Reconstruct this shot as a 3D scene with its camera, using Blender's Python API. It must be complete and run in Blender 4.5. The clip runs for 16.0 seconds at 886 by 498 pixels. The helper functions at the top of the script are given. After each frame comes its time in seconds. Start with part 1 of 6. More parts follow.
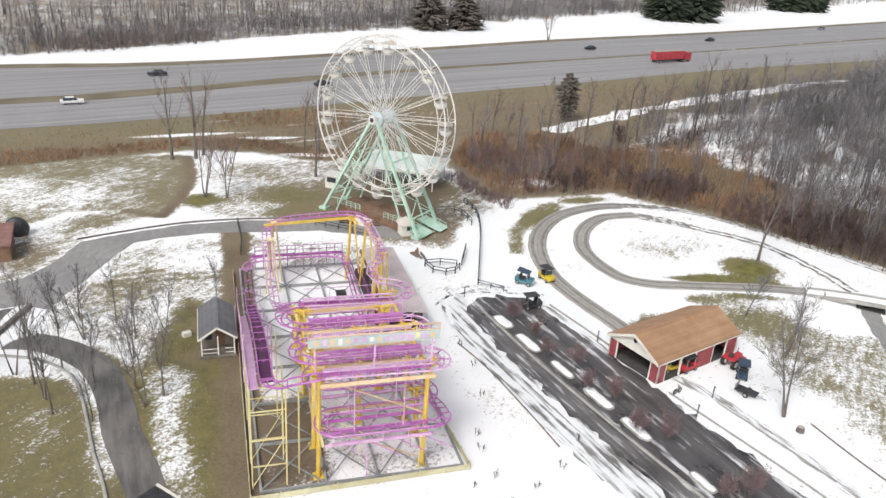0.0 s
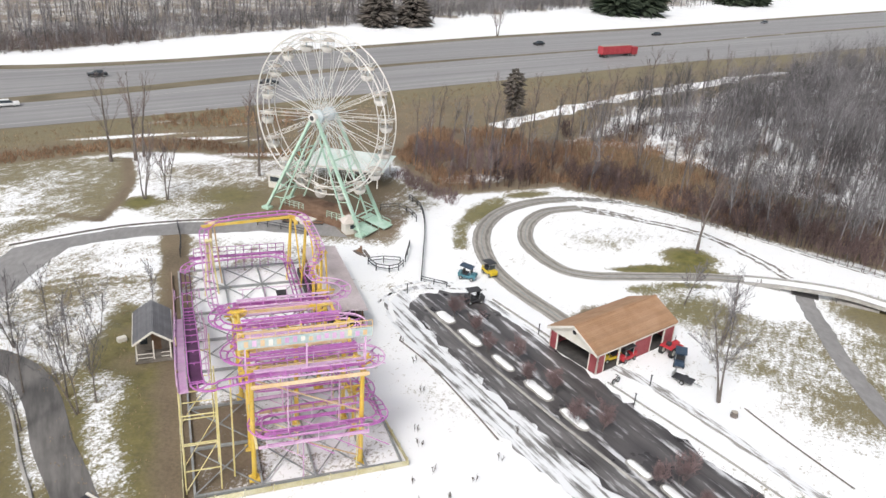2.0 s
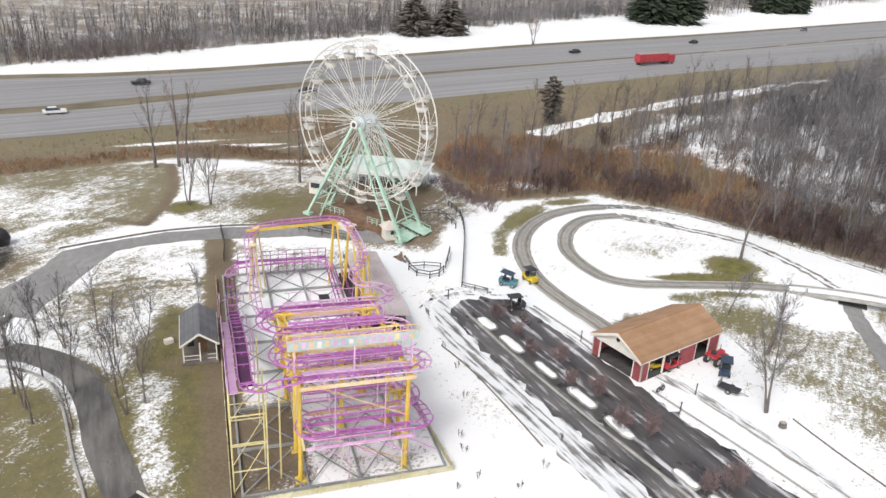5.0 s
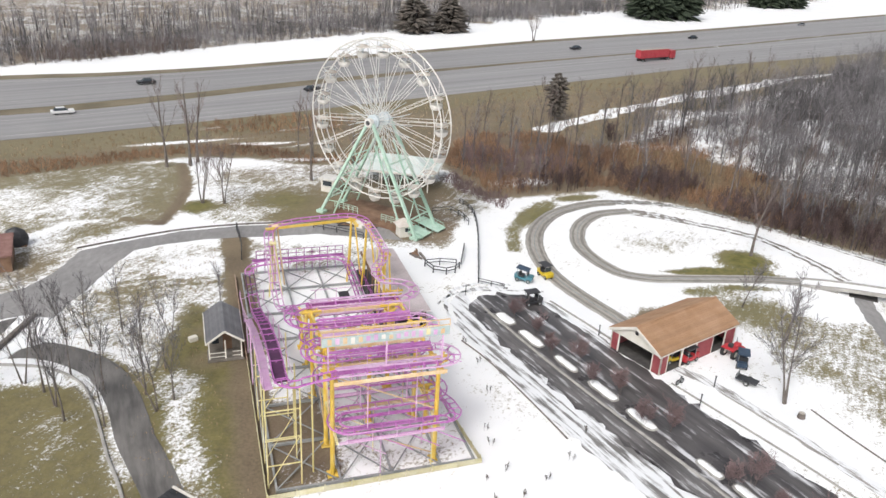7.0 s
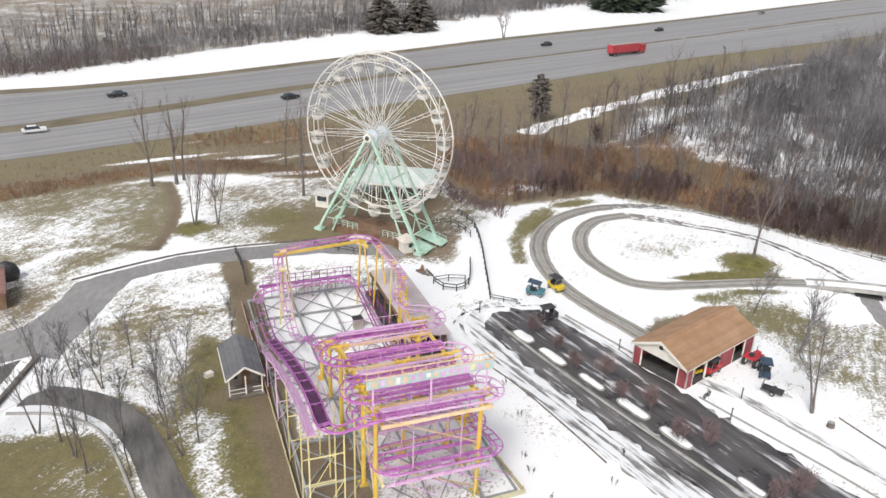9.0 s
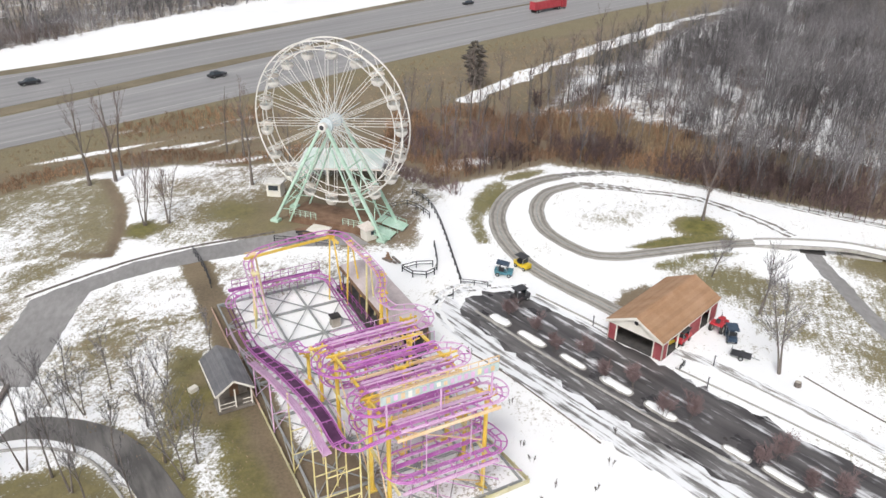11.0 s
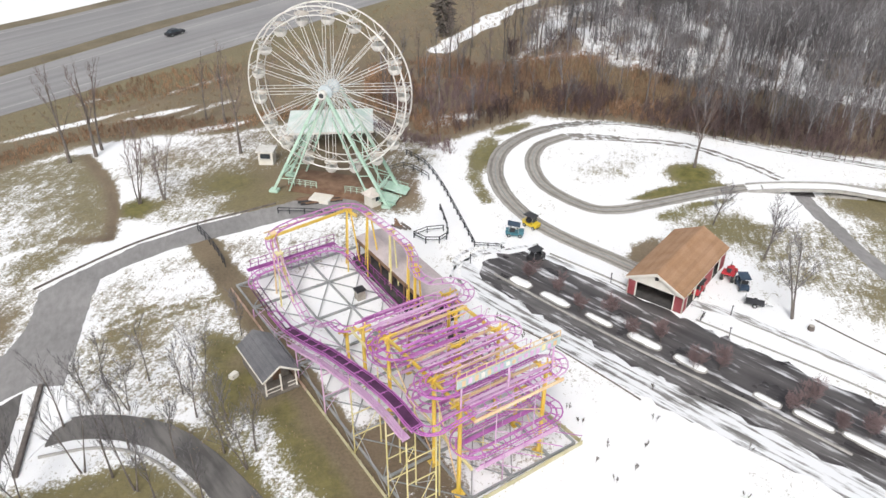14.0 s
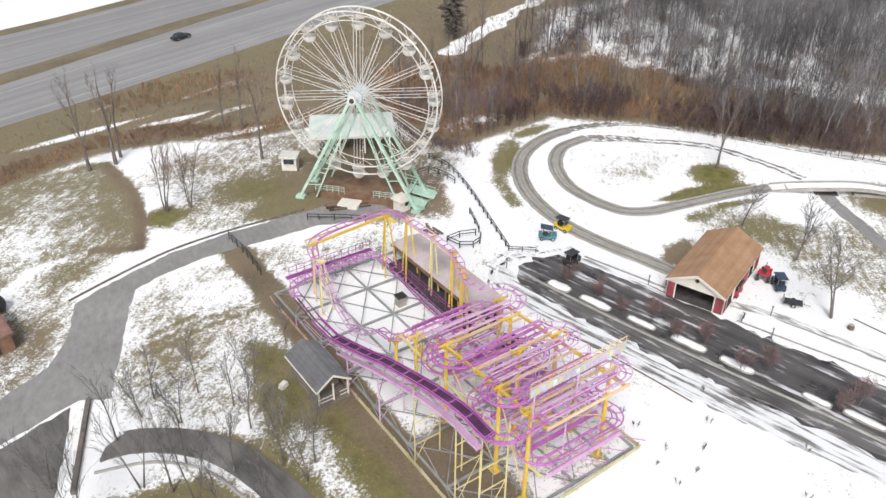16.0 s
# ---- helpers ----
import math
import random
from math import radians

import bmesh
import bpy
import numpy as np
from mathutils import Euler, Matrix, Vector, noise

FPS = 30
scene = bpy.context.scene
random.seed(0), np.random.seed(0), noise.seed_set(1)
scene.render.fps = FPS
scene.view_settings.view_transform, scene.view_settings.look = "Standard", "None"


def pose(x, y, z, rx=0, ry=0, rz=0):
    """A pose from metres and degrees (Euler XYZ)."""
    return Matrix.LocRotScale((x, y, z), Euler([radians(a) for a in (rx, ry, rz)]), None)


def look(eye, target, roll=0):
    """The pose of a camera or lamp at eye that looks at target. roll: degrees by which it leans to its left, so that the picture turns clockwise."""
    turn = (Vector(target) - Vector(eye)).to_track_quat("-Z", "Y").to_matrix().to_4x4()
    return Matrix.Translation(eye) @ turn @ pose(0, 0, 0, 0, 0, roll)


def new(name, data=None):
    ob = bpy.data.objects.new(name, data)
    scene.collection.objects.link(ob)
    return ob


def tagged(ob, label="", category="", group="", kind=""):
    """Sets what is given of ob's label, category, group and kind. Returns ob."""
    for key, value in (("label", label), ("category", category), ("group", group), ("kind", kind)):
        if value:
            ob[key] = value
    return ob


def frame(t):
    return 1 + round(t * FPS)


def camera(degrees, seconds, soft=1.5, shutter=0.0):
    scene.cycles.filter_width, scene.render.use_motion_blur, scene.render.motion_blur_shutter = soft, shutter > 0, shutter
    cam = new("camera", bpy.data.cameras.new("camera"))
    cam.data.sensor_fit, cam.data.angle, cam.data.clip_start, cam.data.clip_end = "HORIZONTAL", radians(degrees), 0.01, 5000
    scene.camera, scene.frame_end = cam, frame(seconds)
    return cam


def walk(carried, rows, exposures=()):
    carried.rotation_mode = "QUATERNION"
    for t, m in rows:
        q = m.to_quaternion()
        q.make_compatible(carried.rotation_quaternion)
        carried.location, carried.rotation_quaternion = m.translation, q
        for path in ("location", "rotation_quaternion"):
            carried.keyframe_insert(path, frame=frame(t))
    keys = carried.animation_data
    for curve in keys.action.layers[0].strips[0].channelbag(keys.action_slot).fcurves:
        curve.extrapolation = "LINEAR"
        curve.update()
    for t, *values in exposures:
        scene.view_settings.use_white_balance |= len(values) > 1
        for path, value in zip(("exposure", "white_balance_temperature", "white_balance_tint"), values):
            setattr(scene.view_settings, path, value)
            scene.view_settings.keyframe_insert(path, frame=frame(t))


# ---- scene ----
cam = camera(59.8, 16.0, soft=1.5)
PATH = [
    (0, (-0.295, 0.384, 43.487), (-0.257, 2.213, 42.68), 4.2),
    (0.5, (0.27, 1.522, 43.483), (0.319, 3.349, 42.672), 3.9),
    (1, (1.144, 1.976, 43.545), (1.22, 3.803, 42.734), 3.9),
    (1.5, (1.887, 1.459, 43.598), (1.998, 3.287, 42.793), 4.0),
    (2, (2.047, 0.361, 43.528), (2.187, 2.186, 42.721), 4.1),
    (2.5, (1.45, -0.392, 43.36), (1.616, 1.427, 42.547), 4.0),
    (3, (0.5, -0.237, 43.174), (0.593, 1.583, 42.349), 3.9),
    (3.5, (-0.065, 0.427, 43.074), (-0.001, 2.261, 42.28), 3.6),
    (5.8, (1.033, -0.21, 43.237), (1.088, 1.626, 42.446), 3.5),
    (6, (0.872, -0.355, 43.243), (0.919, 1.48, 42.45), 3.4),
    (6.5, (-0.289, -0.785, 43.293), (-0.237, 1.049, 42.497), 3.3),
    (7, (-1.981, -0.723, 43.392), (-1.909, 1.11, 42.594), 3.2),
    (7.5, (-3.686, -0.095, 43.588), (-3.598, 1.735, 42.786), 2.8),
    (8, (-5.136, 0.833, 43.966), (-5.026, 2.664, 43.167), 2.5),
    (8.2, (-5.691, 1.165, 44.098), (-5.573, 2.997, 43.303), 2.5),
    (10.5, (-12.377, 4.22, 48.609), (-12.059, 5.982, 47.718), 1.1),
    (11, (-13.837, 4.805, 49.209), (-13.468, 6.545, 48.293), 1.0),
    (11.5, (-15.367, 5.283, 49.834), (-14.948, 7.0, 48.897), 0.8),
    (12, (-16.88, 5.851, 50.484), (-16.407, 7.545, 49.532), 0.6),
    (12.5, (-18.347, 6.465, 51.11), (-17.832, 8.146, 50.156), 0.5),
    (13, (-19.875, 7.147, 51.689), (-19.362, 8.811, 50.705), 0.3),
    (13.5, (-21.323, 7.754, 52.237), (-20.816, 9.394, 51.21), 0.3),
    (14, (-22.81, 8.378, 52.671), (-22.307, 9.999, 51.613), 0.3),
    (14.5, (-24.394, 9.083, 52.935), (-23.887, 10.694, 51.862), 0.4),
    (15, (-25.954, 9.789, 53.069), (-25.445, 11.4, 51.999), 0.4),
    (15.5, (-27.526, 10.383, 53.137), (-27.006, 11.993, 52.071), 0.3),
    (16, (-29.111, 10.939, 53.203), (-28.564, 12.544, 52.143), 0.3),
]
walk(cam, [(t, look(eye, target, roll)) for t, eye, target, roll in PATH])

from mathutils.geometry import tessellate_polygon

# ---- light ----
world = bpy.data.worlds.new("overcast_sky")
scene.world = world
world.use_nodes = True
wn, wl = world.node_tree.nodes, world.node_tree.links
sky = wn.new("ShaderNodeTexSky")
sky.sky_type = "NISHITA"
sky.sun_disc = False
sky.sun_elevation, sky.sun_rotation = radians(42), radians(205)
sky.dust_density, sky.air_density = 4.0, 1.0
soften = wn.new("ShaderNodeHueSaturation")
soften.inputs["Saturation"].default_value = 0.3
wl.new(sky.outputs[0], soften.inputs["Color"])
wl.new(soften.outputs[0], wn["Background"].inputs["Color"])
wn["Background"].inputs["Strength"].default_value = 0.13
sun = new("sun", bpy.data.lights.new("sun", "SUN"))
sun.data.energy, sun.data.angle, sun.data.color = 1.5, radians(12), (1.0, 0.98, 0.95)
sun.matrix_world = look((-20, -40, 55), (0, 0, 0))
scene.view_settings.exposure = 0.25


# ---- materials ----
def nodes_of(name):
    m = bpy.data.materials.new(name)
    m.use_nodes = True
    return m, m.node_tree.nodes, m.node_tree.links, m.node_tree.nodes["Principled BSDF"]


def noise_node(n, l, scale, detail=4.0, rough=0.55, stretch=None, coords="Object", rot=0.0):
    tc = n.new("ShaderNodeTexCoord")
    mp = n.new("ShaderNodeMapping")
    mp.vector_type = "TEXTURE"
    if stretch:
        mp.inputs["Scale"].default_value = [1 / s for s in stretch]
    mp.inputs["Rotation"].default_value = (0, 0, rot)
    l.new(tc.outputs[coords], mp.inputs[0])
    tex = n.new("ShaderNodeTexNoise")
    tex.inputs["Scale"].default_value, tex.inputs["Detail"].default_value, tex.inputs["Roughness"].default_value = scale, detail, rough
    l.new(mp.outputs[0], tex.inputs["Vector"])
    return tex.outputs["Fac"]


def ramp(n, l, fac, stops):
    r = n.new("ShaderNodeValToRGB")
    e = r.color_ramp.elements
    while len(e) < len(stops):
        e.new(0.5)
    for k, (p, c) in zip(e, stops):
        k.position, k.color = p, (c, c, c, 1) if isinstance(c, float) else (*c, 1)
    l.new(fac, r.inputs[0])
    return r.outputs[0]


def mix(n, l, fac, a, b, mode="MIX"):
    x = n.new("ShaderNodeMix")
    x.data_type, x.blend_type = "RGBA", mode
    for sock, v in ((x.inputs[0], fac), (x.inputs[6], a), (x.inputs[7], b)):
        if isinstance(v, (int, float)):
            sock.default_value = v
        elif isinstance(v, tuple):
            sock.default_value = (*v, 1)
        else:
            l.new(v, sock)
    return x.outputs[2]


def calc(n, l, op, a, b):
    x = n.new("ShaderNodeMath")
    x.operation = op
    for sock, v in zip(x.inputs, (a, b)):
        if isinstance(v, (int, float)):
            sock.default_value = v
        else:
            l.new(v, sock)
    return x.outputs[0]


def bump(n, l, bsdf, fac, strength, dist):
    b = n.new("ShaderNodeBump")
    b.inputs["Strength"].default_value, b.inputs["Distance"].default_value = strength, dist
    l.new(fac, b.inputs["Height"])
    l.new(b.outputs[0], bsdf.inputs["Normal"])


def worn(name, a, b, rough=0.6, metal=0.0, scale=1.2, fine=14.0, relief=0.15, rust=None, vary=0.12, islands=False):
    """A surface of colour a with paler or dirtier patches b at two scales, and a little shift from piece to piece."""
    m, n, l, p = nodes_of(name)
    big = ramp(n, l, noise_node(n, l, scale), [(0.35, 0.0), (0.68, 1.0)])
    small = noise_node(n, l, fine, 6, 0.65)
    col = mix(n, l, big, a, b)
    col = mix(n, l, 0.35, col, ramp(n, l, small, [(0.25, 0.25), (0.75, 0.8)]), "OVERLAY")
    if rust:
        spots = ramp(n, l, noise_node(n, l, fine * 0.35, 7, 0.7), [(0.6, 0.0), (0.68, 1.0)])
        col = mix(n, l, spots, col, rust)
    info = n.new("ShaderNodeObjectInfo")
    hs = n.new("ShaderNodeHueSaturation")
    pick = n.new("ShaderNodeNewGeometry").outputs["Random Per Island"] if islands else info.outputs["Random"]
    l.new(calc(n, l, "ADD", calc(n, l, "MULTIPLY", pick, 2 * vary), 1 - vary), hs.inputs["Value"])
    l.new(col, hs.inputs["Color"])
    l.new(hs.outputs[0], p.inputs["Base Color"])
    p.inputs["Roughness"].default_value, p.inputs["Metallic"].default_value = rough, metal
    bump(n, l, p, small, relief, 0.02)
    return m


def asphalt(name, dark, pale, streak_axis, snow=0.0, rough=0.75, stretch=0.03, scale=1.6, snow_col=(0.78, 0.79, 0.81)):
    """Road surface, with wheel streaks along its run and, where asked, drifted snow left between them."""
    m, n, l, p = nodes_of(name)
    streaks = noise_node(n, l, scale, 5, 0.6, (1.0, stretch, 1.0), "Object", streak_axis)
    patch = noise_node(n, l, 0.16, 4, 0.6)
    grit = noise_node(n, l, 30, 5, 0.7)
    both = calc(n, l, "ADD", calc(n, l, "MULTIPLY", streaks, 0.55), calc(n, l, "MULTIPLY", patch, 0.45))
    col = mix(n, l, ramp(n, l, both, [(0.38, 0.0), (0.62, 1.0)]), dark, pale)
    col = mix(n, l, 0.3, col, ramp(n, l, grit, [(0.2, 0.2), (0.8, 0.8)]), "OVERLAY")
    if snow:
        lie = calc(n, l, "ADD", calc(n, l, "MULTIPLY", noise_node(n, l, scale * 1.3, 5, 0.6, (1.0, stretch * 2, 1.0), "Object", streak_axis), 0.75),
                   calc(n, l, "MULTIPLY", noise_node(n, l, 0.35, 4), 0.25))
        fac = ramp(n, l, lie, [(0.6 - snow * 0.2, 0.0), (0.68 - snow * 0.2, 1.0)])
        col = mix(n, l, fac, col, snow_col)
    l.new(col, p.inputs["Base Color"])
    l.new(ramp(n, l, patch, [(0.4, rough - 0.25), (0.6, rough)]), p.inputs["Roughness"])
    bump(n, l, p, grit, 0.25, 0.02)
    return m


def ground_material():
    """Melting snow over winter grass: the sheet's own map says how bare, how green and how earthy each place is; the grain breaks its edges."""
    m, n, l, p = nodes_of("snow_and_winter_grass")
    at = n.new("ShaderNodeAttribute")
    at.attribute_name = "cover"
    sep = n.new("ShaderNodeSeparateColor")
    l.new(at.outputs["Color"], sep.inputs[0])
    bare, green, earth = sep.outputs[0], sep.outputs[1], sep.outputs[2]
    clumps = noise_node(n, l, 0.7, 9, 0.78)
    wide = noise_node(n, l, 0.09, 4, 0.6)
    fine = noise_node(n, l, 3.2, 5, 0.75)
    mown = noise_node(n, l, 1.6, 6, 0.7, (1.0, 0.2, 1.0), "Object", -0.5)
    grain = calc(n, l, "ADD", calc(n, l, "MULTIPLY", clumps, 0.45), calc(n, l, "MULTIPLY", mown, 0.32))
    grain = calc(n, l, "ADD", grain, calc(n, l, "MULTIPLY", fine, 0.55))
    grain = calc(n, l, "ADD", grain, calc(n, l, "MULTIPLY", wide, 0.35))
    edge = calc(n, l, "ADD", calc(n, l, "MULTIPLY", grain, 2.8), calc(n, l, "SUBTRACT", calc(n, l, "MULTIPLY", bare, 1.5), 2.99))
    mask = ramp(n, l, edge, [(0.0, 0.0), (0.1, 0.5), (0.3, 1.0)])
    straw = mix(n, l, ramp(n, l, fine, [(0.35, 0.0), (0.65, 1.0)]), (0.13, 0.108, 0.07), (0.32, 0.275, 0.195))
    moss = mix(n, l, ramp(n, l, clumps, [(0.35, 0.0), (0.65, 1.0)]), (0.075, 0.076, 0.018), (0.20, 0.178, 0.05))
    soil = mix(n, l, ramp(n, l, wide, [(0.35, 0.0), (0.65, 1.0)]), (0.115, 0.083, 0.056), (0.21, 0.155, 0.105))
    soil = mix(n, l, 0.4, soil, ramp(n, l, fine, [(0.2, 0.2), (0.8, 0.8)]), "OVERLAY")
    turf = mix(n, l, earth, mix(n, l, green, straw, moss), soil)
    snow = mix(n, l, ramp(n, l, wide, [(0.3, 0.0), (0.7, 1.0)]), (0.80, 0.81, 0.83), (0.87, 0.87, 0.87))
    l.new(mix(n, l, mask, snow, turf), p.inputs["Base Color"])
    p.inputs["Roughness"].default_value = 0.85
    bump(n, l, p, calc(n, l, "ADD", calc(n, l, "MULTIPLY", clumps, 0.7), calc(n, l, "MULTIPLY", fine, 0.3)), 0.5, 0.12)
    return m


LOT_TURN = math.atan2(0.48, 0.877)
HWY_TURN = math.atan2(0.56, 0.83)
GROUND = ground_material()
ASPHALT = asphalt("salt_grey_asphalt", (0.215, 0.21, 0.213), (0.315, 0.308, 0.31), HWY_TURN - radians(90), rough=0.85, stretch=0.01, scale=0.5)
DRIVE = asphalt("grey_park_asphalt", (0.205, 0.197, 0.195), (0.30, 0.29, 0.288), 0.0, rough=0.8, stretch=0.4)
LANE = asphalt("damp_lane_asphalt", (0.085, 0.08, 0.076), (0.19, 0.18, 0.17), 0.4, snow=0.0, rough=0.7, stretch=0.15)
LOT = asphalt("wet_lot_asphalt", (0.028, 0.025, 0.027), (0.13, 0.12, 0.12), LOT_TURN, snow=0.31, rough=0.5, stretch=0.05, scale=0.8, snow_col=(0.62, 0.62, 0.64))
SLUSH = asphalt("tyre_marked_slush", (0.11, 0.105, 0.10), (0.24, 0.23, 0.225), LOT_TURN, snow=0.86, rough=0.6, stretch=0.04, scale=1.3)
LOTLANE = asphalt("slushy_lot_asphalt", (0.05, 0.046, 0.046), (0.2, 0.19, 0.19), LOT_TURN, snow=0.32, rough=0.55, stretch=0.06, scale=1.4, snow_col=(0.5, 0.5, 0.51))
BURIED = asphalt("snow_buried_concrete", (0.22, 0.21, 0.2), (0.34, 0.32, 0.31), LOT_TURN, snow=0.85, rough=0.85, stretch=0.05, scale=2.4)
CONCRETE = asphalt("ride_track_concrete", (0.27, 0.25, 0.225), (0.40, 0.38, 0.35), 0.5, snow=0.0, rough=0.85, stretch=0.3)
RUT = asphalt("snowed_rut", (0.12, 0.105, 0.09), (0.24, 0.22, 0.2), 0.8, snow=0.45, rough=0.85, stretch=0.25, scale=1.2)
DAMPRUT = asphalt("damp_worn_concrete", (0.15, 0.135, 0.12), (0.26, 0.245, 0.225), 0.8, rough=0.8, stretch=0.3)
VERGE = worn("dead_verge_grass", (0.125, 0.105, 0.068), (0.21, 0.175, 0.12), 0.9, scale=0.1, fine=2.0)
SNOW = worn("settled_snow", (0.83, 0.84, 0.86), (0.88, 0.88, 0.88), 0.7, scale=0.6, fine=5, vary=0.02)
PURPLE = worn("magenta_painted_steel", (0.42, 0.105, 0.40), (0.53, 0.23, 0.51), 0.45, 0.0, 0.7, 9, rust=(0.30, 0.16, 0.2))
PLUM = worn("plum_painted_steel", (0.22, 0.035, 0.20), (0.34, 0.08, 0.32), 0.5, 0.0, 0.7, 9)
DEEPPLUM = worn("grease_dark_plum_steel", (0.055, 0.015, 0.05), (0.12, 0.04, 0.11), 0.6, 0.0, 0.7, 9)
LILAC = worn("faded_lilac_steel", (0.56, 0.32, 0.54), (0.64, 0.46, 0.61), 0.55, 0.0, 0.7, 9)
YELLOW = worn("yellow_painted_steel", (0.68, 0.44, 0.045), (0.74, 0.55, 0.15), 0.45, 0.0, 0.8, 9, rust=(0.35, 0.2, 0.06))
STRAWY = worn("faded_yellow_steel", (0.60, 0.52, 0.22), (0.68, 0.62, 0.36), 0.55, 0.0, 0.8, 9, rust=(0.35, 0.24, 0.1))
ORANGE = worn("faded_orange_steel", (0.62, 0.42, 0.22), (0.68, 0.54, 0.36), 0.5, 0.0, 0.8, 9)
GALV = worn("galvanised_steel", (0.26, 0.28, 0.28), (0.38, 0.39, 0.39), 0.6, 0.2, 1.0, 10, rust=(0.2, 0.12, 0.08))
WHITE = worn("white_painted_steel", (0.56, 0.545, 0.51), (0.70, 0.69, 0.66), 0.5, 0.0, 1.0, 9, rust=(0.42, 0.32, 0.22), vary=0.05)
HUBPAINT = worn("pale_blue_grey_steel", (0.45, 0.52, 0.55), (0.58, 0.62, 0.64), 0.5, 0.0, 1.2, 9)
MINT = worn("mint_green_steel", (0.36, 0.54, 0.43), (0.50, 0.65, 0.56), 0.5, 0.0, 0.7, 9, rust=(0.25, 0.24, 0.16))
MINTROOF = worn("pale_mint_roofing", (0.56, 0.68, 0.62), (0.80, 0.82, 0.81), 0.6, 0.0, 0.25, 4)
RED = worn("barn_red_boards", (0.25, 0.045, 0.055), (0.34, 0.095, 0.105), 0.65, 0.0, 0.6, 8)
CREAM = worn("cream_painted_boards", (0.66, 0.63, 0.56), (0.74, 0.72, 0.67), 0.6, 0.0, 0.8, 9, vary=0.04)
TANROOF = worn("tan_asphalt_shingle", (0.31, 0.18, 0.10), (0.38, 0.235, 0.145), 0.85, 0.0, 0.5, 12, 0.4, vary=0.10)
GREYROOF = worn("dark_grey_shingle", (0.13, 0.13, 0.14), (0.19, 0.19, 0.2), 0.85, 0.0, 0.5, 12, 0.4)
STATIONROOF = worn("weathered_pinkish_grey_roofing", (0.36, 0.31, 0.31), (0.50, 0.44, 0.45), 0.7, 0.0, 0.3, 6)
WOOD = worn("weathered_brown_wood", (0.15, 0.085, 0.05), (0.24, 0.15, 0.10), 0.8, 0.0, 0.9, 9)
# weathered boards darkened in colour for the shed's shaded walls and porch
GREYBOARD = worn("shaded_weathered_boards", (0.13, 0.115, 0.10), (0.22, 0.20, 0.175), 0.85, 0.0, 0.9, 9)
PALEWOOD = worn("grey_weathered_boards", (0.30, 0.27, 0.23), (0.42, 0.39, 0.35), 0.8, 0.0, 0.9, 9)
DARK = worn("dark_metal", (0.035, 0.035, 0.04), (0.07, 0.07, 0.075), 0.5, 0.3, 1.0, 10)
RUBBER = worn("black_rubber", (0.02, 0.02, 0.02), (0.04, 0.04, 0.04), 0.8)
GLASS = worn("tinted_glass", (0.03, 0.04, 0.05), (0.05, 0.06, 0.07), 0.08)
FENCE = worn("yellowed_mesh_panel", (0.46, 0.42, 0.24), (0.56, 0.53, 0.38), 0.7, 0.0, 0.8, 6)
# near-black floor colour with the shade under roofs and decks painted in
DARKFLOOR = worn("shade_dark_floor", (0.045, 0.043, 0.042), (0.085, 0.08, 0.078), 0.8)
KERB = worn("concrete_kerb", (0.26, 0.25, 0.235), (0.38, 0.37, 0.35), 0.85, 0.0, 0.8, 12)
BARK = worn("grey_brown_bark", (0.105, 0.088, 0.078), (0.19, 0.165, 0.15), 0.9, 0.0, 1.5, 12)
TWIG = worn("bare_twig_bark", (0.13, 0.10, 0.092), (0.23, 0.185, 0.17), 0.9, 0.0, 0.06, 3, vary=0.5, islands=True)
GREYTWIG = worn("ash_grey_twig_bark", (0.09, 0.083, 0.085), (0.29, 0.277, 0.288), 0.9, 0.0, 0.05, 3, vary=0.7, islands=True)
MAROON = worn("maroon_brush_stems", (0.078, 0.052, 0.049), (0.175, 0.12, 0.115), 0.9, 0.0, 0.05, 2, vary=0.5, islands=True)
MAUVE = worn("mauve_brown_twigs", (0.16, 0.11, 0.11), (0.25, 0.18, 0.18), 0.9, 0.0, 0.3, 4, vary=0.35, islands=True)
RUSSET = worn("russet_brush", (0.21, 0.125, 0.08), (0.40, 0.245, 0.145), 0.9, 0.0, 0.05, 2, vary=0.5, islands=True)
REED = worn("tan_reeds", (0.26, 0.185, 0.11), (0.37, 0.28, 0.18), 0.9, 0.0, 0.06, 2, vary=0.4, islands=True)
NEEDLE = worn("dark_conifer_needles", (0.02, 0.032, 0.018), (0.045, 0.06, 0.035), 0.85, 0.0, 0.4, 4)
DRYNEEDLE = worn("brownish_conifer_needles", (0.07, 0.062, 0.052), (0.13, 0.11, 0.095), 0.85, 0.0, 0.4, 4)
CARTYELLOW = worn("yellow_cart_body", (0.62, 0.44, 0.02), (0.68, 0.5, 0.05), 0.35)
TEAL = worn("teal_cart_body", (0.05, 0.17, 0.21), (0.10, 0.26, 0.32), 0.35)
NAVY = worn("navy_cart_body", (0.02, 0.04, 0.075), (0.05, 0.08, 0.12), 0.4)
CARTRED = worn("red_tractor_paint", (0.42, 0.02, 0.03), (0.5, 0.05, 0.06), 0.4)
TRUCKRED = worn("red_truck_tarpaulin", (0.36, 0.03, 0.045), (0.44, 0.07, 0.08), 0.5)
CARWHITE = worn("white_car_paint", (0.72, 0.72, 0.72), (0.78, 0.78, 0.78), 0.3)
CARBLACK = worn("black_car_paint", (0.02, 0.02, 0.022), (0.035, 0.035, 0.04), 0.25)
CARGREY = worn("silver_grey_car_paint", (0.25, 0.26, 0.28), (0.32, 0.33, 0.35), 0.3, 0.4)


# ---- shaping helpers ----
def part(name, bm, material, parent=None, label=""):
    me = bpy.data.meshes.new(name)
    bm.to_mesh(me)
    bm.free()
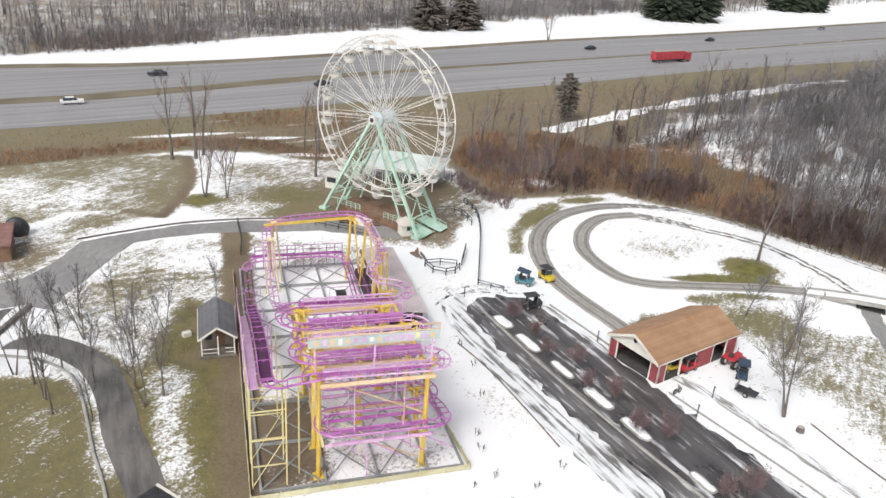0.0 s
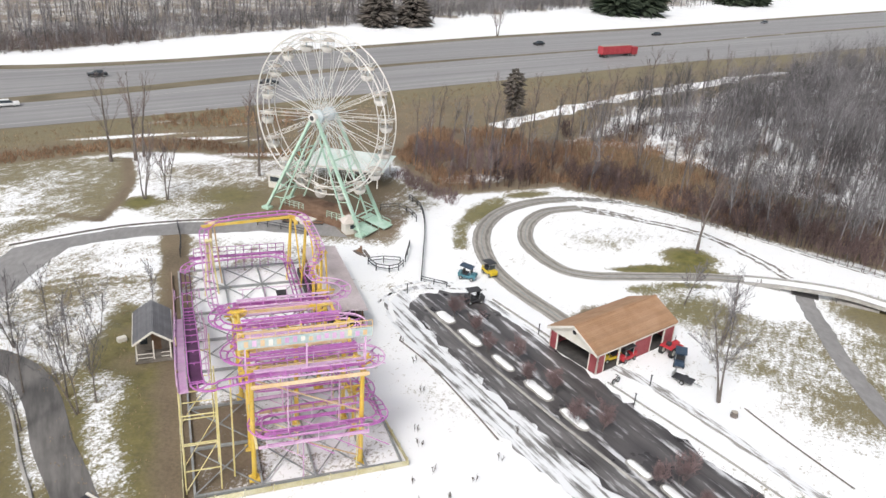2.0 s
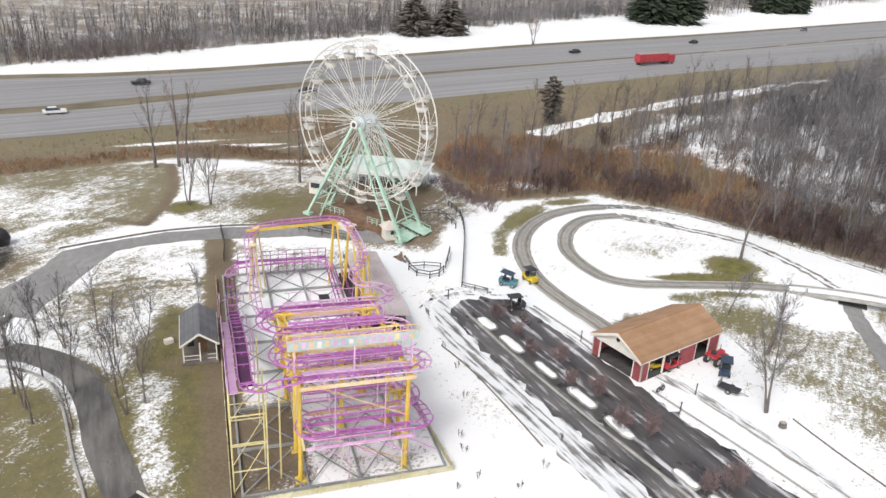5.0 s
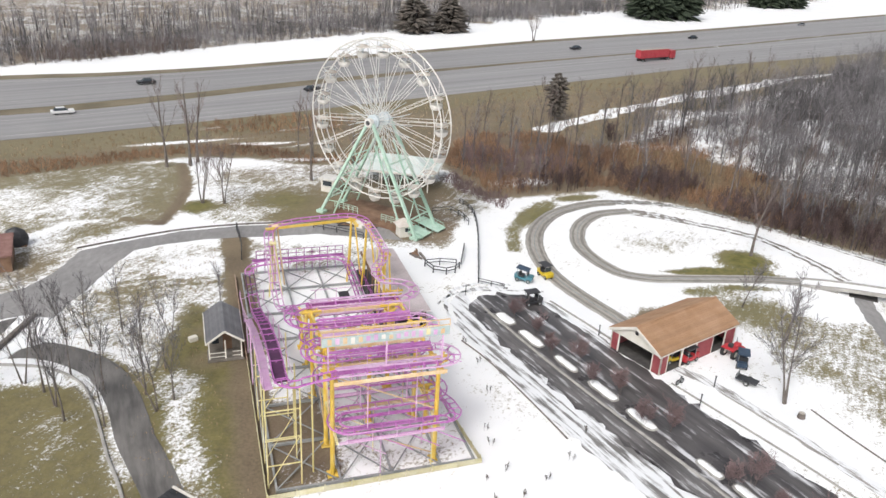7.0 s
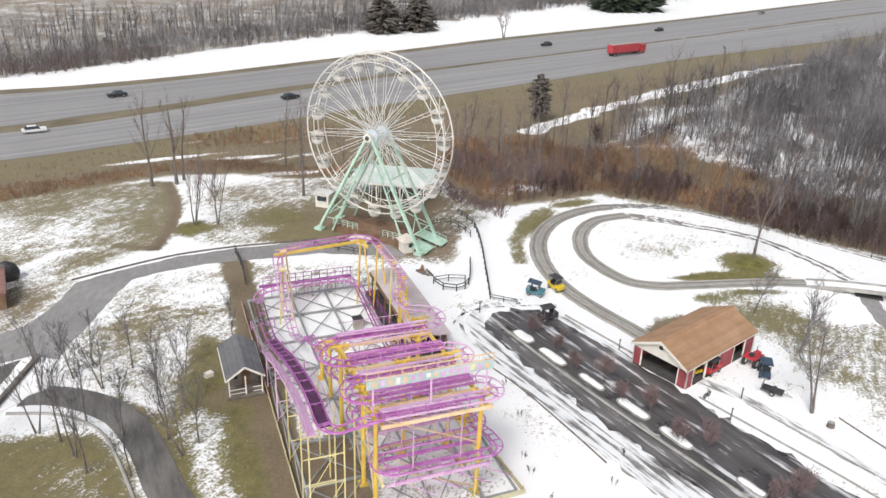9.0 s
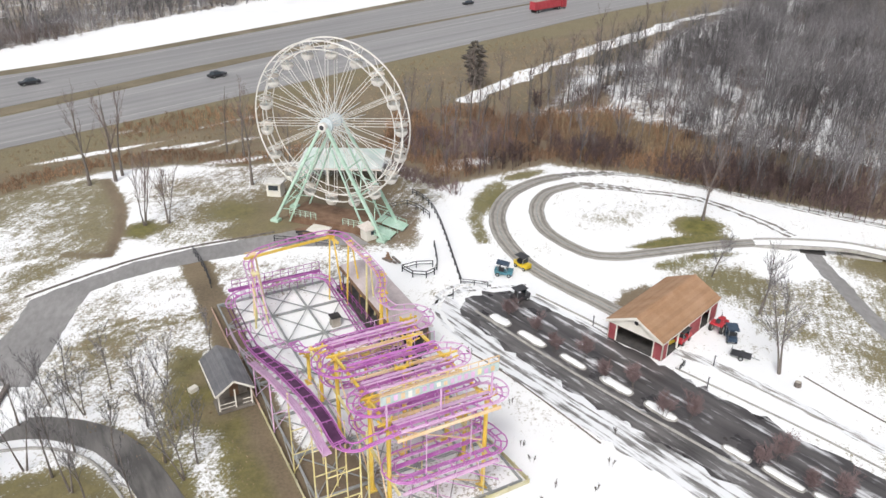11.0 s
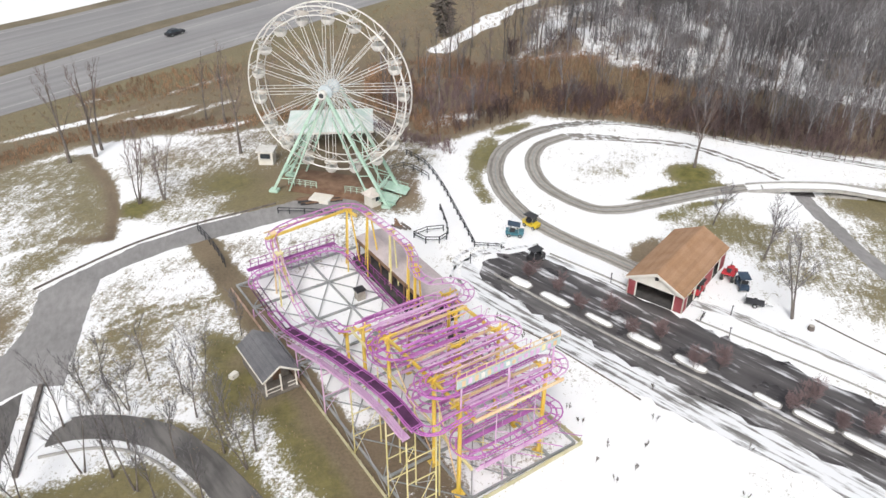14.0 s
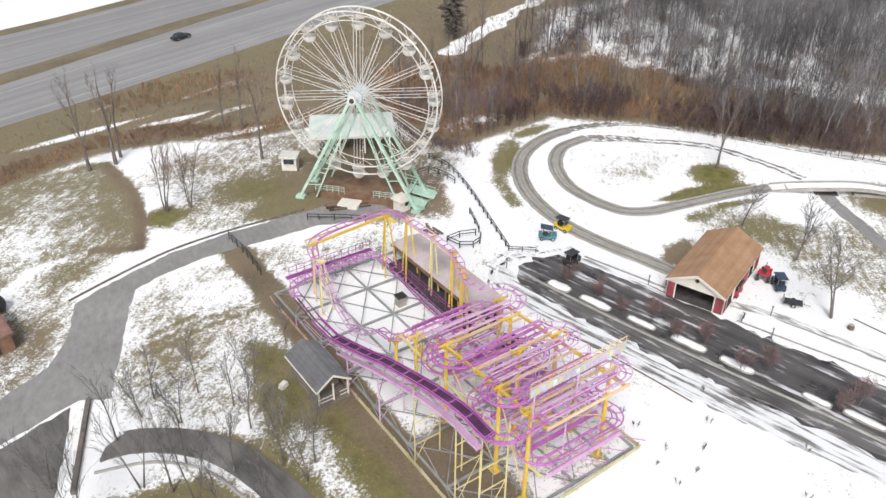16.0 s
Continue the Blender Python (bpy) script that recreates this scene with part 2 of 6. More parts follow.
    me.materials.append(material)
    ob = new(name, me)
    ob.parent = parent
    return tagged(ob, label)


def raw(name, verts, faces, material, parent=None, label="", smooth=False):
    me = bpy.data.meshes.new(name)
    me.from_pydata([tuple(v) for v in verts], [], [tuple(f) for f in faces])
    me.materials.append(material)
    if smooth:
        me.shade_smooth()
    ob = new(name, me)
    ob.parent = parent
    return tagged(ob, label)


def again(name, source, m, parent, label=""):
    """A further piece on the same mesh."""
    ob = new(name, source.data)
    ob.parent = parent
    ob.matrix_basis = m
    return tagged(ob, label)


def thing(name, label, category, m=None, group="", kind=""):
    ob = new(name)
    ob.empty_display_size = 0.3
    if m is not None:
        ob.matrix_world = m
    return tagged(ob, label, category, group, kind)


def box(bm, c, s, rz=0.0, bevel=0.0, tilt=None):
    m = pose(c[0], c[1], c[2], 0, 0, rz)
    if tilt:
        m = m @ pose(0, 0, 0, tilt[0], tilt[1], 0)
    made = bmesh.ops.create_cube(bm, size=1, matrix=m @ Matrix.Diagonal((s[0], s[1], s[2], 1)))
    if bevel:
        edges = {e for v in made["verts"] for e in v.link_edges}
        bmesh.ops.bevel(bm, geom=list(edges), offset=bevel, segments=2, profile=0.7, affect="EDGES")
    return bm


def along(p, q):
    p, q = Vector(p), Vector(q)
    d = q - p
    return Matrix.Translation((p + q) / 2) @ d.to_track_quat("Z", "X" if abs(d.z) > d.length * 0.99 else "Y").to_matrix().to_4x4(), d.length


def beam(bm, p, q, w, h=None):
    m, length = along(p, q)
    bmesh.ops.create_cube(bm, size=1, matrix=m @ Matrix.Diagonal((w, h or w, length, 1)))
    return bm


def tube(bm, p, q, r, r2=None, seg=8):
    m, length = along(p, q)
    bmesh.ops.create_cone(bm, cap_ends=True, segments=seg, radius1=r, radius2=r if r2 is None else r2, depth=length, matrix=m)
    return bm


def sweep(bm, pts, r, seg=6, closed=False):
    """A round bar along a run of points."""
    pts = [Vector(p) for p in pts]
    n = len(pts)
    rings = []
    for i, p in enumerate(pts):
        a, b = pts[(i - 1) % n if closed else max(i - 1, 0)], pts[(i + 1) % n if closed else min(i + 1, n - 1)]
        d = (b - a).normalized()
        side = d.cross(Vector((0, 0, 1)))
        side = side.normalized() if side.length > 1e-4 else Vector((1, 0, 0))
        up = side.cross(d).normalized()
        rings.append([bm.verts.new(p + r * (math.cos(t) * side + math.sin(t) * up)) for t in (2 * math.pi * k / seg for k in range(seg))])
    for i in range(n if closed else n - 1):
        a, b = rings[i], rings[(i + 1) % n]
        for k in range(seg):
            bm.faces.new((a[k], a[(k + 1) % seg], b[(k + 1) % seg], b[k]))
    return bm


def smooth_run(pts, step=1.0):
    """A soft curve through points, at even small steps."""
    P = [Vector((*p, 0)) if len(p) == 2 else Vector(p) for p in pts]
    out = []
    for i in range(len(P) - 1):
        a, b, c, d = P[max(i - 1, 0)], P[i], P[i + 1], P[min(i + 2, len(P) - 1)]
        k = max(1, int((c - b).length / step))
        for j in range(k):
            t = j / k
            out.append(0.5 * (2 * b + (c - a) * t + (2 * a - 5 * b + 4 * c - d) * t * t + (3 * b - a - 3 * c + d) * t ** 3))
    return out + [P[-1]]


def ribbon(name, pts, width, material, z=0.03, label="", category="", kind="structure", step=1.0, rough_edge=0.0, thick=0.03, seed=1):
    """A strip of paving along a run of points, with a small thickness and, where asked, a ragged edge."""
    run = smooth_run(pts, step)
    rng = random.Random(seed)
    bm = bmesh.new()
    rows = []
    for i, p in enumerate(run):
        d = (run[min(i + 1, len(run) - 1)] - run[max(i - 1, 0)]).normalized()
        s = Vector((-d.y, d.x, 0))
        w1, w2 = (width / 2 + rng.uniform(-rough_edge, rough_edge) for _ in range(2))
        rows.append([bm.verts.new((*(p + s * k).xy, zz)) for k, zz in ((w1 + 0.05, z - thick), (w1, z), (-w2, z), (-w2 - 0.05, z - thick))])
    for a, b in zip(rows, rows[1:]):
        for k in range(3):
            bm.faces.new((a[k], b[k], b[k + 1], a[k + 1]))
    bmesh.ops.recalc_face_normals(bm, faces=bm.faces)
    ob = part(name, bm, material)
    if bm_up(ob):
        ob.data.flip_normals()
    return tagged(ob, label, category, "", kind)


def bm_up(ob):
    return sum(p.normal.z * p.area for p in ob.data.polygons) < 0


def slab(name, outline, material, z=0.03, label="", category="", kind="structure", thick=0.04, ragged=0.0, step=1.0, seed=3):
    """A flat piece of paving or snow of any outline."""
    rng = random.Random(seed)
    pts = [Vector((*p, 0)) for p in outline]
    if ragged:
        run = []
        for a, b in zip(pts, pts[1:] + pts[:1]):
            k = max(1, int((b - a).length / step))
            run += [a.lerp(b, j / k) + Vector((rng.uniform(-ragged, ragged), rng.uniform(-ragged, ragged), 0)) for j in range(k)]
        pts = run
    bm = bmesh.new()
    top = [bm.verts.new((p.x, p.y, z)) for p in pts]
    low = [bm.verts.new((p.x, p.y, z - thick)) for p in pts]
    for tri in tessellate_polygon([[v.co for v in top]]):
        bm.faces.new([top[k] for k in tri])
    for i in range(len(pts)):
        j = (i + 1) % len(pts)
        bm.faces.new((top[i], low[i], low[j], top[j]))
    bmesh.ops.recalc_face_normals(bm, faces=bm.faces)
    ob = part(name, bm, material)
    if bm_up(ob):
        ob.data.flip_normals()
    return tagged(ob, label, category, "", kind)


# ---- the ground ----
def inside(X, Y, poly):
    hit = np.zeros(X.shape, bool)
    for (x1, y1), (x2, y2) in zip(poly, poly[1:] + poly[:1]):
        cross = ((y1 > Y) != (y2 > Y)) & (X < (x2 - x1) * (Y - y1) / (y2 - y1 + 1e-9) + x1)
        hit ^= cross
    return hit


def gap(X, Y, run, closed=False):
    best = np.full(X.shape, 1e9)
    for (x1, y1), (x2, y2) in zip(run, run[1:] + (run[:1] if closed else [])):
        dx, dy = x2 - x1, y2 - y1
        t = np.clip(((X - x1) * dx + (Y - y1) * dy) / (dx * dx + dy * dy + 1e-9), 0, 1)
        best = np.minimum(best, np.hypot(X - x1 - t * dx, Y - y1 - t * dy))
    return best


def area(X, Y, poly, soft):
    d = gap(X, Y, poly, True)
    return np.clip(0.5 + np.where(inside(X, Y, poly), d, -d) / soft, 0, 1)


def spot(X, Y, cx, cy, rx, ry, turn=0.0):
    c, s = math.cos(radians(turn)), math.sin(radians(turn))
    u, v = (X - cx) * c + (Y - cy) * s, -(X - cx) * s + (Y - cy) * c
    return np.clip(1.6 - 1.4 * np.hypot(u / rx, v / ry), 0, 1)


HWY_NEAR = [(-300, 45), (-160, 98), (-81.9, 141), (-64.8, 151), (-45.7, 163.8), (-29.3, 175.3), (0.9, 197), (54.7, 234.6), (100.3, 267.3), (178.2, 315.8), (330, 415), (600, 590)]
MED_NEAR = [(-310, 62), (-168, 114), (-90.2, 156.7), (-71.7, 168.3), (-51.3, 185.2), (-33.5, 200.4), (0.6, 228), (40.6, 257.4), (114.8, 309.9), (213.2, 382.7), (380, 500), (640, 670)]
MED_FAR = [(-315, 70), (-172, 122), (-94.5, 164.7), (-75.4, 177.6), (-53.8, 194.3), (-35.1, 210.2), (0.6, 236.5), (41.7, 265.2), (117.5, 317.8), (219.4, 394.5), (385, 510), (645, 680)]
HWY_FAR = [(-330, 100), (-188, 150), (-109.7, 193.5), (-85.8, 203.8), (-60.4, 219.2), (-39.3, 235.6), (0.3, 267.5), (47.2, 305.5), (135.2, 369.7), (256.8, 465.7), (420, 590), (680, 770)]
WOODS = [(-340, 115), (-200, 160), (-115.3, 204), (-94.6, 225.9), (-62.3, 261.6), (-18.4, 304), (43.4, 365), (92.7, 415), (141.4, 433), (251, 541), (400, 680), (680, 900)]
PARK_EDGE = [(-300, 5), (-150, 70), (-70.2, 119), (-59.8, 126.5), (-45.7, 136.5), (-33.5, 137.5), (-21.4, 134.5), (2, 140.2), (9.7, 121.4), (20.5, 124.9), (30.9, 128.4), (45.4, 121), (55.9, 111.1), (66.8, 103.4), (90, 85), (140, 55), (300, 0)]
BRUSH_FAR = [(3.2, 162.8), (25.6, 166.2), (38.6, 156.2), (55.8, 154.1), (62.7, 141), (70.1, 133), (78, 124.6), (100, 103), (160, 65)]


def axis_steps(lo, hi, fine_lo, fine_hi, fine):
    inner = list(np.arange(fine_lo, fine_hi + fine, fine))
    a, b, step = [fine_lo], [inner[-1]], fine
    while a[-1] > lo or b[-1] < hi:
        step *= 1.22
        a.append(max(a[-1] - step, lo)), b.append(min(b[-1] + step, hi))
    return np.array(sorted(set(a + inner + b)))


def make_ground():
    xs, ys = axis_steps(-2500, 2500, -80, 130, 0.75), axis_steps(-600, 2500, 32, 255, 0.75)
    X, Y = np.meshgrid(xs, ys)
    bare, green, earth = np.full(X.shape, 0.29), np.full(X.shape, 0.2), np.zeros(X.shape)

    def lay(w, b=None, g=None, e=None):
        nonlocal bare, green, earth
        if b is not None:
            bare = bare * (1 - w) + b * w
        if g is not None:
            green = green * (1 - w) + g * w
        if e is not None:
            earth = earth * (1 - w) + e * w

    verge = PARK_EDGE + HWY_NEAR[::-1]
    lay(area(X, Y, verge, 2.5), 0.9, 0.2, 0.5)
    lay(area(X, Y, [(x, y) for x, y in HWY_NEAR] + [(x, y + 1) for x, y in MED_FAR[::-1]], 1), 0.95, 0.3, 0.2)
    lay(area(X, Y, [(x + 1, y - 14) for x, y in HWY_NEAR] + HWY_NEAR[::-1], 3), 0.95, 0.35, 0.2)
    lay(area(X, Y, WOODS + [(680, 2400), (-600, 2400), (-600, 115)], 6), 0.6, 0.0, 0.8)
    # snow left in hollows of the verge
    for cx, cy, rx, ry, turn, b in ((37, 180, 15, 2.4, 42, 0.1), (85, 222, 34, 4, 37, 0.15), (-30, 148, 14, 1.6, 12, 0.3), (-48, 146, 16, 1.3, 24, 0.3), (-22, 138.5, 9, 1.5, 8, 0.35), (12, 151, 7, 1.5, 10, 0.4), (-12, 132, 13, 5, 0, 0.33), (8, 128, 5, 3, 0, 0.45)):
        lay(spot(X, Y, cx, cy, rx, ry, turn), b)
    lay(0.9 * np.clip(1.9 + 0.7 * np.sin(X * 0.31) + 0.5 * np.sin(Y * 0.83) - gap(X, Y, [(26.5, 169), (37, 179.5), (47, 190), (65, 206), (82, 219), (98, 232), (118, 249), (150, 268)]), 0, 1), 0.0)
    for i in range(26):
        k = random.Random(40 + i)
        lay(0.8 * spot(X, Y, k.uniform(-70, 30), k.uniform(134, 180), k.uniform(3, 9), k.uniform(0.7, 1.8), 33), *k.choice(((0.55, 0.2, 0.4), (0.97, 0.0, 0.95), (0.97, 0.1, 0.8))))
    # brush band and forest floor
    lay(area(X, Y, [(2, 140), (9.7, 121.4), (20.5, 124.9), (30.9, 128.4), (45.4, 121), (66.8, 103.4), (90, 85), (160, 40)] + BRUSH_FAR[::-1], 5), 0.85, 0.0, 0.8)
    lay(area(X, Y, BRUSH_FAR[2:] + [(300, 20), (500, 250), (300, 360), (178, 290), (132, 251), (105, 231), (80, 200), (61, 194)], 6), 0.44, 0.0, 0.9)
    for i in range(60):
        k = random.Random(90 + i)
        lay(0.8 * spot(X, Y, k.uniform(40, 150), k.uniform(110, 235), k.uniform(4, 12), k.uniform(2, 5), k.uniform(0, 90)) * area(X, Y, BRUSH_FAR[2:] + [(300, 20), (500, 250), (300, 360), (178, 290), (132, 251), (105, 231), (80, 200), (61, 194)], 6), k.choice((0.2, 0.75, 0.8)))
    lay(0.9 * np.clip(2.6 + 0.8 * np.sin(X * 0.31) + 0.6 * np.sin(Y * 0.83) - gap(X, Y, [(26.5, 169), (37, 179.5), (47, 190), (65, 206), (82, 219), (98, 232), (118, 249)]), 0, 1), 0.0)
    for run, far, b, g, e in ((HWY_NEAR, MED_FAR, 0.95, 0.3, 0.2), (HWY_FAR, WOODS, 0.0, 0.2, 0.0)):
        lay(area(X, Y, run + far[::-1], 3), b, g, e)
    # the field on the low mound
    lay(area(X, Y, [(-110, 95), (-58.9, 128.5), (-47.2, 133), (-44.2, 133), (-40.2, 121), (-39.2, 113.5), (-39.2, 104.6), (-44.4, 105.5), (-52, 103), (-58, 95), (-110, 70)], 1.2), 0.64, 0.3, 0.0)
    lay(spot(X, Y, -43, 117, 4, 14, 5), 0.7, 0.3)
    lay(spot(X, Y, -62, 108, 14, 9, 20), 0.46)
    lay(np.clip(1.3 - gap(X, Y, [(-44, 132), (-39.8, 120), (-38.9, 112), (-39, 104.2), (-44.6, 105)]), 0, 1), 0.95, 0.0, 0.9)
    # lawns by the wheel and along the drive
    lay(spot(X, Y, -22.5, 117, 7, 8, 0), 0.72, 0.75)
    lay(spot(X, Y, -35.7, 111.5, 2.6, 3.4), 0.85, 0.9)
    lay(spot(X, Y, -32, 111.7, 2.4, 3), 0.85, 0.9)
    lay(spot(X, Y, -28, 109, 8, 3.5, 10), 0.45, 0.5)
    lay(area(X, Y, [(-39, 124), (-30, 134), (-14, 133), (-14, 108), (-24, 107), (-30, 108)], 5), 0.5, 0.35, 0.3)
    lay(spot(X, Y, -21, 115.5, 8.5, 7, 10), 0.88, 0.75, 0.15)
    lay(spot(X, Y, -35.7, 111.5, 2.6, 3.4), 0.85, 0.9)
    lay(spot(X, Y, -4, 121, 14, 12, -20), 0.92, 0.3, 0.75)
    lay(spot(X, Y, -53, 86, 8, 12, 0), 0.62, 0.3, 0.5)
    lay(spot(X, Y, -47, 101, 7, 4, 35), 0.62, 0.5, 0.2)
    lay(spot(X, Y, -27, 109, 9, 4.5, 12), 0.5, 0.5)
    lay(spot(X, Y, -24, 131, 14, 4, 10), 0.55, 0.1, 0.5)
    lay(spot(X, Y, -7, 109, 14, 8, -33), 0.97, 0.15, 0.95)
    lay(spot(X, Y, 1.5, 107, 4, 7, -20), 0.66, 0.1, 0.9)
    lay(spot(X, Y, 4, 118, 6, 6, 0), 0.6, 0.5)
    lay(area(X, Y, [(-41, 93), (-26, 98), (-23.5, 90), (-22, 76), (-30, 69), (-41, 73)], 5), 0.50, 0.3, 0.15)
    lay(spot(X, Y, -36, 79, 6, 9, 10), 0.55, 0.35)
    for off in (0.0, 1.7, 3.1):
        lay(0.7 * np.clip(1.0 - gap(X, Y, [(-38, 84.5 - off), (-32, 87.5 - off), (-24.5, 89.5 - off)]) / 0.5, 0, 1), 0.8, 0.6)
    lay(spot(X, Y, -29, 91, 7, 4, 20), 0.36)
    lay(spot(X, Y, -28, 75, 4, 9, 20), 0.4, 0.3, 0.0)
    # trodden snow behind the coaster and dirt about the wheel
    lay(0.8 * area(X, Y, [(-25, 99.5), (-4, 100.5), (-2, 93), (-12, 91), (-24, 90)], 4), 0.5, 0.15, 0.6)
    lay(spot(X, Y, -19, 109.5, 7, 3.5, 10), 0.85, 0.6, 0.3)
    lay(spot(X, Y, -15, 121, 8, 5, 0), 0.72, 0.4, 0.5)
    # olive grass round the shed and beside the coaster
    lay(area(X, Y, [(-27.5, 80), (-20, 73), (-16.5, 60), (-12.8, 47), (-9, 34), (-26, 34), (-24, 50), (-28, 62)], 3), 0.9, 0.85, 0.15)
    for cx, cy, rx, ry in ((-22.5, 68, 3, 2.2), (-18.5, 62.5, 2, 3), (-19.5, 46, 2.5, 4), (-24, 74, 2.5, 2), (-15.6, 51, 1.6, 4), (-16, 41, 3, 3)):
        lay(0.55 * spot(X, Y, cx, cy, rx, ry, 20), 0.95, 0.3, 0.75)
    lay(spot(X, Y, -21.4, 54, 2.3, 10, 20), 0.50)
    lay(spot(X, Y, -24.5, 63, 3.2, 5, 30), 0.5)
    lay(0.8 * spot(X, Y, -17.3, 47, 1.2, 5, 14), 0.55)
    lay(np.clip(2.2 - gap(X, Y, [(-27.8, 101), (-25, 91), (-20.5, 75), (-16.2, 58), (-12, 44)]), 0, 1), 0.97, 0.25, 0.75)
    lay(area(X, Y, [(-46, 62), (-34, 63.5), (-29.5, 57.5), (-24, 46.5), (-20, 36), (-60, 36), (-60, 60)], 3), 0.8, 0.75, 0.25)
    lay(spot(X, Y, -33.5, 55, 3, 6, 20), 0.64)
    lay(spot(X, Y, -29, 47, 4, 4, 0), 0.76)
    lay(spot(X, Y, -38, 64, 6, 2.2, -8), 0.42)
    lay(area(X, Y, [(128, 88), (190, 60), (330, 40), (420, 260), (300, 350), (190, 272), (160, 248), (150, 120)], 8), 0.75, 0.0, 0.9)
    lay(area(X, Y, [(-34, 68.5), (-29, 65), (-26, 59), (-22, 51), (-27, 58), (-33, 65)], 1.5), 0.85, 0.7, 0.3)
    # inside the coaster
    lay(area(X, Y, [(-12, 48.4), (4, 53.2), (1.2, 62.5), (-14.7, 58)], 2), 0.4, 0.4, 0.4)
    lay(area(X, Y, [(-12.2, 48.2), (-7, 49.8), (-10.5, 62), (-16, 60)], 2), 0.8, 0.1, 0.8)
    # the car ride's island and the east lawns
    lay(spot(X, Y, 45, 98.5, 4.6, 4.4, 0), 0.97, 1.0)
    lay(area(X, Y, [(31.5, 94.2), (37.5, 96.4), (44, 96.2), (49, 94.2), (48, 93.4), (37, 93.0)], 1.2), 0.88, 0.9)
    lay(spot(X, Y, 42, 90.0, 6, 1.0, 0), 0.72, 0.8)
    lay(spot(X, Y, 36, 88.6, 5, 1.8, 5), 0.62, 0.8)
    lay(spot(X, Y, 36, 106, 10, 6, 20), 0.44, 0.4)
    lay(spot(X, Y, 17.5, 115, 3, 7, -25), 0.9, 0.75)
    lay(spot(X, Y, 25, 123, 6, 1.7, 20), 0.75, 0.6)
    lay(spot(X, Y, 42, 82, 10, 6.5, -20), 0.63, 0.55)
    lay(spot(X, Y, 49, 76, 10, 10, 0), 0.60, 0.5, 0.15)
    lay(spot(X, Y, 42, 72, 4.5, 6, 30), 0.58, 0.5)
    lay(spot(X, Y, 52, 64, 10, 12, 30), 0.60, 0.5, 0.15)
    lay(spot(X, Y, 27, 81, 2.2, 4.6, -55), 0.85, 0.1, 0.7)
    lay(spot(X, Y, 67, 82, 10, 6.5, -25), 0.97, 0.6, 0.25)
    lay(spot(X, Y, 16, 130, 9, 3.5, 20), 0.45, 0.1, 0.6)
    lay(spot(X, Y, 60, 74, 5, 6, 0), 0.6, 0.5)
    lay(0.9 * np.clip(1.6 - gap(X, Y, [(12, 100), (12.6, 107), (15.5, 114), (20, 119.5)]), 0, 1), 0.72, 0.65)
    for cx, cy, rx, ry, turn in ((7, 100, 4, 11, 0), (27, 90, 6, 6, 0), (10, 50, 8, 8, 0), (33, 60, 3, 10, 30), (51, 85, 6, 4, 0)):
        lay(spot(X, Y, cx, cy, rx, ry, turn), 0.02)
    # a gentle swell, level with the paving near the park
    Z = -0.02 + 0.0 * X
    for cx, cy, rx, ry, h in ((-54, 114, 18, 16, 0.5), (46, 99.5, 9, 6, 0.3), (-18, 54, 6, 9, 0.12)):
        Z += h * np.clip(1 - ((X - cx) / rx) ** 2 - ((Y - cy) / ry) ** 2, 0, 1) ** 2
    n, k = X.shape
    idx = np.arange(n * k).reshape(n, k)
    quads = np.stack([idx[:-1, :-1], idx[:-1, 1:], idx[1:, 1:], idx[1:, :-1]], -1).reshape(-1, 4)
    me = bpy.data.meshes.new("ground")
    me.from_pydata(np.stack([X, Y, Z], -1).reshape(-1, 3).tolist(), [], quads.tolist())
    cover = me.color_attributes.new("cover", "FLOAT_COLOR", "POINT")
    rgba = np.stack([bare, green, earth, np.ones(X.shape)], -1).reshape(-1).astype(np.float32)
    cover.data.foreach_set("color", rgba)
    me.materials.append(GROUND)
    me.shade_smooth()
    tagged(new("ground", me), "patchy melting snow over winter grass and bare earth", "ground", "", "structure")


make_ground()


def strip(name, edge_a, edge_b, material, z, label, category, shift_a=0.0, shift_b=0.0):
    """Paving between two edges; shift moves an edge inwards."""
    a, b = smooth_run(edge_a, 8), smooth_run(edge_b, 8)
    n = 160

    def pick(run, f):
        x = f * (len(run) - 1)
        i = min(int(x), len(run) - 2)
        return run[i].lerp(run[i + 1], x - i)
    verts, faces = [], []
    for i in range(n + 1):
        p, q = pick(a, i / n), pick(b, i / n)
        d = (q - p).normalized()
        p, q = p + d * shift_a, q - d * shift_b
        verts += [(p.x, p.y, z - 0.05), (p.x, p.y, z), (q.x, q.y, z), (q.x, q.y, z - 0.05)]
    for i in range(n):
        for k in range(3):
            faces.append((4 * i + k, 4 * i + 4 + k, 4 * i + 5 + k, 4 * i + 1 + k))
    ob = raw(name, verts, faces, material)
    if bm_up(ob):
        ob.data.flip_normals()
    return tagged(ob, label, category, "", "structure")


strip("highway_near_carriageway", HWY_NEAR, MED_NEAR, ASPHALT, 0.06, "salt-grey asphalt highway carriageway beside the park", "road", 0.0, -2.2)
strip("highway_far_carriageway", MED_FAR, HWY_FAR, ASPHALT, 0.06, "salt-grey asphalt highway carriageway beyond the median", "road", -2.8, 2.5)
strip("highway_median", MED_NEAR, MED_FAR, VERGE, 0.04, "strip of dead brown grass between the carriageways", "median", 2.3, 2.9)
strip("far_shoulder", HWY_FAR, [(x - 1.8, y + 2.6) for x, y in HWY_FAR], VERGE, 0.045, "brown grass shoulder along the snow bank", "verge", -2.4, 0.0)


def lane_marks():
    """Edge lines and worn lane dashes of both carriageways."""
    for name, a, b in (("near", HWY_NEAR, MED_NEAR), ("far", MED_FAR, HWY_FAR)):
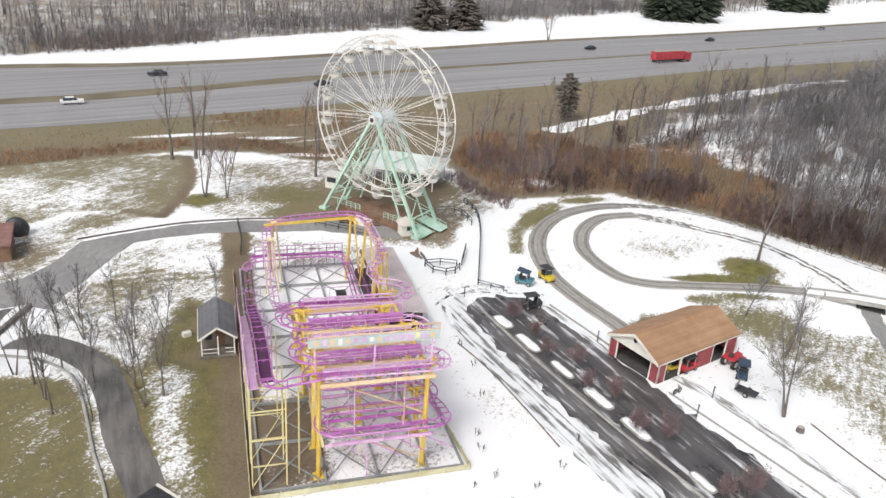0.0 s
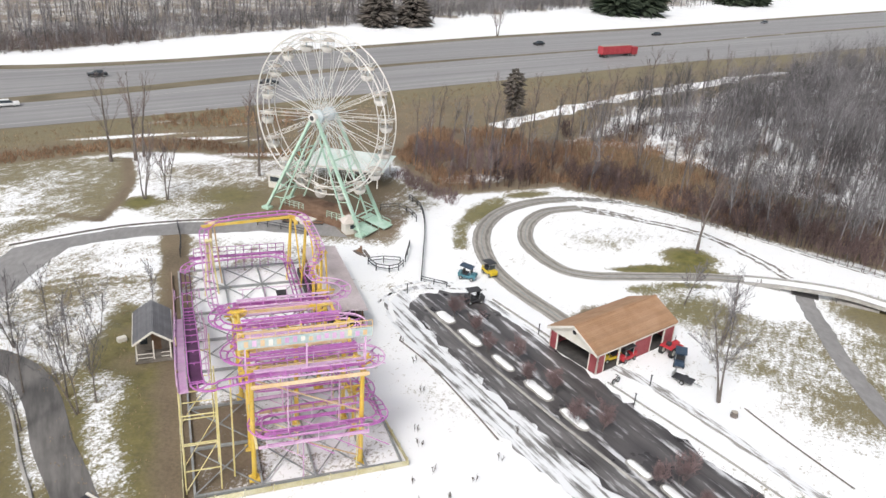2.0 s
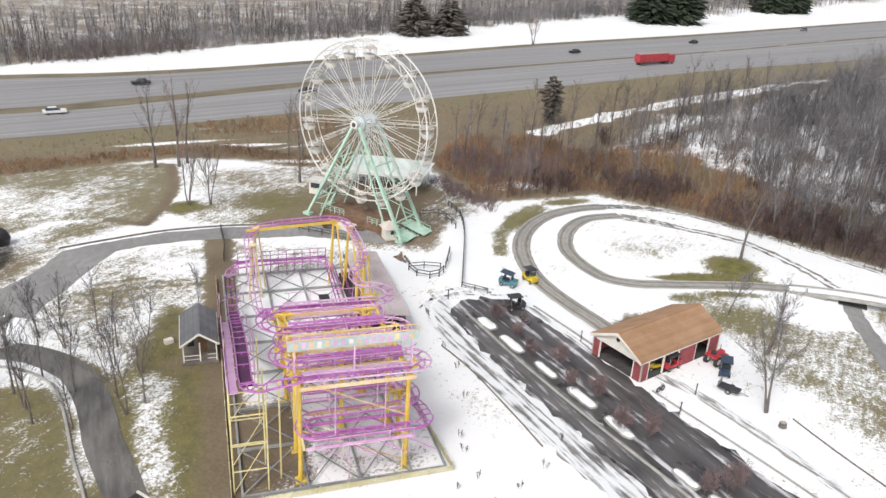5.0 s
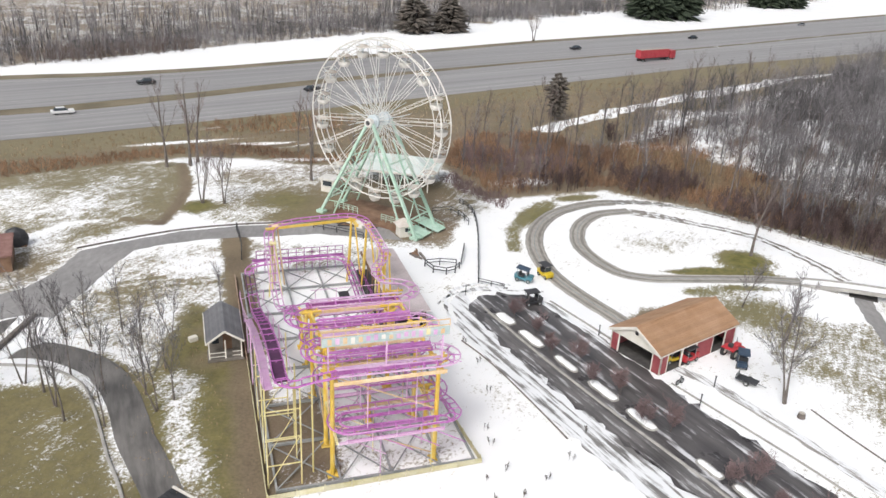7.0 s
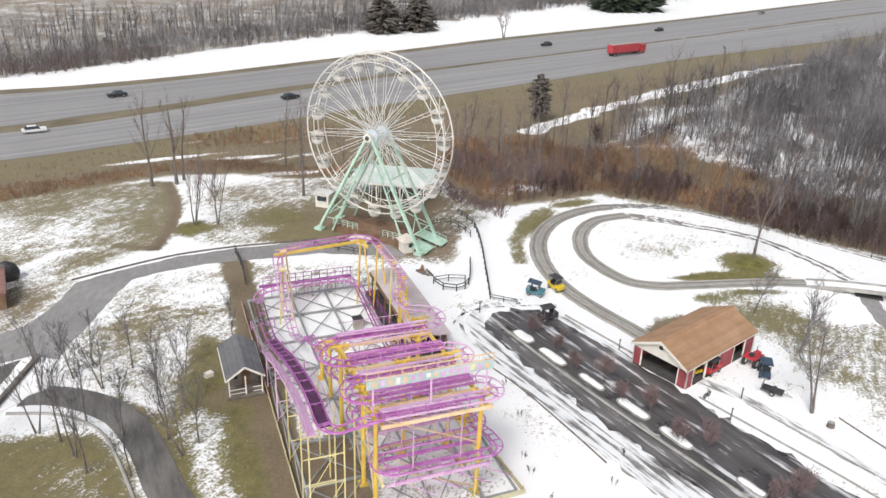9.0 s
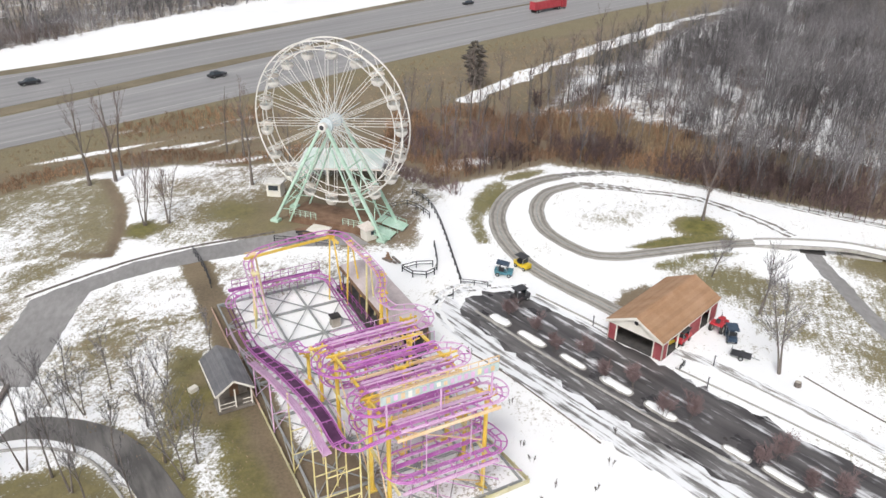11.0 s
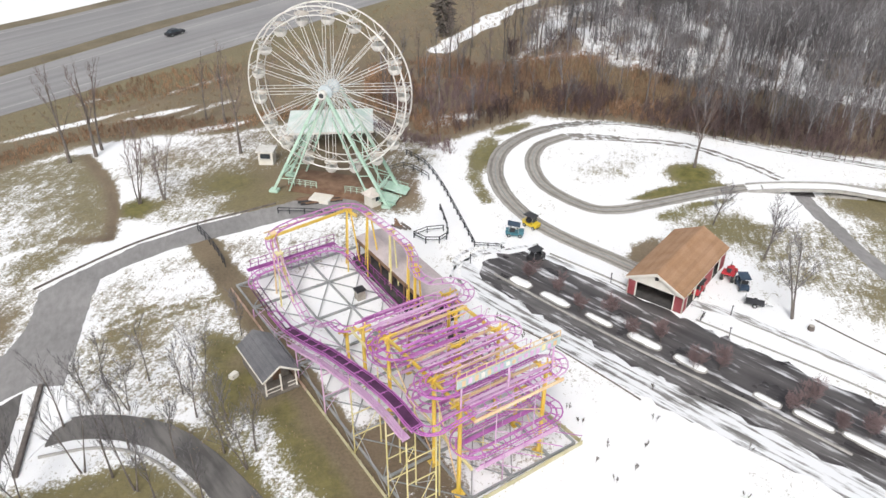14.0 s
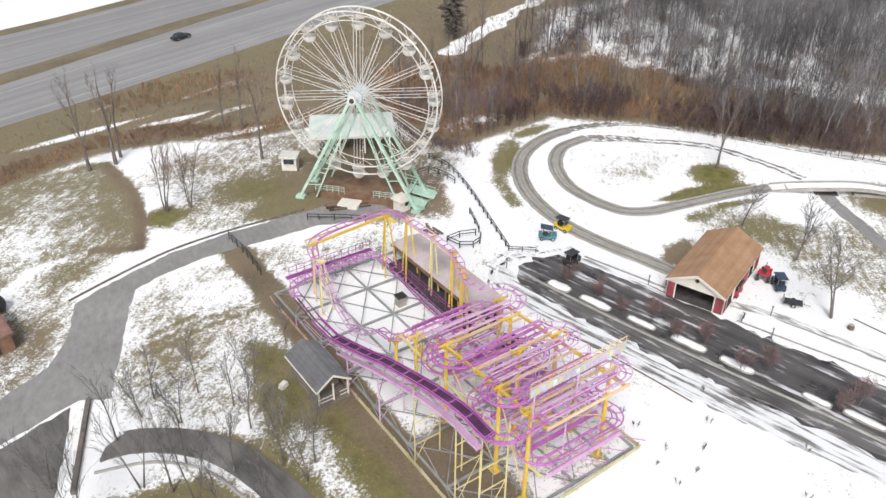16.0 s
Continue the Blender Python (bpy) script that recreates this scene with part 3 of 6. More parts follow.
        ra, rb = smooth_run(a, 6), smooth_run(b, 6)
        n = min(len(ra), len(rb))
        for f in (0.16, 0.84):
            bm = bmesh.new()
            rows = []
            for i in range(n):
                p, q = ra[int(i * (len(ra) - 1) / (n - 1))], rb[int(i * (len(rb) - 1) / (n - 1))]
                d = (q - p).normalized()
                c = p.lerp(q, f)
                rows.append([bm.verts.new((*(c - d * 0.16).xy, 0.068)), bm.verts.new((*(c + d * 0.16).xy, 0.068))])
            for r, s in zip(rows, rows[1:]):
                bm.faces.new((r[0], s[0], s[1], r[1]))
            ob = part("edge_line", bm, LINE)
            if bm_up(ob):
                ob.data.flip_normals()
            tagged(ob, "worn pale edge line on the highway", "road marking", "", "structure")


LINE = worn("worn_road_paint", (0.34, 0.33, 0.32), (0.44, 0.43, 0.42), 0.8)
lane_marks()

# ---- park drives, lot and ride track ----
DRIVE_N = [(-8, 109), (-16.9, 107), (-22.6, 105.6), (-28.1, 104.2), (-35.4, 101.4), (-42.1, 96.9), (-46.3, 93.4), (-46.6, 87), (-48.2, 82.2), (-53, 78), (-75, 66)]
DRIVE_S = [(-4, 101.5), (-16.2, 102.6), (-22.5, 101), (-30.6, 99.3), (-36.5, 96.6), (-39.6, 94.4), (-40.2, 91), (-40.6, 87), (-41.5, 79.3), (-41.8, 75.4), (-44.9, 76), (-52, 71.5), (-70, 59)]
slab("park_drive", DRIVE_N + DRIVE_S[::-1], DRIVE, 0.035, "grey asphalt park drive bending past the lawns", "road", ragged=0.12, step=0.8)
slab("lower_pavement", [(-45.5, 75.2), (-51.5, 71.3), (-62, 64), (-60, 56), (-46.2, 61)], LANE, 0.03, "dark paved strip behind a timber retaining wall", "pavement", ragged=0.15)
ribbon("service_lane", [(-42.8, 68.4), (-40, 68.6), (-36.5, 67.6), (-32.5, 65.2), (-29, 60.8), (-25.6, 54.6), (-21.6, 48.6), (-18, 42), (-14, 34)], 3.1, LANE, 0.035, "damp curving asphalt service lane", "road", rough_edge=0.05)
LOT_S = [(4.6, 82.8), (5.9, 78), (7.8, 73.9), (11.4, 67.5), (14.6, 61.5), (17.8, 56.1), (21.6, 50), (25, 44.5), (31.8, 32.5)]
LOT_N = [(6.3, 84.6), (9, 85.8), (12.5, 85.4), (14.6, 82.8), (17.3, 78.3), (20.6, 72.9), (23.8, 66.6), (27.6, 60.8), (30.5, 56), (33.6, 51), (44, 33)]
slab("parking_lot", LOT_N + LOT_S[::-1], LOT, 0.04, "dark wet asphalt lot streaked with snow", "parking lot", ragged=0.5, step=0.9)
slab("slush_verge", [(2.6, 82.5), (4.2, 85.5), (5.2, 82.5), (6.5, 78.2), (8.4, 74.1), (12, 67.7), (15.2, 61.7), (18.4, 56.3), (22.2, 50.2), (25.6, 44.7), (31, 34), (27.5, 34), (22, 43.2), (18.6, 48.2), (14.7, 54.5), (11.2, 60.2), (8.1, 66), (5, 72.4), (3.2, 77)], SLUSH, 0.036, "tyre-marked slush along the lot's edge", "slush", ragged=0.25, step=0.7)
slab("slush_edge", [(12.2, 85.9), (15, 83.3), (17.7, 78.6), (20.7, 73.7), (20, 73.2), (17, 78), (14.2, 82.6), (12, 85.2)], SLUSH, 0.046, "slush along the lot beside the ride track", "slush", ragged=0.15, step=0.7)
slab("lot_lane", [(7.2, 81), (12.9, 70.3), (18.3, 60.9), (23.9, 51.8), (27.8, 45), (33.5, 34.5), (30.6, 33.5), (25.4, 44.4), (21.8, 50.2), (18.1, 56.2), (14.9, 61.7), (11.6, 67.7), (8.1, 74.1), (6.4, 78.2)], LOTLANE, 0.05, "greyer slushy lane of the lot beyond the kerb", "parking lot", ragged=0.2, step=0.7)
for run, w in (([(10.5, 88.2), (6.5, 88.4), (3.4, 86.6), (2.0, 83.2), (2.4, 79), (4.0, 74.8), (6.6, 69.8)], 0.4),
               ([(10, 87.2), (6.6, 87.2), (4.2, 85.7), (3.0, 82.8), (3.4, 79.2), (4.9, 75.4), (7.4, 70.4)], 0.45),
               ([(14.5, 86.6), (9, 86.6), (5.4, 86.2), (2.6, 84.8), (0.9, 82.0)], 0.35)):
    ribbon("tyre_track", run, w, SLUSH, 0.026, "curved dark tyre track through the slush", "tyre track", rough_edge=0.12)

OUTER = [(23.8, 77.6), (22.2, 80.6), (20.2, 83.9), (17.5, 89), (15.8, 94.4), (15.3, 101.8), (16.8, 109), (20.5, 115.4), (26, 119.7), (31, 121.5)]
OUTER_FAR = [(31, 121.5), (36.5, 122), (44.5, 119.9), (50.5, 115.6), (57.6, 109), (66.5, 100), (78, 90)]
INNER = [(50.6, 92.5), (48, 92.7), (44.5, 92.8), (34.3, 92.1), (29.5, 91.9), (25.7, 93.3), (22.9, 98.3), (22, 103.4), (23.4, 110), (27.2, 115.4), (33, 117.6)]
ribbon("ride_track_outer", OUTER, 2.5, CONCRETE, 0.04, "pale concrete track of the children's car ride", "ride track", rough_edge=0.06)
ribbon("ride_track_inner", INNER, 2.3, CONCRETE, 0.045, "pale concrete track looping round the snowy island", "ride track", rough_edge=0.06)


def rut_pair(run, spread, width, ragged, z, label, material=None):
    """The two wheel ruts of a track, side by side."""
    pts = smooth_run(run, 2.5)
    for side in (-1, 1):
        line = []
        for i, p in enumerate(pts):
            d = (pts[min(i + 1, len(pts) - 1)] - pts[max(i - 1, 0)]).normalized()
            line.append((p + Vector((-d.y, d.x, 0)) * side * spread).xy)
        ribbon("wheel_rut", [tuple(p) for p in line], width, material or RUT, z, label, "wheel rut", rough_edge=ragged, seed=7 + side, step=0.8)


rut_pair(OUTER, 0.7, 0.34, 0.07, 0.052, "dark damp wheel rut worn into the ride track", DAMPRUT)
rut_pair(INNER, 0.64, 0.32, 0.07, 0.057, "dark damp wheel rut worn into the ride track", DAMPRUT)
rut_pair(OUTER_FAR, 0.6, 0.22, 0.14, 0.03, "broken wheel rut showing through the snow")
rut_pair([(33.0, 116.6), (38, 115.4), (41.8, 113.4), (46.6, 111), (51, 107.6), (54, 102.4), (56, 98), (57.2, 93.4)], 0.6, 0.5, 0.2, 0.031, "broken wheel rut showing through the snow")
for run in ([(30.6, 121.4), (33, 121.9), (36.5, 122), (41, 121.2)], [(32.6, 117.5), (34.5, 117.2), (37.5, 116), (41, 114)]):
    ribbon("ride_track_snowed", run, 1.9, RUT, 0.028, "ride track fading under the snow", "ride track", rough_edge=0.35, step=0.7)
ribbon("farm_path", [(57.6, 90.0), (56.5, 87.3), (55.5, 83.4), (54.9, 79.4), (53.6, 73), (52.6, 64), (52, 52)], 2.2, DRIVE, 0.035, "grey path branching from the ride track", "path", rough_edge=0.15)
ribbon("barn_lane", [(26.4, 69.4), (29, 67), (31.2, 63.9), (34.4, 58.6), (38, 52), (46, 39)], 1.3, BURIED, 0.034, "concrete lane from the barn, mostly under snow", "lane", rough_edge=0.12)


def guide_kerbs(run, width, name):
    """The low kerb along each side of the ride track, and the worn line down its middle."""
    pts = smooth_run(run, 1.0)
    for side in (-1, 1):
        line = []
        for i, p in enumerate(pts):
            d = (pts[min(i + 1, len(pts) - 1)] - pts[max(i - 1, 0)]).normalized()
            line.append(p + Vector((-d.y, d.x, 0)) * side * width / 2 + Vector((0, 0, 0.07)))
        tagged(part(name, sweep(bmesh.new(), line, 0.07, 5), KERB), "low weathered kerb of the ride track", "kerb", "", "structure")
    tagged(part("guide_rail", sweep(bmesh.new(), [p + Vector((0, 0, 0.07)) for p in pts], 0.06, 5), GALV), "steel guide rail down the ride track", "rail", "", "structure")


guide_kerbs(OUTER, 2.3, "track_kerb")
guide_kerbs(INNER, 2.1, "track_kerb")
for run in (OUTER_FAR,):
    pts = smooth_run(run, 1.5)
    tagged(part("guide_rail", sweep(bmesh.new(), [p + Vector((0, 0, 0.07)) for p in pts], 0.06, 5), GALV), "steel guide rail showing through the snow", "rail", "", "structure")

# kerbs of the lot and lanes
for name, run, r, mat, lab in (
        ("lane_kerb", [(-43, 65.6), (-38, 65.3), (-33.6, 62.8), (-30.6, 58.4), (-27.2, 52.3), (-24, 47), (-20, 38)], 0.16, KERB, "pale kerb beside the service lane"),
        ("lot_kerb", [(6.6, 81.6), (7.6, 79.6), (12.6, 70), (18, 60.6), (23.6, 51.5), (27.4, 44.6)], 0.16, KERB, "concrete kerb down the middle of the lot"),
        ("lot_side_kerb", [(3.6, 73.6), (6.6, 69), (10.2, 61.8), (12.6, 56.6)], 0.08, BARK, "dark timber edging in the snow"),
        ("lot_north_kerb", [(15, 84), (18.6, 78.4), (21.4, 73.9)], 0.12, KERB, "kerb between the lot and the barn drive"),
        ("barn_kerb", [(25.1, 66.4), (28.6, 61.2), (33, 54.6), (37, 48)], 0.1, KERB, "kerb along the barn side of the lot"),
        ("drive_edging", [(-47, 94.2), (-42.4, 97.6), (-35.6, 102), (-28.2, 104.8), (-22.4, 106.2), (-17, 107.6)], 0.14, BARK, "dark edging along the park drive"),
        ("lane_edge", [(30, 64.6), (33.2, 59.6), (36.6, 54)], 0.09, KERB, "edge of the barn lane"),
        ("field_edging", [(38, 62.5), (40, 57.5), (43, 51)], 0.07, BARK, "thin dark edging in the snow")):
    pts = [p + Vector((0, 0, 0.06)) for p in smooth_run(run, 1.2)]
    tagged(part(name, sweep(bmesh.new(), pts, r, 6), mat), lab, "kerb", "", "structure")


def snow_island(cx, cy, length, width, seed):
    """A raised kerbed bed under snow in the lot."""
    rng = random.Random(seed)
    ax, ay = 0.48, -0.877
    bm = bmesh.new()
    rings = []
    wob = [1 + 0.16 * noise.noise(Vector((k * 0.55, seed * 3.1, 0))) + rng.uniform(-0.06, 0.06) for k in range(28)]
    for grow, z in ((0.16, 0.03), (0.16, 0.15), (0.0, 0.17), (-0.18, 0.24), (-0.42, 0.27)):
        ring = []
        for k in range(28):
            t = 2 * math.pi * k / 28
            c, s = math.cos(t), math.sin(t)
            c, s = math.copysign(abs(c) ** 0.6, c), math.copysign(abs(s) ** 0.6, s)
            u, v = c * (length / 2 + grow), s * (width / 2 + grow) * wob[k] + rng.uniform(-0.04, 0.04)
            ring.append(bm.verts.new((cx + u * ax - v * ay, cy + u * ay + v * ax, z)))
        rings.append(ring)
    for a, b in zip(rings, rings[1:]):
        for k in range(28):
            bm.faces.new((a[k], a[(k + 1) % 28], b[(k + 1) % 28], b[k]))
    bm.faces.new(rings[-1])
    bmesh.ops.recalc_face_normals(bm, faces=bm.faces)
    ob = part("snow_island", bm, SNOW)
    ob.data.materials.append(KERB)
    for p in ob.data.polygons:
        p.material_index = 1 if p.index < 28 * 2 else 0
    return tagged(ob, "kerbed lot island heaped with snow", "traffic island", "islands in the lot", "structure")


for i, (a, b) in enumerate((((7.9, 80.1), (9.3, 77.4)), ((10.2, 76.0), (12.0, 72.6)), ((13.2, 70.9), (15.2, 67.6)), ((16.2, 66.0), (18.2, 62.8)), ((19.0, 61.4), (20.9, 58.0)), ((23.3, 54.1), (25.0, 51.3)), ((25.6, 50.6), (27.6, 47.4)), ((28.1, 46.8), (31.2, 41.6)))):
    snow_island((a[0] + b[0]) / 2 + 0.35, (a[1] + b[1]) / 2 + 0.2, math.dist(a, b) * (0.95, 1.0, 0.85, 1.0, 0.9, 0.8, 1.0, 1.0)[i], (1.25, 1.05, 0.8, 1.1, 1.0, 0.75, 0.85, 0.8)[i], i)


# ---- roller coaster ----
SITE = pose(-12.3, 48.1, 0, 0, 0, 16.3)
coaster = thing("roller_coaster", "purple and yellow steel spinning wild-mouse coaster with hairpin track", "roller coaster", SITE)


def arc(cu, cv, r, a0, a1, z0, z1, n=9):
    return [(cu + r * math.cos(radians(a0 + (a1 - a0) * i / n)), cv + r * math.sin(radians(a0 + (a1 - a0) * i / n)), z0 + (z1 - z0) * i / n) for i in range(1, n)]


def zigzag(lanes, west, east, z0, z1, first="E"):
    """Straights across the ride joined by hairpins, falling steadily; lanes: the place of each straight."""
    pts, go = [], first
    n = 2 * len(lanes) - 1
    for i, v in enumerate(lanes):
        za, zb = z0 + (z1 - z0) * (2 * i) / n, z0 + (z1 - z0) * (2 * i + 1) / n
        a, b = (west, east) if go == "E" else (east, west)
        pts += [(a + (b - a) * k / 6, v, za + (zb - za) * k / 6) for k in range(7)]
        if i + 1 < len(lanes):
            w = lanes[i + 1]
            zc = z0 + (z1 - z0) * (2 * i + 2) / n
            r = (w - v) / 2
            pts += arc(b, v + r, abs(r), -90 if r > 0 else 90, (90 if r > 0 else -90) if go == "E" else (-270 if r > 0 else 270), zb, zc)
        go = "W" if go == "E" else "E"
    return pts


def make_tie():
    bm = bmesh.new()
    beam(bm, (-0.48, 0, 0), (0.48, 0, 0), 0.07, 0.07)
    tube(bm, (0, 0, -0.02), (0, 0, -0.26), 0.05, seg=5)
    me = bpy.data.meshes.new("tie")
    bm.to_mesh(me)
    bm.free()
    me.materials.append(PURPLE)
    return me


TIE = make_tie()


def track(name, pts, material, gap_between=1.0, ties=1.15, spine=True, label=""):
    """A run of track: two running rails and a spine tube, with cross ties as pieces of their own."""
    run = [Vector(p) for p in pts]
    left, right, low = [], [], []
    for i, p in enumerate(run):
        d = (run[min(i + 1, len(run) - 1)] - run[max(i - 1, 0)])
        s = Vector((-d.y, d.x, 0)).normalized()
        left.append(p + s * gap_between / 2), right.append(p - s * gap_between / 2), low.append(p - Vector((0, 0, 0.3)))
    bm = bmesh.new()
    sweep(bm, left, 0.07, 6), sweep(bm, right, 0.07, 6)
    if spine:
        sweep(bm, low, 0.085, 6)
    ob = part(name, bm, material, coaster, label)
    walked = 0.0
    for a, b in zip(run, run[1:]):
        d = b - a
        while walked < d.length:
            p = a + d * (walked / d.length)
            t = new("tie", TIE)
            t.parent = ob
            t.matrix_basis = Matrix.Translation(p) @ Matrix.Rotation(math.atan2(d.y, d.x) + math.pi / 2, 4, "Z")
            walked += ties
        walked -= d.length
    return ob


LIFT = [(0.8, 36.5, 2.5), (0.8, 32, 2.1), (0.8, 28, 2.4), (0.8, 24.5, 3.6), (0.8, 20.8, 5.0), (0.8, 17.0, 6.6), (0.8, 13.3, 7.8), (0.8, 9.5, 9.0), (0.8, 6.0, 9.8), (0.8, 4.2, 10.0), (0.8, 2.6, 9.9), (0.9, 1.6, 9.8)]
UP = [0.1, 3.0, 6.4, 9.6, 14.0]
LOW = [20.6, 17.2, 13.4, 10.0, 6.6, 3.3, 0.4]
EAST = 13.4
track("lift_track", LIFT, DEEPPLUM, ties=2.4, label="plum chain-lift track climbing the long side")
track("top_turn", [(0.9, 1.6, 9.8)] + arc(2.4, 1.6, 1.5, 180, 270, 9.8, 10.3, 6) + [(2.4, 0.1, 10.4), (5.0, 0.1, 10.7)], PURPLE)
upper = zigzag(UP, 5.0, EAST, 10.7, 9.3)
for i in range(len(UP)):
    track("upper_track", upper[15 * i:15 * i + 16], PURPLE if i % 2 else LILAC, label="faded magenta upper track with a hairpin")
track("drop_turn", [upper[-1]] + arc(EAST, 16.0, 2.0, -90, 100, 9.3, 9.2, 10) + [(12.9, 18.4, 9.2), (12.6, 20.2, 9.1), (13.0, 22.0, 9.0), (14.2, 24, 8.9), (14.9, 26.6, 8.8)], LILAC)
track("side_track", [(14.9, 26.6, 8.8), (15.0, 30, 8.7), (15.0, 33, 8.6), (14.9, 35.9, 8.5)], LILAC, label="faded lilac track above the station roof")
track("north_turn", [(14.9, 35.9, 8.5)] + arc(12.5, 36.2, 2.4, 0, 90, 8.5, 8.5, 7) + [(12.5, 38.6, 8.5), (10, 38.6, 8.4), (7, 38.5, 8.3), (5.4, 38.4, 8.1)] + arc(5.4, 36.2, 2.2, 90, 180, 8.1, 7.4, 7) + [(3.2, 36.0, 7.2)], PURPLE)
track("drop_track", [(3.2, 36.0, 7.2), (3.2, 34.4, 5.9), (3.3, 31.6, 3.4), (3.5, 29, 1.9), (3.8, 26.6, 2.3), (4.1, 25, 3.4), (4.2, 24, 4.3)], LILAC)
track("climb_turn", [(4.2, 24, 4.3)] + arc(6.4, 22.8, 2.2, 180, 270, 4.3, 5.4, 6) + [(6.4, 20.6, 5.6)], PURPLE)
lower = zigzag(LOW, 6.4, EAST, 5.6, 4.9)
for i in range(len(LOW)):
    track("lower_track", lower[15 * i:15 * i + 16], PURPLE, label="magenta lower track with a hairpin")
track("low_run", [(EAST, 0.4, 4.9)] + arc(EAST, 2.6, 2.2, -90, 0, 4.9, 4.2, 6) + [(15.6, 4.2, 3.8), (15.4, 8, 2.6), (14.4, 12, 1.8), (13.2, 17, 1.4), (13.0, 22, 1.2)], PURPLE)
track("station_track", [(13.0, 22, 1.2), (13.0, 29, 1.4), (13.0, 37.2, 2.4)], PLUM, label="plum brake run beside the station platform")
track("return_track", [(13.0, 37.2, 2.4)] + arc(10.6, 37.4, 2.4, 0, 90, 2.4, 2.5, 6) + [(10.6, 39.8, 2.5), (7, 39.8, 2.5), (3.4, 39.4, 2.5)] + arc(3.2, 37.0, 2.4, 90, 180, 2.5, 2.5, 6) + [(0.8, 36.5, 2.5)], PURPLE)
# decked and railed run behind the north bend
part("return_deck", box(bmesh.new(), (7.2, 40.9, 2.2), (11.5, 0.7, 0.07)), PLUM, coaster, "plum walkway beside the return track")
for u in range(2, 14):
    part("return_post", tube(bmesh.new(), (u, 41.2, 0.3), (u, 41.2, 3.3), 0.045, seg=5), PLUM, coaster)
    part("return_bracket", beam(bmesh.new(), (u, 39.3, 2.1), (u, 41.2, 2.1), 0.07, 0.12), PURPLE, coaster)
for z in (2.75, 3.3):
    part("return_rail", tube(bmesh.new(), (2, 41.2, z), (13, 41.2, z), 0.04, seg=5), PLUM, coaster)

# narrow walkways beside the straights
for lanes, z0, dz, side in ((UP, 10.5, 0.28, 1), (LOW, 5.3, 0.1, -1)):
    for i, v in enumerate(lanes):
        part("track_walkway", box(bmesh.new(), (9.3, v + 1.05 * side, z0 - dz * i), (8.6, 0.34, 0.05)), PURPLE if i % 2 else LILAC, coaster, "perforated walkway beside the track")
        for k in range(5):
            part("walkway_post", tube(bmesh.new(), (5.6 + 2 * k, v + 1.28 * side, z0 - dz * i), (5.6 + 2 * k, v + 1.28 * side, z0 - dz * i + 0.95), 0.03, seg=5), LILAC, coaster)
        part("walkway_handrail", tube(bmesh.new(), (5.2, v + 1.28 * side, z0 - dz * i + 0.95), (13.6, v + 1.28 * side, z0 - dz * i + 0.95), 0.035, seg=5), LILAC, coaster)
# deep side plates of the lift, the dark trough between them and the hanging screen outside
for a, b in zip(LIFT[1:], LIFT[2:]):
    for du in (-0.5, 0.5):
        part("lift_side_plate", beam(bmesh.new(), (a[0] + du, a[1], a[2] - 0.1), (b[0] + du, b[1], b[2] - 0.1), 0.08, 0.42), PURPLE, coaster)
for a, b in zip(LIFT[2:], LIFT[3:]):
    part("lift_trough", beam(bmesh.new(), (a[0], a[1], a[2] - 0.2), (b[0], b[1], b[2] - 0.2), 0.9, 0.06), DEEPPLUM, coaster, "dark plum trough under the lift chain")
for a, b in zip(LIFT[3:], LIFT[4:]):
    deck_piece = part("lift_walkway", beam(bmesh.new(), (a[0] - 1.0, a[1], a[2] - 0.75), (b[0] - 1.0, b[1], b[2] - 0.75), 0.7, 0.05), LILAC, coaster, "faded magenta grating walkway beside the lift")
    part("toe_board", beam(bmesh.new(), (a[0] - 1.37, a[1], a[2] - 0.6), (b[0] - 1.37, b[1], b[2] - 0.6), 0.04, 0.25), LILAC, deck_piece)
bm = bmesh.new()
for du, dz in ((-1.4, 0.5), (-1.4, 0.05), (0.85, 0.55)):
    sweep(bm, [(p[0] + du, p[1], p[2] + dz) for p in LIFT[1:]], 0.035, 5)
for p in LIFT[2:]:
    tube(bm, (p[0] - 1.4, p[1], p[2] - 0.8), (p[0] - 1.4, p[1], p[2] + 0.5), 0.03, seg=5)
part("lift_handrail", bm, LILAC, coaster)


def crosshead(bm, u, v, z, reach):
    for k in range(4):
        t = radians(45 + 90 * k)
        beam(bm, (u, v, z - 0.7), (u + reach * math.cos(t), v + reach * math.sin(t), z), 0.13, 0.13)
    beam(bm, (u - reach, v, z), (u + reach, v, z), 0.16, 0.16)


def post(u, v, h, r=0.2, mat=None, head=0.9):
    ob = part("support_post", tube(bmesh.new(), (u, v, 0.0), (u, v, h), r, r * 0.92, 10), mat or YELLOW, coaster, "yellow steel support column")
    bm = box(bmesh.new(), (u, v, 0.06), (0.9, 0.9, 0.12))
    for k in range(4):
        t = radians(90 * k)
        beam(bm, (u + 0.4 * math.cos(t), v + 0.4 * math.sin(t), 0.1), (u, v, 1.0), 0.05, 0.05)
    part("post_foot", bm, mat or YELLOW, ob)
    if head:
        bm = bmesh.new()
        crosshead(bm, u, v, h, head)
        part("post_head", bm, mat or YELLOW, ob)
    return ob


for u, v, h in ((4.8, 1.5, 10.3), (4.9, 5.5, 9.9), (4.9, 13.2, 9.2), (5.1, 18.6, 6.6), (5.1, 22.4, 3.8), (13.6, 1.5, 10.3), (13.9, 5.4, 5.0), (13.5, 8.0, 10.0), (12.2, 13.0, 9.2), (13.4, 16.0, 9.1), (9.3, 8.2, 9.8), (9.4, 17.3, 5.3), (8.0, 22.6, 1.0)):
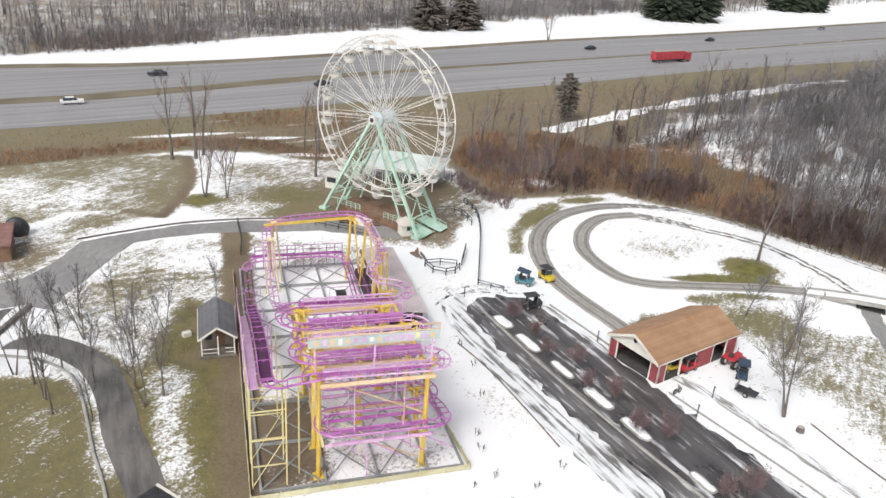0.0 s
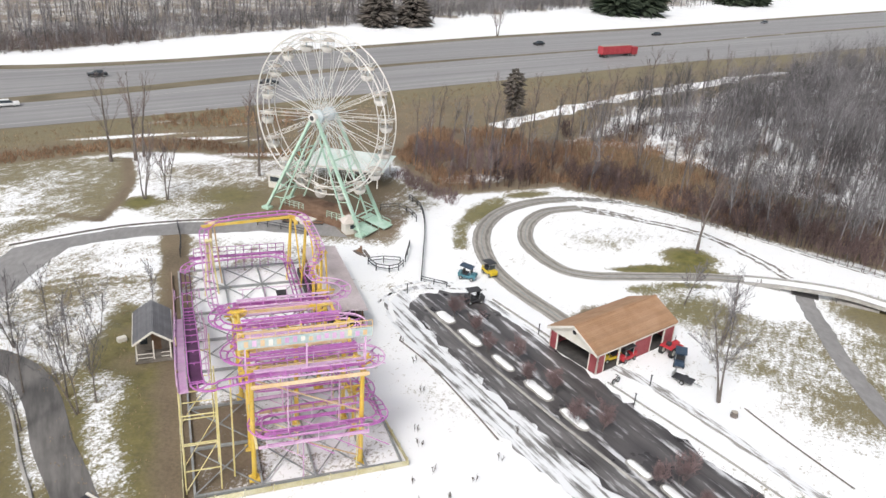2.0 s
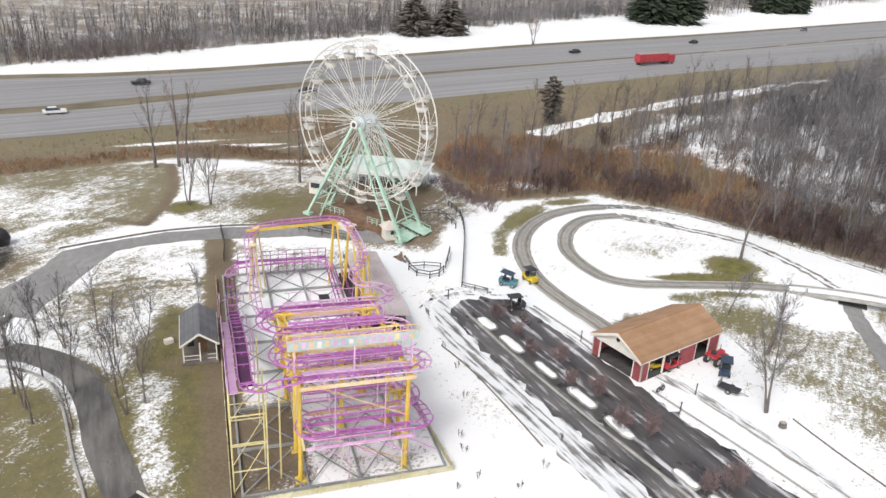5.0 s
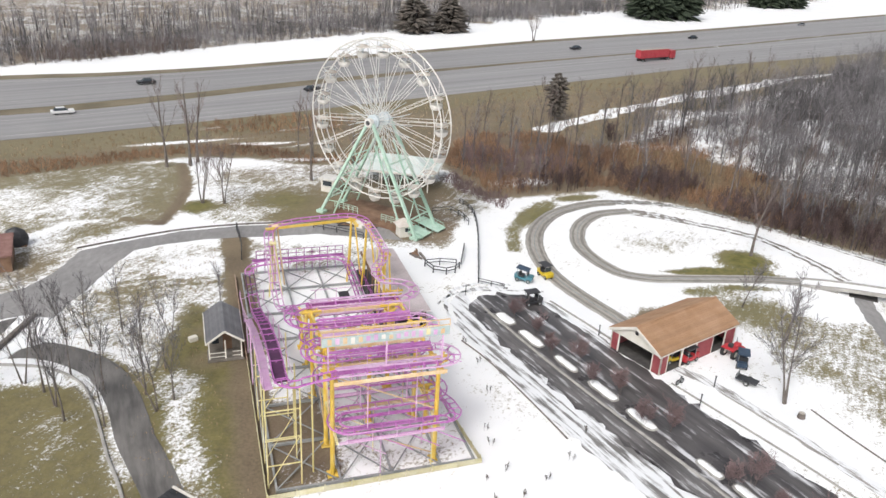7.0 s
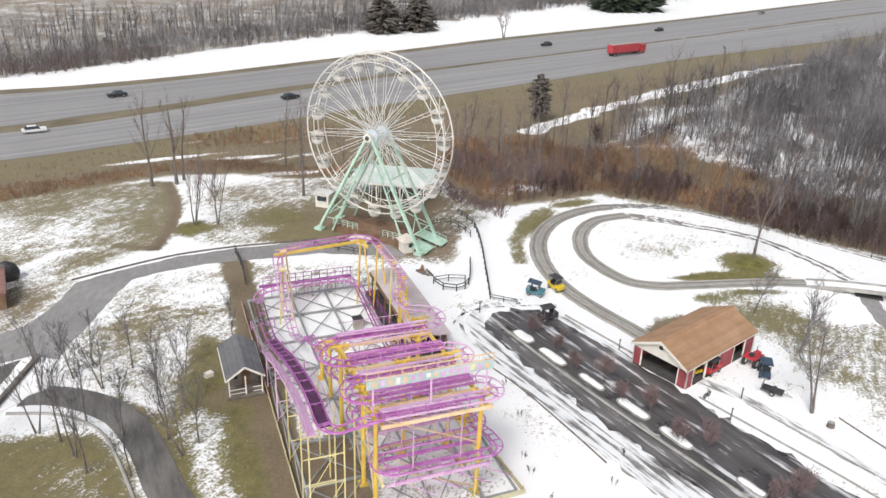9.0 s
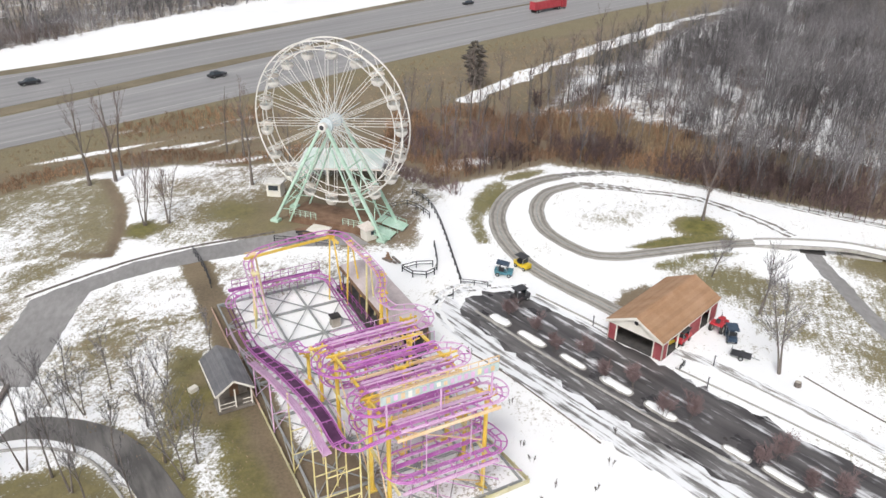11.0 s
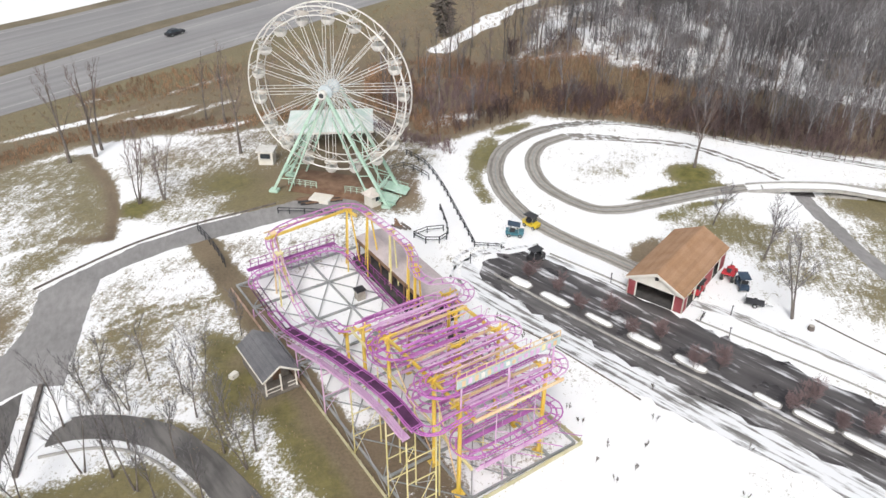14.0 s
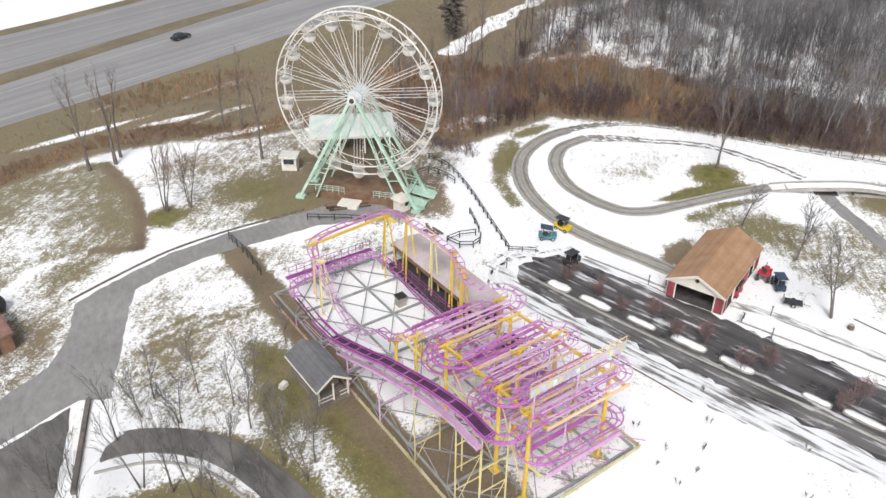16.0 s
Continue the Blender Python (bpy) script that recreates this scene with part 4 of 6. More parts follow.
    post(u, v, h)
# slender posts and ladder frames under the lift
for i, v in enumerate((1.0, 4.2, 10.3, 16.4, 22.5, 29.0, 34.5)):
    z = max(1.4, min(9.7, 2.2 + (27.0 - v) * 0.415))
    paint = STRAWY if i < 3 else LILAC
    for u in (-0.5, 2.2):
        part("lift_post", tube(bmesh.new(), (u, v, 0), (u, v, z - 0.2), 0.07, seg=6), paint, coaster, "slender lift support")
    for k in range(1, int(z / 2.6) + 1):
        part("lift_cross_bar", beam(bmesh.new(), (-0.5, v, 2.6 * k - 0.4), (2.2, v, 2.6 * k - 0.4), 0.08, 0.08), paint, coaster)
    part("lift_cross_brace", beam(bmesh.new(), (-0.5, v, 0.2), (2.2, v, max(1.2, z * 0.5)), 0.05, 0.05), paint, coaster)
for u, v, h in ((3.3, 2.2, 9.6), (2.4, 7.2, 5.5)):
    part("lift_post", tube(bmesh.new(), (u, v, 0), (u, v, h), 0.08, seg=6), STRAWY, coaster, "slender lift support")
for v0, v1 in ((1.0, 4.2), (4.2, 10.3), (10.3, 16.4), (16.4, 22.5)):
    part("lift_bracing", beam(bmesh.new(), (-0.5, v0, 0.3), (-0.5, v1, 3.8), 0.06, 0.06), GALV, coaster)
    part("lift_bracing", beam(bmesh.new(), (2.2, v0, 3.8), (2.2, v1, 0.3), 0.06, 0.06), GALV, coaster)

# splayed legs at both ends of the north straight and beside the station
for cu, cv, h, spread, paint in ((3.6, 35.4, 6.8, 0.9, STRAWY), (4.2, 38.2, 7.8, 0.9, ORANGE), (13.6, 37.9, 8.2, 1.1, YELLOW), (15.0, 35.4, 8.2, 1.2, YELLOW), (15.3, 30.6, 8.3, 0.7, STRAWY), (15.2, 26.4, 8.4, 0.7, YELLOW), (13.6, 22.4, 8.6, 0.6, YELLOW)):
    for k in range(3):
        t = radians(100 + 120 * k)
        part("splayed_leg", tube(bmesh.new(), (cu + spread * math.cos(t), cv + spread * math.sin(t), 0), (cu + 0.25 * math.cos(t), cv + 0.25 * math.sin(t), h), 0.1, seg=8), paint, coaster)
    part("leg_cap", box(bmesh.new(), (cu, cv, h), (0.8, 0.8, 0.14)), paint, coaster)
part("north_beam", beam(bmesh.new(), (3.0, 37.6, 7.7), (14.0, 38.2, 8.0), 0.2, 0.3), YELLOW, coaster, "yellow beam under the north straight")
part("north_beam_rail", beam(bmesh.new(), (3.4, 38.9, 7.7), (13.8, 39.1, 8.0), 0.1, 0.14), ORANGE, coaster)
for a, b in (((14.9, 36, 8.0), (15.1, 30.5, 8.2)), ((15.1, 30.5, 8.2), (14.8, 26.0, 8.3)), ((14.8, 26.0, 8.3), (12.9, 21, 8.5)), ((14.0, 36.5, 7.8), (13.6, 38.0, 8.0))):
    part("side_beam", beam(bmesh.new(), a, b, 0.22, 0.34), YELLOW, coaster, "yellow box beam under the side track")

# long girders under the hairpin straights
for i, v in enumerate(UP):
    for dv, mat in ((-0.75, ORANGE), (0.75, PURPLE)):
        z = 10.25 - 0.3 * i
        part("straight_girder", beam(bmesh.new(), (4.6, v + dv, z), (13.6, v + dv, z), 0.12, 0.3), mat, coaster)
for i, v in enumerate(LOW):
    for dv, mat in ((-0.75, PURPLE), (0.75, ORANGE if i % 2 else PURPLE)):
        z = 5.1 - 0.1 * i
        part("straight_girder", beam(bmesh.new(), (5.6, v + dv, z), (13.8, v + dv, z), 0.12, 0.28), mat, coaster)
for u, mat in ((4.9, YELLOW), (13.4, YELLOW)):
    part("cross_girder", beam(bmesh.new(), (u, -0.4, 10.0), (u, 15.0, 8.8), 0.2, 0.3), mat, coaster)
    part("cross_girder", beam(bmesh.new(), (u, -0.2, 4.4), (u, 21.2, 5.0), 0.18, 0.28), STRAWY, coaster)
# diagonal braces between columns
for a, b in (((4.8, 1.5, 0.6), (4.9, 5.5, 9.0)), ((4.9, 5.5, 0.6), (4.9, 13.2, 8.0)), ((13.6, 1.5, 0.6), (13.5, 8.0, 8.8)), ((4.8, 1.5, 9.6), (13.6, 1.5, 5.2)), ((4.9, 13.2, 8.0), (12.2, 13.0, 5.2)), ((9.3, 8.2, 9.0), (13.5, 8.0, 5.2)), ((4.9, 5.5, 9.2), (9.3, 8.2, 5.2)), ((9.4, 17.3, 5.0), (13.4, 16.0, 8.4)), ((4.8, 1.5, 5.0), (13.6, 1.5, 0.6)), ((13.5, 8.0, 9.2), (9.4, 17.3, 5.0)), ((4.9, 5.5, 9.4), (13.5, 8.0, 9.4)), ((4.9, 13.2, 8.8), (13.4, 16.0, 8.6))):
    part("diagonal_brace", tube(bmesh.new(), a, b, 0.07, seg=6), ORANGE, coaster)

# hangers and thin lattice between the stacked straights
rng = random.Random(31)
for i, v in enumerate(UP):
    for k in range(5):
        u = 5.4 + 2.0 * k
        top, low_z = 10.0 - 0.3 * i, 5.3
        if k % 2:
            part("deck_hanger", tube(bmesh.new(), (u, v, low_z), (u, v, top), 0.05, seg=5), LILAC, coaster)
        part("deck_lattice", tube(bmesh.new(), (u, v + 0.7, top), (u + 1.9, v + 2.6, top - 0.3), 0.04, seg=5), rng.choice([LILAC, ORANGE, PURPLE]), coaster)
        part("deck_lattice", tube(bmesh.new(), (u + 1.9, v + 0.7, top), (u, v + 2.6, top - 0.3), 0.04, seg=5), rng.choice([LILAC, PURPLE]), coaster)
for i, v in enumerate(LOW):
    for k in range(4):
        u = 6.4 + 2.2 * k
        part("deck_lattice", tube(bmesh.new(), (u, v - 0.7, 5.0 - 0.1 * i), (u + 2.0, v - 2.6, 4.9 - 0.1 * i), 0.04, seg=5), rng.choice([LILAC, PURPLE, STRAWY]), coaster)
        if k % 2:
            part("deck_leg", tube(bmesh.new(), (u, v, 0.3), (u, v, 4.6), 0.05, seg=5), rng.choice([LILAC, STRAWY]), coaster)

# lettering board on top of the front: writing is too worn to read
board = part("front_board", box(bmesh.new(), (9.0, 0.75, 13.15), (10.2, 0.08, 0.75)), worn("weathered_turquoise_board", (0.38, 0.50, 0.50), (0.54, 0.58, 0.57), 0.6, 0.0, 0.5, 5), coaster, "weathered turquoise sign board with worn lettering")
rng = random.Random(5)
for i in range(16):
    u = 4.5 + i * 0.6
    part("letter_bar", box(bmesh.new(), (u, 0.69, 13.15 + rng.uniform(-0.05, 0.08)), (0.32, 0.05, rng.uniform(0.35, 0.55))), rng.choice([ORANGE, LILAC, STRAWY, CREAM]), board)
bm = bmesh.new()
for z in (13.6, 14.1):
    beam(bm, (3.9, 0.8, z), (14.1, 0.8, z), 0.07, 0.07)
for i in range(12):
    beam(bm, (3.9 + i * 10.2 / 11, 0.8, 12.7), (3.9 + i * 10.2 / 11, 0.8, 14.1), 0.06, 0.06)
part("board_frame", bm, ORANGE, board)
for u in (4.4, 9.0, 13.6):
    part("board_stand", beam(bmesh.new(), (u, 0.85, 10.4), (u, 0.85, 12.9), 0.12, 0.12), LILAC, board)

# steel base frame on the ground
BASE_V = [0.3, 6.2, 12.2, 18.2, 24.2, 30.2, 36.2, 41.5]
for v in BASE_V:
    part("base_beam", beam(bmesh.new(), (0, v, 0.2), (16.9, v, 0.2), 0.2, 0.24), GALV, coaster)
for u in (0.1, 5.3, 9.6, 13.9, 16.9):
    part("base_beam", beam(bmesh.new(), (u, 0.3, 0.215), (u, 41.5, 0.215), 0.18, 0.22), GALV, coaster)
for v0, v1 in zip(BASE_V, BASE_V[1:]):
    for u0, u1 in ((5.3, 9.6), (9.6, 13.9), (0.1, 5.3)):
        part("base_diagonal", beam(bmesh.new(), (u0, v0, 0.35), (u1, v1, 0.35), 0.1, 0.1), GALV, coaster)
        part("base_diagonal", beam(bmesh.new(), (u1, v0, 0.24), (u0, v1, 0.24), 0.1, 0.1), GALV, coaster)
# low fence of yellowed panels on the south and west, posts and rails on the east
def fence_panels(a, b, h, mat, n, bend=0.0):
    a, b = Vector(a), Vector(b)
    for i in range(n):
        p, q = a.lerp(b, (i + 0.02) / n), a.lerp(b, (i + 0.98) / n)
        pan = part("fence_panel", beam(bmesh.new(), (p.x, p.y, h / 2 + 0.06), (q.x, q.y, h / 2 + 0.06), 0.05, h), mat, coaster)
        part("fence_post", box(bmesh.new(), (p.x, p.y, h / 2 + 0.1), (0.1, 0.1, h + 0.2)), mat, pan)


fence_panels((-0.75, -0.5), (17.5, -0.1), 0.5, FENCE, 8)
fence_panels((-0.75, -0.4), (-0.75, 20.2), 0.5, FENCE, 9)
fence_panels((-0.75, 20.4), (-0.75, 41), 0.5, worn("pinkish_timber_fence", (0.40, 0.27, 0.20), (0.5, 0.37, 0.3), 0.8), 9)
fence_panels((17.4, 0.1), (17.0, 6.0), 0.5, FENCE, 3)

# station: deck, roofed platform, dark front, operator's box
station = thing("coaster_station", "low roofed boarding platform with grey-pink roofing and a dark open front", "station", SITE)
# deck colour carries the shade under the platform roof
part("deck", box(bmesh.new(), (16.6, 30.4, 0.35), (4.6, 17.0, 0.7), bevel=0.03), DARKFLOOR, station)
bm = bmesh.new()
for k in range(2):
    box(bm, (16.1 + 2.1 * k, 30.6, 3.25 - 0.03 * k), (2.12, 17.4, 0.14), tilt=(0, 7 if k else -7))
part("roof", bm, STATIONROOF, station)
part("fascia", box(bmesh.new(), (14.98, 30.6, 2.95), (0.12, 17.2, 0.42)), WOOD, station)
for i in range(7):
    for u in (15.15, 18.8):
        part("roof_post", box(bmesh.new(), (u, 22.4 + 2.7 * i, 1.95), (0.14, 0.14, 2.3)), WOOD, station)
part("back_wall", box(bmesh.new(), (18.95, 30.4, 1.5), (0.08, 16.8, 1.6)), PALEWOOD, station)
bm = bmesh.new()
for i in range(12):
    beam(bm, (14.45, 22.6 + 1.4 * i, 0.9), (14.45, 22.6 + 1.4 * i, 1.9), 0.06, 0.06)
beam(bm, (14.45, 22.5, 1.9), (14.45, 38.2, 1.9), 0.06, 0.06), beam(bm, (14.45, 22.5, 1.45), (14.45, 38.2, 1.45), 0.05, 0.05)
part("platform_rail", bm, PLUM, station)
cabin = thing("control_cabinet", "small dark-topped control cabinet beside the brake run", "cabinet", SITE @ pose(11.3, 31.4, 0))
part("body", box(bmesh.new(), (0, 0, 0.6), (1.0, 0.9, 1.2), bevel=0.03), PALEWOOD, cabin)
part("lid", box(bmesh.new(), (0, 0, 1.3), (1.2, 1.1, 0.18), bevel=0.04), DARK, cabin)
car = thing("mouse_car", "dark round coaster car parked on the lower track", "coaster car", SITE @ pose(12.6, 13.4, 5.55))
bm = bmesh.new()
bmesh.ops.create_cone(bm, cap_ends=True, segments=16, radius1=0.75, radius2=0.95, depth=0.8, matrix=pose(0, 0, 0.2))
part("tub", bm, DARK, car)
part("chassis", box(bmesh.new(), (0, 0, -0.35), (1.2, 1.5, 0.3)), GALV, car)

# ---- ferris wheel ----
WHEEL = Matrix.Translation((-9.28, 106.92, 0)) @ Matrix(((0.84, 0.5426, 0, 0), (-0.5426, 0.84, 0, 0), (0, 0, 1, 0), (0, 0, 0, 1)))
HUB, RIM = 15.6, 11.4
ferris = thing("ferris_wheel", "white gondola wheel on mint green lattice legs", "ferris wheel", WHEEL)


def ring(r, y, tube_r, n=72):
    return sweep_ring(bmesh.new(), r, y, tube_r, n)


def sweep_ring(bm, r, y, tr, n):
    rows = []
    for i in range(n):
        t = 2 * math.pi * i / n
        c, s = math.cos(t), math.sin(t)
        rows.append([bm.verts.new(((r + tr * math.cos(a)) * c, y + tr * math.sin(a), HUB + (r + tr * math.cos(a)) * s)) for a in (math.pi / 3 * k for k in range(6))])
    for i in range(n):
        a, b = rows[i], rows[(i + 1) % n]
        for k in range(6):
            bm.faces.new((a[k], b[k], b[(k + 1) % 6], a[(k + 1) % 6]))
    return bm


for y in (1.25, 3.75):
    part("outer_rim", ring(RIM, y, 0.11), WHITE, ferris)
    part("inner_rim", ring(RIM - 1.15, y, 0.075), WHITE, ferris)
N_CAR = 18
spoke_bm = bmesh.new()
beam(spoke_bm, (0.5, 0.06, 0.16), (RIM - 0.1, 0, 0.24), 0.06, 0.06)
beam(spoke_bm, (0.5, 0.06, -0.16), (RIM - 0.1, 0, -0.24), 0.06, 0.06)
for k in range(3):
    x = 3.0 + 3.0 * k
    beam(spoke_bm, (x, 0.02, -0.2), (x, 0.02, 0.2), 0.05, 0.05)
first_spoke = None
for y, flip in ((1.25, 1), (3.75, -1)):
    for i in range(N_CAR):
        m = Matrix.Translation((0, y, HUB)) @ Matrix.Rotation(-2 * math.pi * (i + 0.35) / N_CAR, 4, "Y")
        if first_spoke is None:
            first_spoke = part("spoke", spoke_bm, WHITE, ferris)
            first_spoke.matrix_basis = m
        else:
            again("spoke", first_spoke, m, ferris)
for i in range(N_CAR):
    t = 2 * math.pi * (i + 0.35) / N_CAR
    bm = bmesh.new()
    tube(bm, (RIM * math.cos(t), 1.25, HUB + RIM * math.sin(t)), (RIM * math.cos(t), 3.75, HUB + RIM * math.sin(t)), 0.07, seg=6)
    t2 = t + math.pi / N_CAR
    tube(bm, ((RIM - 1.15) * math.cos(t), 1.25, HUB + (RIM - 1.15) * math.sin(t)), (RIM * math.cos(t2), 1.25, HUB + RIM * math.sin(t2)), 0.045, seg=5)
    tube(bm, ((RIM - 1.15) * math.cos(t), 3.75, HUB + (RIM - 1.15) * math.sin(t)), (RIM * math.cos(t2), 3.75, HUB + RIM * math.sin(t2)), 0.045, seg=5)
    part("rim_strut", bm, WHITE, ferris)


def lathe(profile, seg=16):
    bm = bmesh.new()
    rows = [[bm.verts.new((r * math.cos(2 * math.pi * k / seg), r * math.sin(2 * math.pi * k / seg), z)) for k in range(seg)] for r, z in profile]
    for a, b in zip(rows, rows[1:]):
        for k in range(seg):
            bm.faces.new((a[k], a[(k + 1) % seg], b[(k + 1) % seg], b[k]))
    bmesh.ops.recalc_face_normals(bm, faces=bm.faces)
    return bm


CANOPY = worn("weathered_tan_canopy", (0.34, 0.29, 0.24), (0.58, 0.54, 0.49), 0.6, 0.0, 0.9, 6, vary=0.25)
bowl0 = canopy0 = pole0 = None
for i in range(N_CAR):
    t = 2 * math.pi * (i + 0.35) / N_CAR
    at = pose((RIM - 0.7) * math.cos(t), 2.5, HUB + (RIM - 0.7) * math.sin(t) - 0.1) @ Matrix.Scale(1.0, 4)
    if bowl0 is None:
        bowl0 = part("gondola", lathe([(0.05, -1.75), (0.6, -1.7), (0.85, -1.35), (0.92, -0.95), (0.86, -0.95), (0.78, -1.3), (0.5, -1.55), (0.05, -1.58)]), worn("gondola_paint", (0.66, 0.63, 0.58), (0.76, 0.74, 0.7), 0.5, vary=0.12), ferris, "round white gondola tub")
        bowl0.matrix_basis = at
        canopy0 = part("canopy", lathe([(0.04, 0.22), (0.5, 0.1), (0.98, -0.12), (1.0, -0.2), (0.5, 0.02), (0.04, 0.12)]), CANOPY, bowl0)
        bm = bmesh.new()
        for k in range(4):
            a = radians(45 + 90 * k)
            tube(bm, (0.8 * math.cos(a), 0.8 * math.sin(a), -1.0), (0.8 * math.cos(a), 0.8 * math.sin(a), -0.05), 0.03, seg=5)
        tube(bm, (0, 0, -1.5), (0, 0, 0.15), 0.05, seg=6)
        tube(bm, (0, -1.3, 0.1), (0, 1.3, 0.1), 0.06, seg=6)
        pole0 = part("hanger", bm, HUBPAINT, bowl0)
    else:
        g = again("gondola", bowl0, at, ferris, "round white gondola tub")
        again("canopy", canopy0, Matrix(), g)
        again("hanger", pole0, Matrix(), g)

bm = bmesh.new()
tube(bm, (0, 0.15, HUB), (0, 4.85, HUB), 0.42, seg=18)
part("axle", bm, HUBPAINT, ferris)
for y in (1.25, 3.75):
    bm = bmesh.new()
    tube(bm, (0, y - 0.3, HUB), (0, y + 0.3, HUB), 1.0, seg=24)
    tube(bm, (0, y - 0.36, HUB), (0, y + 0.36, HUB), 0.7, seg=24)
    part("hub_flange", bm, HUBPAINT, ferris)
for i in range(N_CAR):
    t = 2 * math.pi * (i + 0.85) / N_CAR
    for y0, y1 in ((1.25, 3.4), (3.75, 1.6)):
        part("tension_rod", tube(bmesh.new(), (0.8 * math.cos(t), y0, HUB + 0.8 * math.sin(t)), (RIM * 0.45 * math.cos(t), y1, HUB + RIM * 0.45 * math.sin(t)), 0.035, seg=5), HUBPAINT, ferris)
bm = bmesh.new()
tube(bm, (0, -0.25, HUB), (0, 0.4, HUB), 0.62, seg=20)
part("hub_cap", bm, WHITE, ferris)
part("hub_cap_bore", tube(bmesh.new(), (0, -0.3, HUB), (0, -0.2, HUB), 0.34, seg=16), DARK, ferris)
for y, out in ((0.3, -0.5), (4.7, 0.5)):
    for s in (-1, 1):
        bm = bmesh.new()
        foot = Vector((8.7 * s, y + out, 0.4))
        top = Vector((0.35 * s, y, HUB))
        beam(bm, foot, top, 0.42, 0.36)
        leg = part("leg", bm, MINT, ferris, "mint green box-section leg")
        part("foot_plate", box(bmesh.new(), (foot.x, foot.y, 0.2), (1.3, 1.1, 0.4), bevel=0.04), MINT, leg)
        bm = bmesh.new()
        beam(bm, foot + Vector((-2.4 * s, 0, 0)), Vector((1.0 * s, y, HUB - 3.2)), 0.2, 0.2)
        for k in range(5):
            f = 0.12 + 0.15 * k
            p = foot.lerp(top, f)
            q = (foot + Vector((-2.4 * s, 0, 0))).lerp(Vector((1.0 * s, y, HUB - 3.2)), f + 0.05)
            beam(bm, p, q, 0.1, 0.1)
        part("leg_lattice", bm, MINT, leg)
for s in (-1, 1):
    for z in (2.6, 6.4, 10.0):
        x = (8.7 - (8.35) * (z - 0.4) / (HUB - 0.4)) * s
        bm = bmesh.new()
        beam(bm, (x, -0.1, z), (x, 5.1, z), 0.16, 0.16)
        if z < 9:
            x2 = (8.7 - 8.35 * (z + 3.4) / (HUB - 0.4)) * s
            beam(bm, (x, -0.1, z), (x2, 5.1, z + 3.6), 0.11, 0.11), beam(bm, (x, 5.1, z), (x2, -0.1, z + 3.6), 0.11, 0.11)
        part("tie_beam", bm, MINT, ferris)
part("platform", box(bmesh.new(), (0, 3.0, 0.5), (13.6, 5.2, 1.0), bevel=0.04), WOOD, ferris, "dark brown boarding platform")
part("platform_deck", box(bmesh.new(), (0, 3.0, 1.05), (13.9, 5.5, 0.1)), WOOD, ferris)
for x0, x1 in ((-6.6, -2.2), (2.2, 6.6)):
    bm = bmesh.new()
    for k in range(6):
        x = x0 + (x1 - x0) * k / 5
        beam(bm, (x, 0.4, 1.1), (x, 0.4, 2.15), 0.06, 0.06)
    for z in (1.5, 1.85, 2.15):
        beam(bm, (x0, 0.4, z), (x1, 0.4, z), 0.05, 0.05)
    part("platform_rail", bm, MINT, ferris)
bm = bmesh.new()
box(bm, (7.9, 1.2, 0.75), (3.6, 2.6, 0.14), tilt=(0, 12)), box(bm, (8.2, 4.6, 0.75), (4.2, 2.2, 0.14), tilt=(0, 12))
part("ramp", bm, MINT, ferris, "mint green steel boarding ramp")
bm = bmesh.new()
for y in (-0.1, 2.5, 5.7):
    for z in (0.5, 0.95):
        beam(bm, (6.2, y, z + 0.75), (10.0, y, z), 0.06, 0.06)
    for k in range(4):
        beam(bm, (6.3 + 1.2 * k, y, 0.4), (6.3 + 1.2 * k, y, 1.7 - 0.22 * k), 0.06, 0.06)
part("ramp_rail", bm, MINT, ferris)
part("step", box(bmesh.new(), (-1.0, -0.9, 0.3), (3.0, 2.2, 0.5), bevel=0.05), CREAM, ferris, "pale entrance step")

# pavilion behind the wheel and the white booth beside it
pav = thing("pavilion", "open pavilion with a pale mint snow-dusted hip roof", "pavilion", pose(-5.2, 128.4, 0, 0, 0, -12))
bm = bmesh.new()
v = [bm.verts.new(p) for p in ((-7.0, -5.0, 3.0), (7.0, -5.0, 3.0), (7.0, 5.0, 3.0), (-7.0, 5.0, 3.0), (-2.6, 0, 4.7), (2.6, 0, 4.7))]
for f in ((0, 1, 5, 4), (1, 2, 5), (2, 3, 4, 5), (3, 0, 4), (3, 2, 1, 0)):
    bm.faces.new([v[k] for k in f])
part("roof", bm, MINTROOF, pav)
part("fascia", box(bmesh.new(), (0, -5.02, 2.9), (14.0, 0.1, 0.3)), CREAM, pav)
for x in (-6, -2, 2, 6):
    for y in (-4.8, 4.8):
        part("post", box(bmesh.new(), (x, y, 1.5), (0.2, 0.2, 3.0)), CREAM, pav)
booth = thing("ticket_booth", "small white ticket booth with a grey shaded front", "booth", pose(-16.6, 121.6, 0, 0, 0, -20))
part("body", box(bmesh.new(), (0, 0, 1.05), (2.3, 2.0, 2.1), bevel=0.03), CREAM, booth)
part("roof", box(bmesh.new(), (0, 0, 2.25), (2.9, 2.6, 0.3), bevel=0.08), WHITE, booth)
part("counter", box(bmesh.new(), (0, -1.1, 1.0), (1.8, 0.3, 0.08)), WHITE, booth)
part("window", box(bmesh.new(), (0, -1.02, 1.5), (1.6, 0.05, 0.8)), GLASS, booth)


stack = thing("plank_stack", "dark stack of weathered planks on the drive below the wheel", "plank stack", pose(-10.6, 106.8, 0, 0, 0, -4))
rng = random.Random(12)
for k in range(9):
